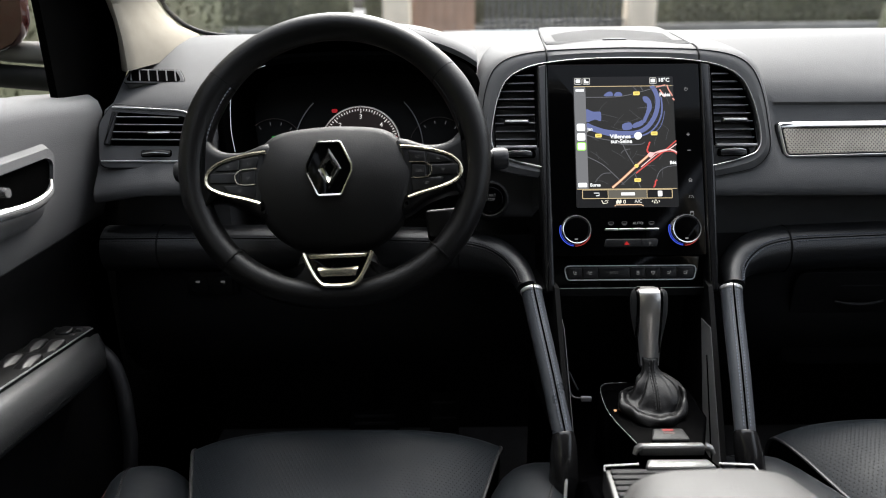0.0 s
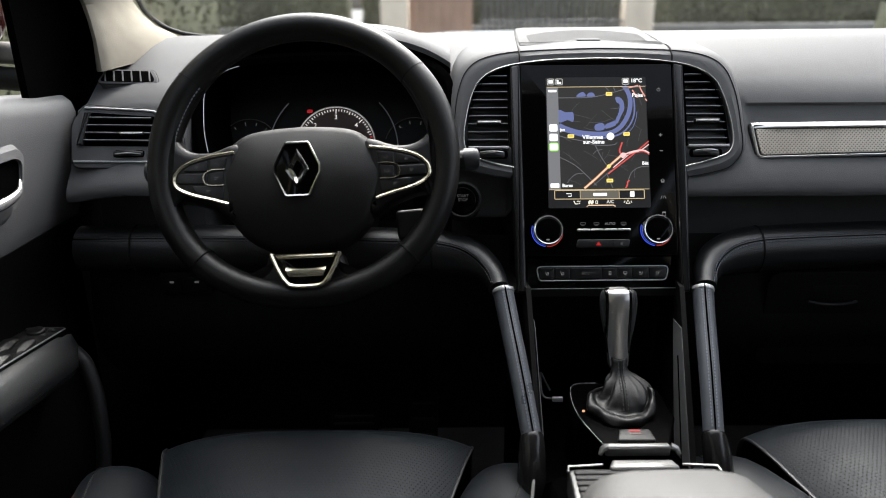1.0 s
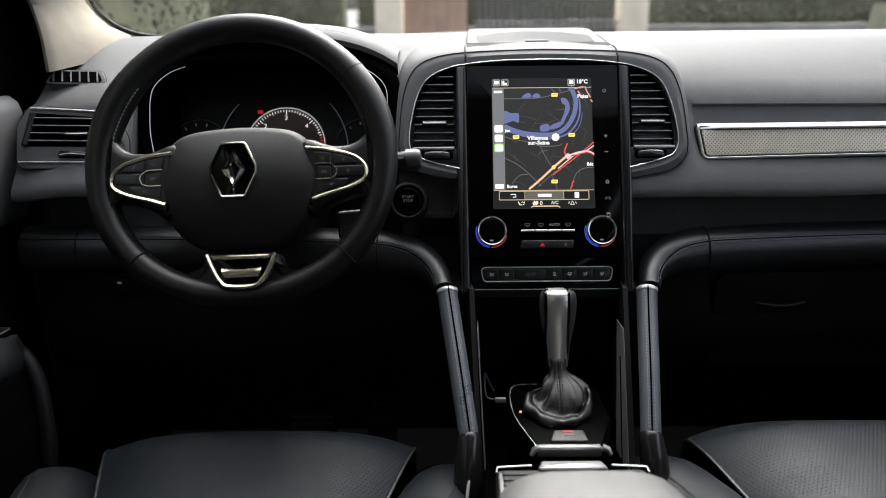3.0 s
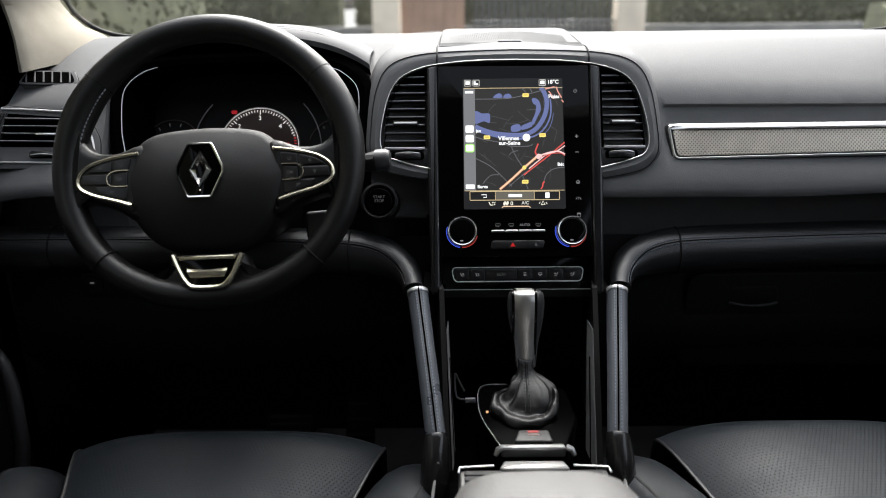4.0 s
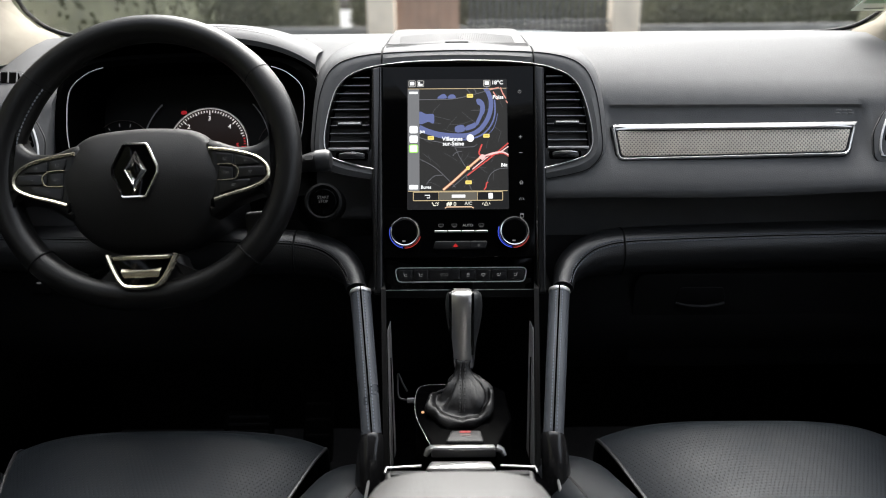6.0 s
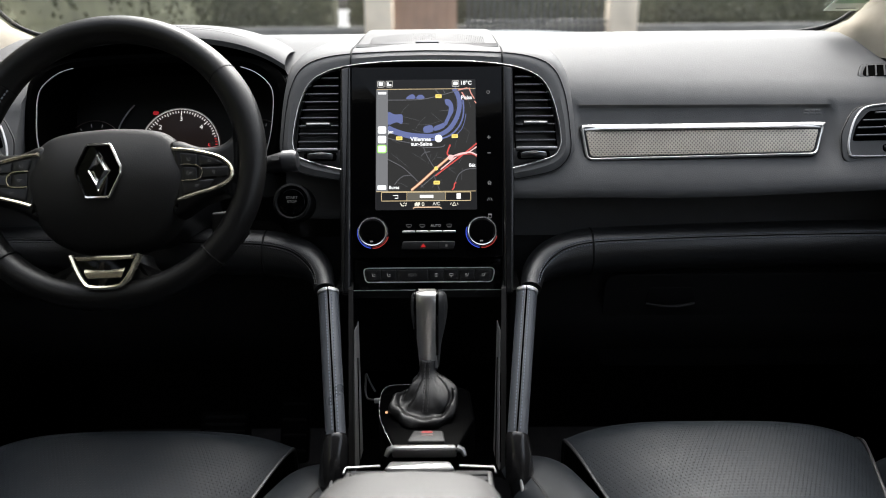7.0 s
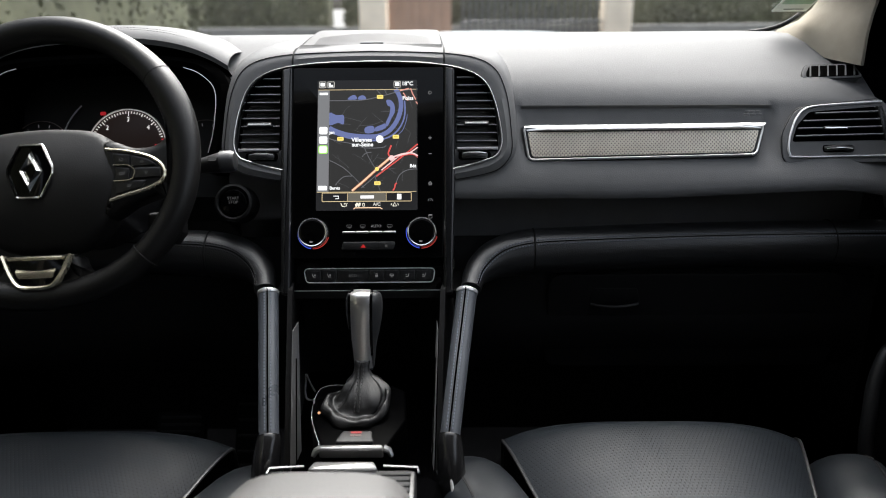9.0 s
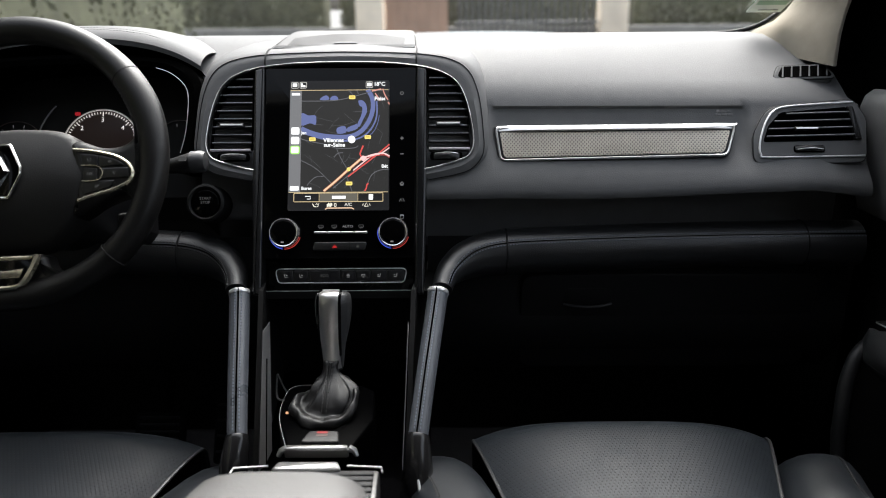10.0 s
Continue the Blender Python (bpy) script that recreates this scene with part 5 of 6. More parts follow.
part("lower_panel", slab(rounded([(-0.0400, -0.0975), (0.0400, -0.0975), (0.0200, -0.1340), (-0.0200, -0.1340)], 0.006), -0.02, -0.0030, 0.002, LS), PIANO, wheel, "gloss black insert")
ushape = spline([(-0.0400, -0.0975), (-0.0325, -0.1140), (-0.0240, -0.1275), (-0.0140, -0.1335), (0.0140, -0.1335), (0.0240, -0.1275), (0.0325, -0.1140), (0.0400, -0.0975)], 4)
part("lower_trim", rail([Vector((p[0], p[1])) for p in ushape], [(-0.0024, -0.008), (0.0024, -0.008), (0.0022, -0.0010), (0.0, 0.0012), (-0.0020, -0.0006)], LS, False), BRASSY, wheel, "warm polished metal surround")
part("lower_bar", slab(rounded([(-0.0345, -0.0990), (0.0345, -0.0990), (0.0320, -0.1035), (-0.0320, -0.1035)], 0.001), -0.006, 0.0, 0.002, LS), BRASSY, wheel)
part("lower_plate", loft([[(x, -0.1130 - 0.0015 * math.cos(x * 90), -0.0035), (x * 0.97, -0.1165, -0.0005), (x * 0.90, -0.1205, -0.0010), (x * 0.82, -0.1240, -0.0035)] for x in [-0.0235 + 0.0047 * i for i in range(11)]], True, True, LS), BRASSY, wheel, "curved metal plate")
col = thing("steering_column", "black plastic steering column shroud behind the wheel", "steering column", (-0.3606, 0.86, 1.05))
part("shroud", loft([[WM @ Vector((w * math.cos(a), -0.02 + h * math.sin(a), z)) for a in [2 * math.pi * j / 20 for j in range(20)]] for z, w, h in ((-0.04, 0.055, 0.050), (-0.10, 0.062, 0.055), (-0.20, 0.070, 0.060))], True, True), SATINBLACK, col)


remote = part("audio_remote", slab(rounded([(0.100, -0.046), (0.139, -0.044), (0.140, -0.070), (0.130, -0.083), (0.102, -0.080)], 0.005), -0.085, -0.058, 0.004, WM), SATINBLACK, col, "black audio remote pod")
part("remote_edge", tube([WM @ Vector(p) for p in ((0.1405, -0.047, -0.060), (0.1415, -0.058, -0.059), (0.1405, -0.068, -0.060))], 0.0012, 6), SATIN, remote)
for k in range(2):
    part("marking", slab(box2(0.010 - 0.004 * k, 0.0020, 0.0004, 2, cx=0.128, cy=-0.066 - 0.005 * k), -0.058, -0.0576, 0, WM), DIMICON, remote)


def stalk(s):
    pts = [(s * 0.05, 0.0, -0.075), (s * 0.10, 0.006, -0.078), (s * 0.15, 0.012, -0.076), (s * 0.180, 0.015, -0.073), (s * 0.192, 0.016, -0.072)]
    p = [tuple(q) for q in spline(pts, 4)]
    rr = [0.007 + 0.006 * smooth01(0.35, 0.85, i / (len(p) - 1)) for i in range(len(p))]
    st = part("stalk", tube(p, rr, 14, M=WM, flat=0.9), SATINBLACK, col, "black control stalk")
    end = [(s * 0.186, 0.016, -0.072), (s * 0.199, 0.0165, -0.0715), (s * 0.2030, 0.0165, -0.0715), (s * 0.2045, 0.0165, -0.0715)]
    part("tip", tube(end, [0.0138, 0.0136, 0.0115, 0.007], 18, M=WM), GREYTRIM, st, "grey tip")
    part("marking", slab(box2(0.010, 0.005, 0.002, 2, cx=s * 0.178, cy=0.0175), -0.0605, -0.0592, 0, WM), DIMICON, st)


for s in (-1, 1):
    stalk(s)

# pedals in the driver's footwell
def pedal(x, w, h, label):
    p = thing("pedal", label, "pedal", (x, 1.08, 0.62), group="foot pedals")
    M = face_frame(x, 1.06, 0.62, 30)
    pad_ = part("pad", slab(box2(w, h, 0.008), 0, 0.012, 0.003, M), MATTBLACK, p)
    for k in range(4):
        part("rib", slab(box2(w * 0.8, 0.004, 0.001, 2, cy=-h * 0.33 + h * 0.22 * k), 0.012, 0.0145, 0.001, M), SATINBLACK, pad_)
    part("arm", tube([M @ Vector((0, h * 0.3, 0)), M @ Vector((0, h * 0.6, -0.03)), Vector((x, 1.22, 0.86))], 0.008, 8), MATTBLACK, p)


pedal(-0.36, 0.085, 0.055, "wide black brake pedal under the dashboard")
pedal(-0.24, 0.05, 0.12, "tall black accelerator pedal under the dashboard")
DIMMER = face_frame(-0.555, 0.899, 0.955, -4)
dimmer = thing("switch_panel", "small black switch panel below the dashboard's leather roll", "switch panel", DIMMER.translation)
part("plate", slab(box2(0.070, 0.034, 0.005), -0.002, 0.003, 0.002, DIMMER), MATTBLACK, dimmer)
for k in range(2):
    key = part("switch", slab(box2(0.026, 0.022, 0.003, cx=-0.017 + 0.034 * k), 0.003, 0.006, 0.001, DIMMER), MATTBLACK, dimmer)
    part("icon", slab(box2(0.006, 0.003, 0.001, 2, cx=-0.017 + 0.034 * k, cy=0.004), 0.006, 0.0063, 0, DIMMER), DIMICON, key)

# ---- centre console ----
console = thing("centre_console", "gloss black centre console between the seats", "console", (0, 0.7, 0.46))
body = [[(-w, y, 0.46), (-w, y, z - 0.03), (-w + 0.006, y, z - 0.006), (-w + 0.016, y, z), (w - 0.016, y, z), (w - 0.006, y, z - 0.006), (w, y, z - 0.03), (w, y, 0.46)]
        for y, w, z in ((0.30, 0.088, 0.845), (0.55, 0.090, 0.848), (0.625, 0.095, 0.840), (0.665, 0.098, 0.806), (0.72, 0.100, 0.790), (0.80, 0.108, 0.790), (0.93, 0.112, 0.800))]
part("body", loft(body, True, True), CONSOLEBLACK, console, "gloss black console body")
part("cubby_back", slab(box2(0.24, 0.22, 0.01), -0.02, 0.0, 0, face_frame(0, 0.955, 0.90, 10)), MATTBLACK, console)
part("cubby_roof", slab(box2(0.24, 0.13, 0.01), -0.01, 0.0, 0, pose(0, 0.905, 0.965, 0)), MATTBLACK, console)
for s in (-1, 1):
    side_wall = [(s * 0.093, 0.82, 0.975), (s * 0.0885, 0.735, 0.850), (s * 0.0860, 0.695, 0.79), (s * 0.105, 0.93, 0.79), (s * 0.105, 0.93, 0.975)]
    bm = bmesh.new()
    a = [bm.verts.new(p) for p in side_wall]
    b = [bm.verts.new((p[0] + s * 0.006, p[1], p[2])) for p in side_wall]
    bm.faces.new(a)
    bm.faces.new(b)
    for i in range(5):
        bm.faces.new((a[i], a[(i + 1) % 5], b[(i + 1) % 5], b[i]))
    part("inner_cheek", bm, MATTBLACK, console, "dark inner wall of the console")
    strip = [[(s * (0.0915 - 0.0040 * k - 0.06 * dy) - s * 0.001, 0.806 - 0.066 * k + dy, 0.9575 - 0.098 * k) for dy in (0.0, 0.012 + 0.008 * k, 0.024 + 0.016 * k)] for k in (0.25, 0.45, 0.6, 0.8, 1.0, 1.25, 1.5, 1.7)]
    strip = [r + [(q[0] + s * 0.0008, q[1], q[2]) for q in reversed(r)] for r in strip]
    cheek = part("cheek_edge", loft(strip, True, True), CHEEKGREY, console, "pale grey edge of the inner wall")
    part("seam", tube([Vector(r[1]) - Vector((s * 0.0003, 0, 0)) for r in strip[2:]], 0.0009, 6), SHADEBLACK, cheek)


def grab_bar(s):
    """Leather-wrapped bar from the dashboard down to the console, with a silver ring at its top."""
    g = thing("grab_bar", "stitched black leather grab bar with a silver ring", "grab bar", (s * 0.1, 0.69, 0.845), group="console grab bars")
    pts = [(s * 0.1270, 0.8330, 0.9680), (s * 0.1215, 0.800, 0.9400), (s * 0.1120, 0.7420, 0.8930), (s * 0.1035, 0.690, 0.846)]
    p = spline(pts, 6)
    k = len(p)
    wide = [0.0134 - 0.0018 * i / (k - 1) for i in range(k)]
    part("sleeve", tube(p, wide, 18, flat=0.95), BARLEATHER, g, "black leather sleeve")
    for off in (-1, 1):
        line = []
        for i in range(k - 1):
            t = (p[i + 1] - p[i]).normalized()
            side = t.cross(Vector((0, 0, 1))).normalized()
            up = side.cross(t)
            up = up if up.y < 0 else -up
            a = off * 0.30
            line.append(p[i] + (side * math.sin(a) + up * math.cos(a)) * (wide[i] + 0.0002))
        part("stitching", stitches(line, 0.0024, 0.0018, 0.0007), BARTHREAD, g, kind="stuff")
    line = []
    for i in range(k):
        t = (p[min(i + 1, k - 1)] - p[max(i - 1, 0)]).normalized()
        side = t.cross(Vector((0, 0, 1))).normalized()
        up = side.cross(t)
        up = up if up.y < 0 else -up
        line.append(p[i] + up * (wide[i] - 0.0003))
    part("seam", tube(line, 0.0011, 6), SHADEBLACK, g, "dark central seam")
    t = (p[1] - p[0]).normalized()
    part("ring", tube([p[0] + t * d for d in (0.0000, 0.0002, 0.0009, 0.0050, 0.0057, 0.0058)], [0.0124, 0.0136, 0.0142, 0.0142, 0.0136, 0.0124], 28, flat=0.96), LINE, g, "bright silver ring")
    foot = spline([(s * 0.1038, 0.6925, 0.8485), (s * 0.1034, 0.6890, 0.8450), (s * 0.1036, 0.6820, 0.8365), (s * 0.1046, 0.6720, 0.8215), (s * 0.1060, 0.6600, 0.7950), (s * 0.1080, 0.6480, 0.7500)], 4)
    girth = [0.0112 + 0.0062 * (i / (len(foot) - 1)) ** 0.6 if i else 0.0098 for i in range(len(foot))]
    part("foot", tube(foot, girth, 24), FOOTGLOSS, g, "gloss black foot")

    edge = spline([(s * 0.0920, 0.688, 0.846), (s * 0.0975, 0.677, 0.838), (s * 0.1040, 0.655, 0.818), (s * 0.1095, 0.622, 0.784), (s * 0.1120, 0.57, 0.72)], 5)
    part("foot_trim", tube(edge, 0.0018, 8), SATIN, g, "silver edge line")


for s in (-1, 1):
    grab_bar(s)

# gear selector
GS = pose(0.001, 0.690, 0.8705, 4)
gear = thing("gear_selector", "automatic gear lever with a silver knob and leather gaiter", "gear lever", (0.004, 0.70, 0.86))
hexa = rounded([(-0.034, -0.058), (0.034, -0.058), (0.054, -0.005), (0.050, 0.050), (0.034, 0.062), (-0.046, 0.062), (-0.056, 0.045), (-0.054, -0.005)], 0.006)
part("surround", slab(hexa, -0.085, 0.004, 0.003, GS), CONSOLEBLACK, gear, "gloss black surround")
part("surround_line", rail([Vector(p) for p in spline([(-0.020, 0.0615), (-0.045, 0.0600), (-0.0545, 0.045), (-0.0535, 0.0), (-0.036, -0.052)], 4)], round_profile(0.0009, 0.0014, 6, 0.004), GS, False), CHROME, gear)
part("front_bracket", slab(rounded([(-0.036, -0.0635), (0.033, -0.0635), (0.031, -0.0555), (-0.034, -0.0555)], 0.003), -0.002, 0.0095, 0.003, GS), BRACKET, gear, "satin silver bracket")
for s in (-1, 1):
    part("bracket_arm", tube([GS @ Vector(p) for p in ((s * 0.033, -0.0592, 0.0065), (s * 0.0385, -0.0610, 0.005), (s * 0.0415, -0.0640, 0.000))], [0.0040, 0.0034, 0.0022], 8), BRACKET, gear)
part("lock_button", slab(rounded([(-0.021, -0.0505), (0.021, -0.0505), (0.018, -0.0310), (-0.014, -0.0310)], 0.003), 0.003, 0.008, 0.002, GS), LOCKGREY, gear, "grey button with a red light")
part("red_light", slab(box2(0.012, 0.003, 0.001, 2, cx=0.001, cy=-0.0345), 0.008, 0.0084, 0, GS), glow("park_red", (0.7, 0.07, 0.07), 0.35), gear)
part("button_mark", slab(box2(0.012, 0.0025, 0.0006, 2, cx=0.001, cy=-0.0395), 0.008, 0.0084, 0, GS), glow("park_pale", (0.7, 0.45, 0.4), 0.15), gear)
part("selector_light", slab(box2(0.003, 0.003, 0.001, 3, cx=-0.046, cy=0.006), 0.004, 0.0052, 0, GS), glow("selector_warm", (0.95, 0.5, 0.25), 0.35), gear, "warm lit position mark")
# height, radius and set-back of the leather, from the rolled skirt over the valley behind it up the cone to the neck
DRAPE = [(-0.004, 0.0360, 0.006), (0.0005, 0.0405, 0.006), (0.0050, 0.0428, 0.006), (0.0095, 0.0420, 0.007), (0.0120, 0.0388, 0.008), (0.0112, 0.0350, 0.010), (0.0105, 0.0325, 0.012),
         (0.0130, 0.0302, 0.014), (0.0180, 0.0275, 0.017), (0.0240, 0.0240, 0.022), (0.0290, 0.0190, 0.028), (0.0325, 0.0132, 0.033), (0.0365, 0.0106, 0.038), (0.0415, 0.0098, 0.043), (0.0445, 0.0102, 0.046), (0.0465, 0.0098, 0.048)]
# angle, width and depth of the folds in the drape
CREASES = ((-0.30, 0.16, 0.20), (0.9, 0.30, 0.2), (-2.50, 0.20, 0.22), (2.9, 0.2, 0.2))
rings = []
levels = spline(DRAPE, 5)
for i, (h, r0, back) in enumerate(levels):
    t = i / (len(levels) - 1)
    roll = max(0.0, 1 - t / 0.42)
    lift = min(1.0, max(0.0, 1 - (t - 0.30) / 0.25))
    u = min(1.0, max(0.0, (t - 0.40) / 0.42))
    swell = math.sin(math.pi * u)
    ring = []
    for j in range(132):
        a = 2 * math.pi * j / 132
        c_, s_ = math.cos(a), math.sin(a)
        fold = 1 + 0.40 * swell * max(0.0, math.cos(a - 0.1)) ** 1.3 - 0.06 * swell * max(0.0, -c_)
        fold += 0.16 * swell * noise.noise((1.8 * c_, 1.8 * s_ + 4, 3.0 * t)) + 0.07 * swell * noise.noise((4 * c_, 4 * s_ + 9, 9.0 * t))
        fold += 0.09 * min(1.0, 3 * roll) * noise.noise((2.6 * c_, 2.6 * s_ + 1, 5.0 * t))
        for a0, w, d in CREASES:
            k = (a - a0 - 0.6 * (u - 0.4) + math.pi) % (2 * math.pi) - math.pi
            fold -= swell * d * math.exp(-(k / w) ** 2)
            fold += swell * 0.35 * d * math.exp(-((abs(k) - 2.2 * w) / w) ** 2)
        rise = lift * (0.013 * max(0.0, math.cos(a - 0.55)) ** 1.3 + 0.006 * max(0.0, math.cos(a - 3.0)) ** 2 + 0.003 * noise.noise((2.2 * c_, 2.2 * s_, 6.0)))
        ring.append((0.90 * r0 * fold * c_ - 0.004 + 0.005 * t, r0 * 0.80 * fold * s_ + back + 0.004, h + rise))
    rings.append(ring)
gaiter = part("gaiter", loft(rings, True, True, GS), GAITER, gear, "folded black leather gaiter")
spine = [GS @ (Vector(r[99]) + Vector((0, -0.0009, 0.0003))) for r in rings[36:]]
for dx in (-0.0026, 0.0026):
    part("stitching", stitches([p + Vector((dx, -0.0002, 0)) for p in spine], 0.0030, 0.0016, 0.0007), DARKTHREAD, gaiter, kind="stuff")
part("seam", tube(spine, 0.0008, 6), MATTBLACK, gaiter)
KB, KT = Vector((0.0030, 0.7440, 0.9075)), Vector((0.0035, 0.7700, 0.9945))
ax = (KT - KB).normalized()
front = Vector((0, -ax.z, ax.y))


def knob_ring(t, w, d, lean=0.0, n=28):
    c = KB + (KT - KB) * t + front * lean
    return [c + Vector((1, 0, 0)) * (w * math.cos(2 * math.pi * j / n)) + front * (d * math.sin(2 * math.pi * j / n)) for j in range(n)]


sizes = [(0.0, 0.0116, 0.0118), (0.06, 0.0122, 0.0122), (0.3, 0.0145, 0.0138), (0.5, 0.0185, 0.0160), (0.68, 0.0212, 0.0185), (0.84, 0.0218, 0.0195), (0.94, 0.0204, 0.0178), (0.98, 0.0172, 0.0146), (1.0, 0.0122, 0.0100)]
sm = spline([(t, w, d) for t, w, d in sizes], 4)
knob = part("knob", loft([knob_ring(p[0], p[1], p[2]) for p in sm], True, True), KNOBSIDE, gear, "black leather-sided gear knob")
# silver spine over the front and the top of the knob
strip = []
for p in sm:
    half = min(0.0106 + 0.0008 * p[0], p[1] * 0.93)
    c = KB + (KT - KB) * p[0]
    row = []
    for j in range(11):
        x = max(-p[1] * 0.97, half * (-1 + j / 5) - 0.0032 * min(1.0, p[0] * 3))
        y = p[2] * math.sqrt(max(0.0, 1 - (x / p[1]) ** 2)) + 0.0009
        row.append(c + Vector((x, 0, 0)) + front * y)
    strip.append(row)
strip.append([KT + Vector((0.010 * (-1 + j / 5) - 0.0032, 0, 0)) + ax * 0.0012 - front * 0.004 for j in range(11)])
strip.append([KT + Vector((0.010 * (-1 + j / 5) - 0.0032, 0, 0)) - ax * 0.002 - front * 0.011 for j in range(11)])
part("knob_spine", loft(strip, False), KNOBMETAL, gear, "brushed silver spine")
for s in (-1, 1):
    edge = []
    for p in sm[6:34]:
        half = min(0.0106 + 0.0008 * p[0], p[1] * 0.93)
        xe = max(-p[1] * 0.98, min(p[1] * 0.98, s * (half + 0.0018) - 0.0032))
        edge.append(KB + (KT - KB) * p[0] + Vector((xe, 0, 0)) + front * (p[2] * math.sqrt(1 - (xe / p[1]) ** 2) + 0.0003))
    part("knob_edge", tube(edge, 0.0016, 6), PIANO, knob, "gloss black edge")
part("knob_collar", tube([KB - ax * 0.003, KB + ax * 0.004], [0.0102, 0.0106], 24), SATINBLACK, gear)

# sliding tray lid and armrest
TRY = pose(-0.004, 0.560, 0.866, 2)
tray = thing("tray_lid", "ribbed sliding tray lid with silver edges in the console", "lid", (0, 0.56, 0.85))
part("frame", slab(rounded([(-0.078, -0.10), (0.076, -0.10), (0.0730, 0.036), (-0.0755, 0.036)], 0.004), -0.02, 0.004, 0.003, TRY), SATINBLACK, tray)
for i in range(14):
    part("rib", slab(box2(0.138, 0.0070, 0.002, 2, cx=-0.001, cy=-0.078 + 0.0082 * i), 0.003, 0.0070, 0.002, TRY, 2), RIBGREY, tray)
for s in (-1, 1):
    part("edge_trim", tube([TRY @ Vector(p) for p in ((s * 0.0760, 0.030, 0.005), (s * 0.0745, 0.0370, 0.006), (s * 0.040, 0.0385, 0.007))], 0.0012, 8), BRACKET, tray)
part("pull", slab(rounded([(-0.036, 0.0290), (0.036, 0.0290), (0.0300, 0.0425), (-0.0300, 0.0425)], 0.003), 0.0, 0.0105, 0.003, TRY), BRACKET, tray, "silver pull")
arm = thing("armrest", "pale grey leather lid of the centre armrest", "armrest", (0, 0.35, 0.85))
rings = []
for i in range(17):
    t = i / 16
    y = 0.530 - 0.42 * t
    w = 0.088 * min(1.0, math.sqrt(max(0.0, 1 - (1 - min(1, t / 0.16)) ** 2)) * 0.55 + 0.45)
    h = 0.052 * min(1.0, math.sqrt(max(0.0, 1 - (1 - min(1, t / 0.10)) ** 2)) * 0.9 + 0.1)
    ring = []
    for j in range(24):
        a = 2 * math.pi * j / 24
        c_, s_ = math.cos(a), math.sin(a)
        ring.append((-0.008 + w * math.copysign(abs(c_) ** 0.6, c_), y, 0.889 + (h if s_ > 0 else 0.03) * math.copysign(abs(s_) ** 0.6, s_)))
    rings.append(ring)
part("lid", loft(rings, True, True), GREYLEATHER, arm)
part("base", slab(box2(0.17, 0.30, 0.01, cx=0, cy=0.30), 0.46, 0.86, 0.0), SATINBLACK, arm)
cable = spline([(-0.068, 0.792, 0.846), (-0.074, 0.795, 0.857), (-0.0795, 0.800, 0.867), (-0.0800, 0.795, 0.858), (-0.0795, 0.786, 0.848), (-0.0760, 0.780, 0.843), (-0.066, 0.776, 0.843)], 5)
solid("charging_cable", tube(cable, 0.0013, 8), GREYTRIM, "thin grey cable loop in the console cubby", "cable")
bm = bmesh.new()
slab(box2(0.013, 0.006, 0.001), 0, 0.004, 0.001, face_frame(-0.0610, 0.776, 0.843, 10), 2, bm)
solid("cable_plug", bm, LINEGREY, "small pale grey cable plug", "plug")
bm = bmesh.new()
slab(box2(0.012, 0.0022, 0.0005), 0, 0.001, 0, face_frame(-0.030, 0.94, 0.920, 10), 1, bm)
solid("socket_light", bm, glow("socket_white", (0.9, 0.8, 0.75), 0.8), "small lit mark on the cubby's socket", "light")


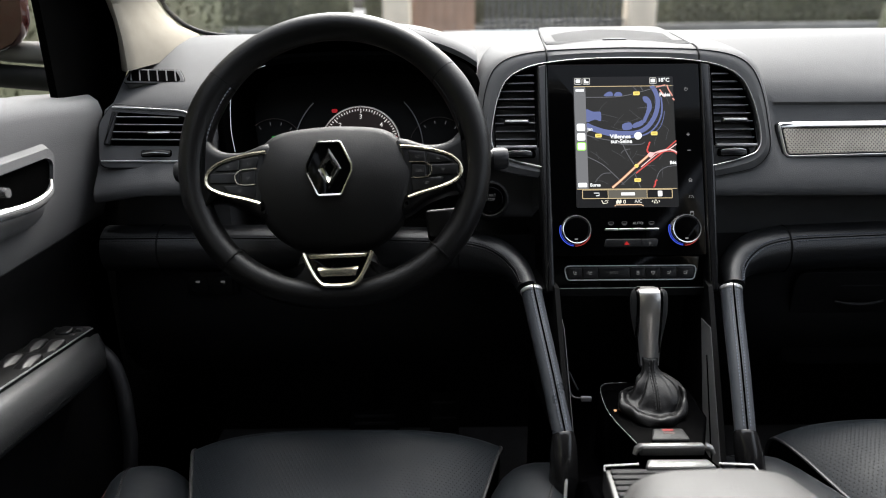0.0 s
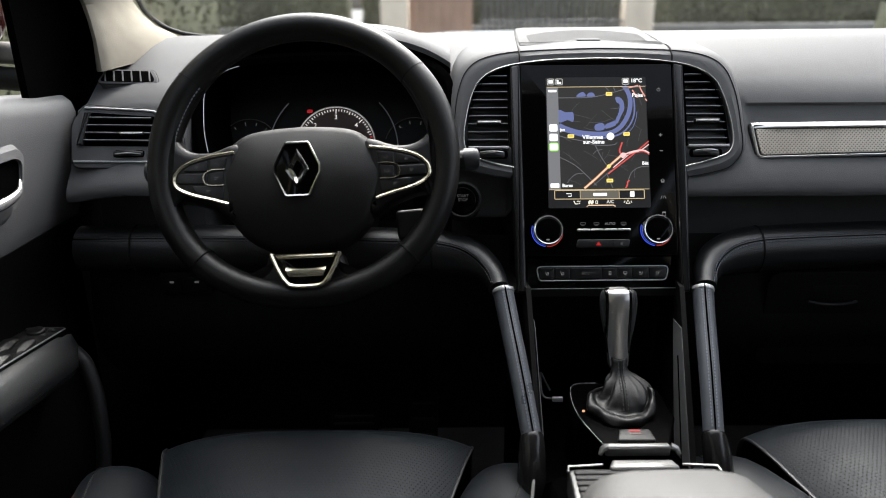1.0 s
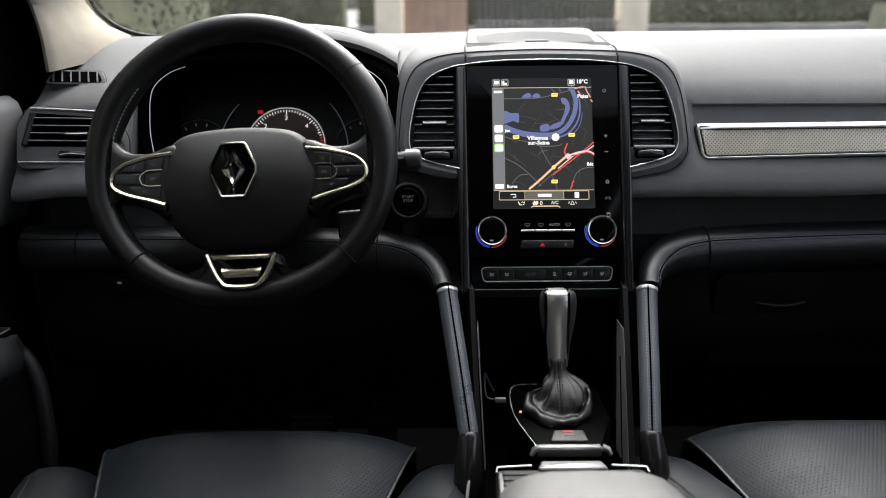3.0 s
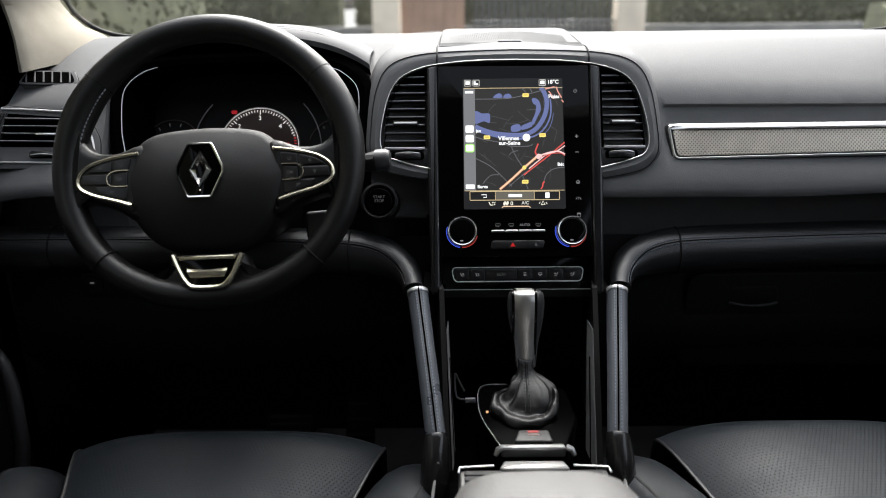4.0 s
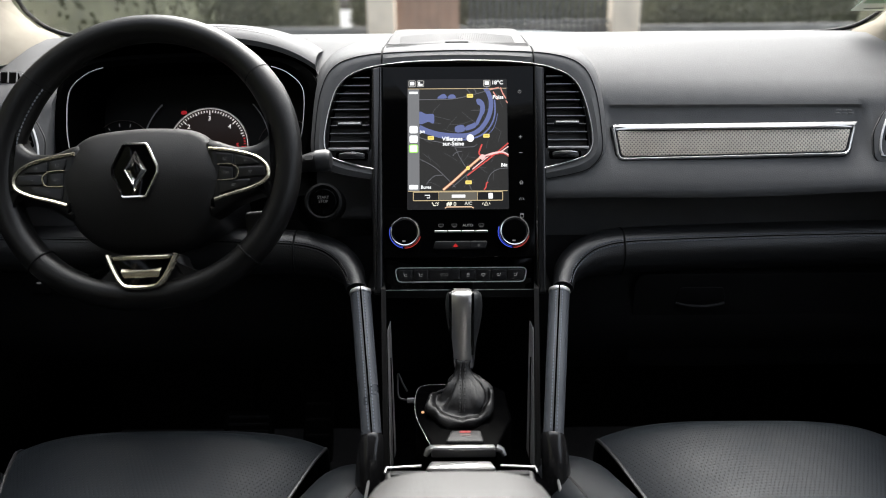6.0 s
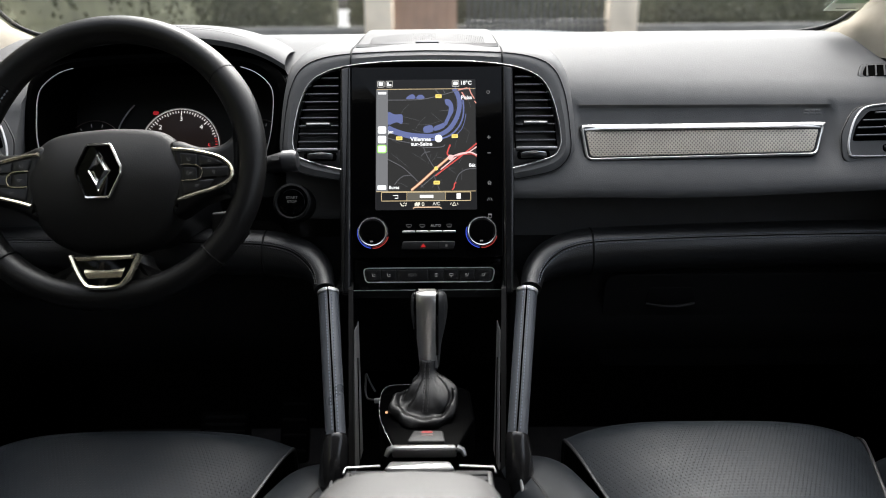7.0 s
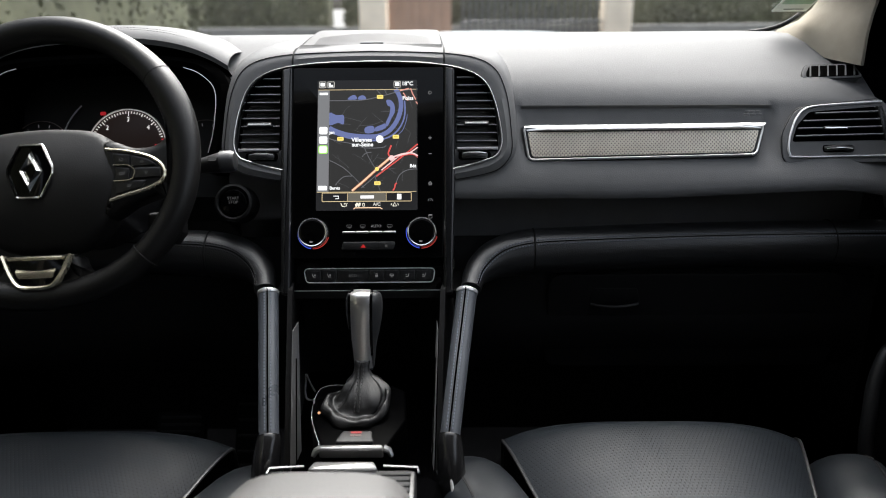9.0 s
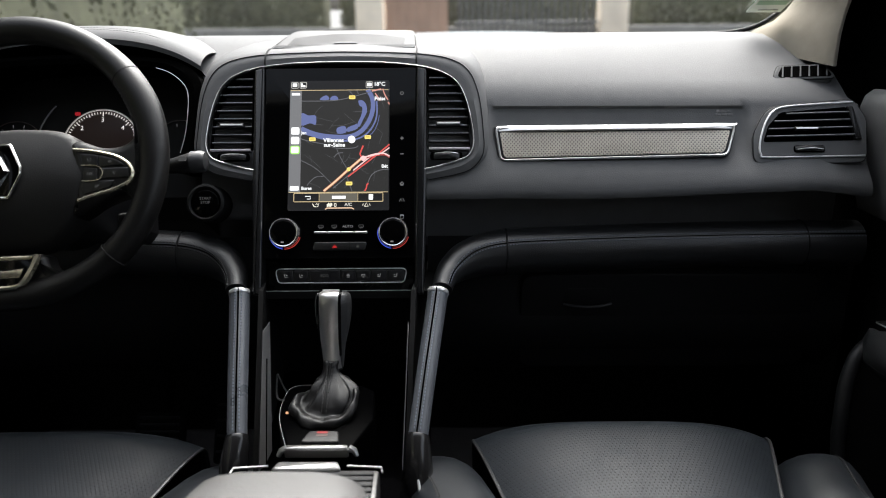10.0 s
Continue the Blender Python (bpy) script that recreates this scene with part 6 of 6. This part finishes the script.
# ---- front seats ----
def seat(cx, lift, label, tall, span=1.0):
    s = thing("car_seat", label, "seat", (cx, 0.55, 0.46), group="front seats")

    def top(u, y):
        """Height of the cushion: crowned across, rolled over at its front."""
        f = smooth01(0.0, 1.0, (0.772 - y) / 0.05)
        return 0.785 + lift + 0.037 * (1 - abs(u) ** 2.9) * (0.35 + 0.65 * f) + 0.010 * f - 0.10 * max(0.0, 0.70 - y)
    def half(y):
        """Half the width of the centre panel, which narrows towards the backrest."""
        return span * (0.189 - 0.30 * min(0.12, max(0.0, 0.742 - y)))
    rings = []
    for i in range(41):
        u = -1 + 2 * i / 40
        yf = 0.770 + 0.012 * (1 - u * u)
        row = [(cx + 0.187 * span * u, yf - 0.020, 0.66), (cx + 0.189 * span * u, yf - 0.004, 0.72 + lift)]
        for k in range(8):
            a = math.pi / 2 * k / 7
            row.append((cx + half(yf) * u, yf - 0.03 + 0.03 * math.cos(a), top(u, yf - 0.03) - 0.03 + 0.03 * math.sin(a)))
        for k in range(1, 28):
            y = yf - 0.03 - 0.014 * k
            row.append((cx + half(y) * u, y, top(u, y)))
        rings.append(row)
    part("cushion", loft(rings, False), PERF, s, "perforated black leather centre panel")
    for e in (-1, 1):
        line = [(cx + e * 0.188 * span, 0.768, 0.72 + lift), (cx + e * 0.189 * span, 0.766, 0.755 + lift)]
        for k in range(26):
            y = 0.757 - 0.016 * k
            line.append((cx + e * (half(y) + 0.001), y, top(1, min(y, 0.737)) + (0.001 if k else -0.009)))
        part("piping", tube(spline(line, 2), 0.0021, 8), PIPING, s, "dark leather piping")
        rings = []
        for k in range(26):
            y = 0.752 - 0.017 * k
            grow = math.sqrt(max(0.0, 1 - (1 - min(1, (k + 0.25) / 4.5)) ** 2))
            rise = 0.034 * smooth01(0, 16, k)
            mid, wide = half(y) + 0.055, 0.057 * (0.6 + 0.4 * grow)
            rings.append([(cx + e * (mid + wide * math.copysign(abs(math.cos(a)) ** 0.85, math.cos(a))), y,
                           0.722 + lift + rise + (0.078 if math.sin(a) > 0 else 0.12) * grow * math.copysign(abs(math.sin(a)) ** 0.75, math.sin(a))) for a in [2 * math.pi * j / 26 for j in range(26)]])
        bol = part("side_bolster", loft(rings, True, True), SEATLEATHER, s, "rounded black leather side bolster")
        mid = [Vector(r[5]) + Vector((0, 0, 0.0006)) for r in rings]
        part("stitching", stitches(mid, 0.003, 0.0018, 0.0007), DARKTHREAD, bol, kind="stuff")
        part("seam", tube([p - Vector((e * 0.002, 0, 0.0006)) for p in mid], 0.0009, 6), MATTBLACK, bol)
        out = [Vector(r[2]) + Vector((e * 0.0004, 0, 0.0004)) for r in rings]
        part("edge_piping", tube(out, 0.0012, 6), REDTHREAD, bol, "brown contrast piping")
    part("base", slab(box2(0.44, 0.36, 0.03, cx=cx, cy=0.50), 0.46, 0.70, 0.01), MATTBLACK, s)
    # unseen backrest; tall lifts it off the cushion to block light from behind
    back = Matrix.Translation((cx, -0.16, 0.74 + tall)) @ Matrix.Rotation(radians(96), 4, 'X')
    part("backrest", slab(rounded([(-0.25, 0.0), (0.25, 0.0), (0.24, 0.46), (0.17, 0.56), (-0.17, 0.56), (-0.24, 0.46)], 0.05), 0.0, 0.12, 0.035, back, 5, dome=-0.01), SEATLEATHER, s, "unseen black leather backrest, its height set to shape the light")
    part("headrest", slab(box2(0.25, 0.17, 0.05, cx=0, cy=0.69), 0.01, 0.10, 0.03, back, 4), SEATLEATHER, s)


# driver's backrest is raised to shade that side, the passenger's lowered
seat(-0.3590, 0.0, "black perforated leather driver's seat cushion", 0.24)
seat(0.3510, 0.010, "black perforated leather passenger seat cushion", -0.10, 0.955)


# ---- front doors ----
def door(side, n):
    d = thing(f"door_{n}", "closed front door with a padded armrest and chrome handle", "car door", (side * 0.72, 0.5, 0.46), kind="structure")
    rings = []
    for i in range(30):
        y = 0.948 - 0.054 * i
        b = 0.0 if y > 0.9 else 0.0
        sill = 1.2035 + 0.10 * min(0.16, max(0, 0.92 - y))
        sec = [(0.790, 0.46), (0.735, 0.47), (0.735, 0.62), (0.742, 0.80), (0.742, 0.93), (0.730, 1.00), (0.712, 1.040), (0.705, 1.060), (0.700, 1.11), (0.694, 1.16), (0.690, sill - 0.022), (0.694, sill - 0.008), (0.704, sill), (0.735, sill + 0.002), (0.790, sill)]
        rings.append([(side * x, y, z) for x, z in sec])
    part("door_panel", loft(rings, True, True), DOORGREY, d, "grey grained plastic door panel")
    low = []
    for i in range(30):
        y = 0.946 - 0.0538 * i
        low.append([(side * x, y, z) for x, z in ((0.730, 0.475), (0.730, 0.62), (0.7375, 0.80), (0.739, 0.93), (0.727, 1.00), (0.7095, 1.0385), (0.7085, 1.0420), (0.718, 1.040), (0.735, 1.00), (0.745, 0.93), (0.745, 0.80), (0.745, 0.475))])
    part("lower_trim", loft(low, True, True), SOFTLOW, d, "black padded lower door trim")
    # armrest with switches
    rings = []
    for i in range(18):
        t = i / 17
        y = 0.842 - 0.62 * t
        g = math.sqrt(max(0.0, 1 - (1 - min(1, t / 0.09)) ** 2))
        z = 0.905 + 0.030 * min(1, t * 2.5)
        inn = 0.667 + 0.02 * (1 - g)
        rings.append([(side * x, y, zz) for x, zz in ((0.745, z + 0.012), (0.700, z + 0.012), (inn + 0.018, z + 0.010 * g), (inn + 0.006, z + 0.002), (inn, z - 0.014), (inn + 0.002, z - 0.032), (inn + 0.012, z - 0.045), (0.72, z - 0.075), (0.745, z - 0.08))])
    ar = part("armrest", loft(rings, True, True), DOORLEATHER, d, "padded black leather armrest")
    line = [(r[5][0] - side * 0.0008, r[5][1], r[5][2]) for r in rings[1:]]
    part("stitching", stitches(line, 0.003, 0.002, 0.0005), SATINBLACK, ar, kind="stuff")
    sw = []
    for i in range(10):
        t = i / 9
        y = 0.825 - 0.24 * t
        z = 0.9195 + 0.030 * min(1, (0.842 - y) / 0.62 * 2.5)
        sw.append([(side * x, y, zz) for x, zz in ((0.739, z - 0.008), (0.739, z + 0.001), (0.735, z + 0.003), (0.694, z + 0.0025), (0.690, z + 0.001), (0.690, z - 0.008))])
    plate = part("switch_panel", loft(sw, True, True), MATTBLACK, d, "black switch panel")
    if side < 0:
        for y, x in ((0.750, -0.724), (0.748, -0.702), (0.700, -0.724), (0.698, -0.702)):
            z = 0.9195 + 0.030 * min(1, (0.842 - y) / 0.62 * 2.5)
            part("window_switch", slab(box2(0.0205, 0.044, 0.007), -0.002, 0.004, 0.003, pose(x, y, z + 0.000, 4), dome=0.0035), SWITCHBLACK, plate, "black window switch")
        part("mirror_knob", slab(circle(0.011, 24), 0, 0.007, 0.003, pose(-0.715, 0.805, 0.924, 4)), SATINBLACK, plate)
        for dx, dy in ((0.016, 0.006), (-0.014, 0.008), (0.014, -0.010)):
            part("mirror_switch", slab(box2(0.008, 0.006, 0.002), 0, 0.005, 0.002, pose(-0.715 + dx, 0.805 + dy, 0.924, 4)), GREYTRIM, plate)
    part("switch_trim", tube([(side * 0.6895, 0.825 - 0.02 * i, 0.9195 + 0.030 * min(1, (0.017 + 0.02 * i) / 0.62 * 2.5) + 0.001) for i in range(13)], 0.0010, 6), LINEGREY, d)
    # handle bowl and lever
    HF = Matrix.Translation((side * 0.6920, 0.757, 1.130)) @ Matrix(((0, 0, -side, 0), (1, 0, 0, 0), (0, 1, 0, 0), (0, 0, 0, 1)))
    bowl = [tuple(p) for p in rounded([(-0.20, -0.026), (0.010, -0.022), (0.034, -0.010), (0.043, 0.016), (0.030, 0.022), (-0.05, 0.022), (-0.20, 0.016)], [0.01, 0.02, 0.02, 0.010, 0.02, 0.04, 0.01])]
    out = [tuple(p) for p in rounded([(-0.21, -0.046), (0.000, -0.046), (0.036, -0.026), (0.054, 0.026), (0.044, 0.036), (-0.05, 0.036), (-0.21, 0.030)], [0.01, 0.02, 0.02, 0.010, 0.02, 0.04, 0.01])]
    part("bowl_surround", loft([[(q[0], q[1], -0.001) for q in out], [((p[0] + q[0] * 2) / 3, (p[1] + q[1] * 2) / 3, 0.006) for p, q in zip(bowl, out)], [(p[0], p[1], 0.007) for p in bowl], [(p[0], p[1], 0.0012) for p in bowl]], True, False, HF), DOORGREY, d, "raised surround")
    # the bowl's shade is a flat black sheet
    part("bowl_shade", slab([(p[0] * 0.99, p[1] * 0.99) for p in bowl], -0.002, 0.0030, 0.0, HF), SHADEBLACK, d, "flat black sheet painted as the bowl's shade")
    lever = spline([(0.026, -0.004, 0.010), (0.006, -0.012, 0.018), (-0.03, -0.0165, 0.020), (-0.07, -0.0150, 0.016), (-0.11, -0.012, 0.008)], 5)
    part("door_handle", tube(lever, [0.003 + 0.0030 * smooth01(0, 0.5, i / (len(lever) - 1)) for i in range(len(lever))], 10, M=HF, flat=0.7), CHROME, d, "chrome handle")
    part("lock_knob", tube([HF @ Vector(p) for p in ((-0.058, 0.004, 0.002), (-0.058, 0.004, 0.012))], [0.006, 0.005], 12), CHROME, d, "chrome lock knob")
    loop = spline([(side * 0.690, 0.835, 0.885), (side * 0.672, 0.825, 0.872), (side * 0.660, 0.815, 0.840), (side * 0.655, 0.805, 0.800), (side * 0.655, 0.80, 0.76), (side * 0.662, 0.79, 0.70)], 5)
    part("pocket_edge", tube(loop, [0.0095] * len(loop), 10), POCKET, d, "dark plastic loop of the door pocket")
    # window frame
    fr = [[(side * x, y, z) for x, y, z in ((0.735, yb, zb), (0.765, yb, zb), (0.765, yb - 0.05, zb), (0.735, yb - 0.05, zb))] for yb, zb in ((0.88, 1.38), (0.80, 1.46), (0.55, 1.62), (0.45, 1.66), (-0.9, 1.66))]
    part("window_frame", loft(fr, True, True), SHADEBLACK, d, "black window frame")
    tri = bmesh.new()
    pts = [(0.878, 1.200), (0.985, 1.196), (1.06, 1.200), (1.12, 1.26), (1.02, 1.42), (0.872, 1.42)]
    a = [tri.verts.new((side * 0.708, y, z)) for y, z in pts]
    b = [tri.verts.new((side * 0.717, y, z)) for y, z in pts]
    tri.faces.new(a)
    tri.faces.new(b)
    for i in range(len(pts)):
        j = (i + 1) % len(pts)
        tri.faces.new((a[i], a[j], b[j], b[i]))
    part("mirror_corner", tri, SHADEBLACK, d, "black triangle behind the mirror")
    g = bmesh.new()
    g.faces.new([g.verts.new((side * 0.750, y, z)) for y, z in ((0.93, 1.19), (0.93, 1.26), (0.52, 1.62), (-0.3, 1.64), (-0.3, 1.19))])
    gl = part("window_pane", g, GLASS, d)
    gl.visible_shadow = False
    # unseen post, placed forward to narrow the window and cut light from behind
    panel_box(f"trim_post_{n}", min(side * 0.70, side * 0.76), max(side * 0.70, side * 0.76), -0.26, -0.06, 0.46, 1.66, CREAM, label="unseen cream centre pillar trim, set forward to block light", category="pillar")
    panel_box(f"wall_side_{n}", min(side * 0.74, side * 0.80), max(side * 0.74, side * 0.80), -1.04, -0.26, 0.46, 1.70, SOFTLOW, label="dark rear side panel", category="wall")


door(-1, 1)
door(1, 2)

# wing mirror
mir = thing("wing_mirror", "dark wing mirror outside the driver's window", "mirror", (-0.86, 1.0, 1.2))
rings = []
for k in range(10):
    t = k / 9
    r = math.sin(math.pi * (0.08 + 0.5 * t))
    rings.append([(-0.948 + 0.105 * r * math.copysign(abs(math.cos(a)) ** 0.7, math.cos(a)), 1.15 - 0.07 * t, 1.322 + 0.075 * r * math.copysign(abs(math.sin(a)) ** 0.7, math.sin(a))) for a in [2 * math.pi * j / 24 for j in range(24)]])
part("housing", loft(rings, True, True), mat("dark_red_paint", (0.05, 0.012, 0.010), 0.2, coat=1.0), mir, "dark painted housing")
part("foot", tube([(-1.0, 1.13, 1.262), (-0.90, 1.12, 1.250), (-0.77, 1.10, 1.245)], [0.014, 0.016, 0.019], 12), mat("grey_paint", (0.16, 0.155, 0.145), 0.4), mir, "pale grey foot")
part("gasket", tube([(-1.0, 1.12, 1.222), (-0.77, 1.09, 1.205)], 0.018, 10), MATTBLACK, mir, "black gasket")

# sticker on the windscreen
SF = pose(0.612, 1.088, 1.309, 153.4, 0, 2)
stick = thing("windscreen_sticker", "small pale inspection sticker on the windscreen corner", "sticker", SF.translation)
part("paper", slab(box2(0.052, 0.040, 0.003), 0, 0.0008, 0, SF), mat("sticker_paper", (0.62, 0.68, 0.60), 0.6), stick, "pale green paper")
part("print_bar", slab(box2(0.030, 0.0025, 0.0005, cx=0.004, cy=-0.012), 0.0008, 0.0012, 0, SF), mat("sticker_ink", (0.12, 0.16, 0.13), 0.6), stick)
part("print_bar", slab(box2(0.044, 0.012, 0.001, cx=0.0, cy=0.010), 0.0008, 0.0012, 0, SF), mat("sticker_green", (0.30, 0.46, 0.30), 0.6), stick)

# ---- outside ----
ASPHALT = mat("asphalt", (0.075, 0.074, 0.072), 0.9, scale=3, vary=0.3)
STONE = mat("pale_stone", (0.80, 0.68, 0.54), 0.85, scale=4, vary=0.2)
WALLP = mat("grey_render", (0.19, 0.185, 0.17), 0.9, scale=2, vary=0.35)
BRICKP = mat("brown_boards", (0.42, 0.26, 0.18), 0.8, scale=3, vary=0.2)
LEAF = mat("hedge_leaf", (0.118, 0.120, 0.078), 0.8, scale=6, vary=0.4, spec=0.15)
FENCE = mat("dark_fence", (0.10, 0.10, 0.098), 0.6)
bm = bmesh.new()
bmesh.ops.create_grid(bm, x_segments=20, y_segments=20, size=400)
solid("ground", bm, ASPHALT, "grey asphalt ground outside the car", "ground", kind="structure")
YO = 10.0
garden = thing("garden_wall", "low grey rendered wall with pale stone posts", "wall", (0, YO, 0), kind="structure")
part("wall", slab(box2(30, 0.25, 0.01, cx=0, cy=YO + 0.2), 0, 1.05, 0.02), WALLP, garden, "grey rendered wall")
for x in (-0.85, 2.40, -6.5, 8.0):
    post = part("post", slab(box2(0.36, 0.36, 0.02, cx=x, cy=YO), 0, 1.65, 0.03), STONE, garden, "pale stone gate post")
    part("cap", slab(box2(0.46, 0.46, 0.02, cx=x, cy=YO), 1.65, 1.72, 0.03), STONE, post)
gate = thing("gate", "brown boarded gate between stone posts", "gate", (-0.1, YO, 0))
for i in range(6):
    part("board", slab(box2(0.135, 0.04, 0.004, 2, cx=-0.58 + 0.14 * i, cy=YO), 0.05, 1.6, 0.005), BRICKP, gate)
part("rail", slab(box2(0.86, 0.03, 0.004, 2, cx=-0.23, cy=YO - 0.045), 1.5, 1.6, 0.005), BRICKP, gate)
railing = thing("fence", "dark metal railings on a garden wall", "fence", (1.3, YO, 0))
for i in range(22):
    part("bar", tube([(0.35 + 0.085 * i, YO, 0.0), (0.35 + 0.085 * i, YO, 1.6)], 0.018, 8), FENCE, railing)
for z in (1.1, 1.5):
    part("rail", tube([(0.3, YO, z), (2.25, YO, z)], 0.02, 8), FENCE, railing)


def hedge(x0, x1, h, y, name, label, turn=0.0, at=(0, 0, 0)):
    """A clipped hedge of many small leaves over a few stems."""
    rng = random.Random(int(x0 * 10) + 7)
    bm = bmesh.new()
    for i in range(16000):
        x, z, d = rng.uniform(x0, x1), h * rng.random() ** 0.8, rng.random() ** 2 * 0.7
        bulge = 0.25 * noise.noise((x * 1.2, z * 1.2, y))
        p = Vector((x, y - 0.3 + bulge + d, z + 0.15 * noise.noise((x * 2, 3, y))))
        s = rng.uniform(0.035, 0.075)
        q = Euler((rng.uniform(0, 6.3), rng.uniform(0, 6.3), rng.uniform(0, 6.3))).to_matrix()
        v = [bm.verts.new(p + q @ Vector(c) * s) for c in ((-0.5, 0, 0), (0, -0.28, 0.06), (0.5, 0, 0), (0, 0.28, 0.06))]
        bm.faces.new(v)
    hd = thing(name, label, "hedge", ((x0 + x1) / 2, y, 0))
    side_on = Matrix.Translation(at) @ Matrix.Rotation(radians(turn), 4, 'Z')
    bmesh.ops.transform(bm, matrix=side_on, verts=bm.verts)
    part("crown", bm, LEAF, hd, smooth=False, kind="stuff")
    core = bmesh.new()
    n = int((x1 - x0) * 6)
    loft([[(x0 + (x1 - x0) * i / n, y + dy * (1 + 0.3 * noise.noise((i * 0.4, dy * 9, y))), z * (0.9 + 0.12 * noise.noise((i * 0.5, z, dy + y)))) for dy, z in ((0.05, 0), (0.02, h * 0.4), (0.04, h * 0.8), (0.12, h), (0.5, h), (0.6, h * 0.6), (0.6, 0))] for i in range(n + 1)], True, True, bm=core)
    bmesh.ops.transform(core, matrix=side_on, verts=core.verts)
    part("inner_growth", core, LEAF, hd, "dense inner foliage")
    for i in range(int((x1 - x0) * 2) if not turn else 0):
        x = x0 + 0.5 * i + 0.2
        part("trunk", tube([(x, y + 0.2, 0), (x + 0.05, y + 0.15, h * 0.5), (x - 0.04, y + 0.2, h * 0.9)], [0.04, 0.03, 0.012], 7), BRICKP, hd)


hedge(-1.4, 2.75, 1.75, YO + 1.1, "hedge", "green hedge behind the gate and railings")
hedge(-8.0, -1.6, 1.8, YO + 0.8, "hedge", "tall green hedge beyond the road")
hedge(2.9, 9.0, 1.7, YO + 0.8, "hedge", "tall green hedge beyond the road")
# greenery by the driver's window; its closeness and unseen height are added to block light
hedge(-5.0, 7.0, 4.2, 0.0, "hedge", "green hedge beside the driver's door, raised out of view as shade", 90, (-2.3, 0, 0))
# unseen hedge, low and far so that side light comes in
hedge(-5.1, 7.0, 1.4, 0.0, "hedge", "unseen low green hedge beside the passenger's door, kept low for light", 90, (4.4, 0, 0))
# low car shape added across the street for a streak reflected in the windscreen
pc = thing("parked_car", "added silver-blue car shape across the street, for a windscreen streak", "car", (0.2, 7.2, 0))
CARPAINT = mat("silver_blue_paint", (0.07, 0.095, 0.115), 0.55)
prof = spline([(-2.1, 0.45), (-2.05, 0.85), (-1.4, 0.98), (-0.75, 1.12), (-0.2, 1.16), (0.8, 1.16), (1.5, 1.10), (2.0, 0.95), (2.1, 0.5)], 4)
rings = []
for k, yy in enumerate((0.0, 0.12, 0.5, 1.2, 1.6, 1.72)):
    f = 0.93 if k in (0, 5) else 1.0
    rings.append([(0.2 + p[0] * f, 6.5 + yy, 0.3 + (p[1] - 0.3) * f * 0.86) for p in prof] + [(2.2 * f, 6.5 + yy, 0.25), (-1.8 * f, 6.5 + yy, 0.25)])
part("body", loft(rings, True, True), CARPAINT, pc)
for x in (-1.25, 1.55):
    for yy in (6.55, 8.15):
        part("wheel", tube([(x, yy - 0.1, 0.32), (x, yy + 0.1, 0.32)], 0.32, 24), MATTBLACK, pc)
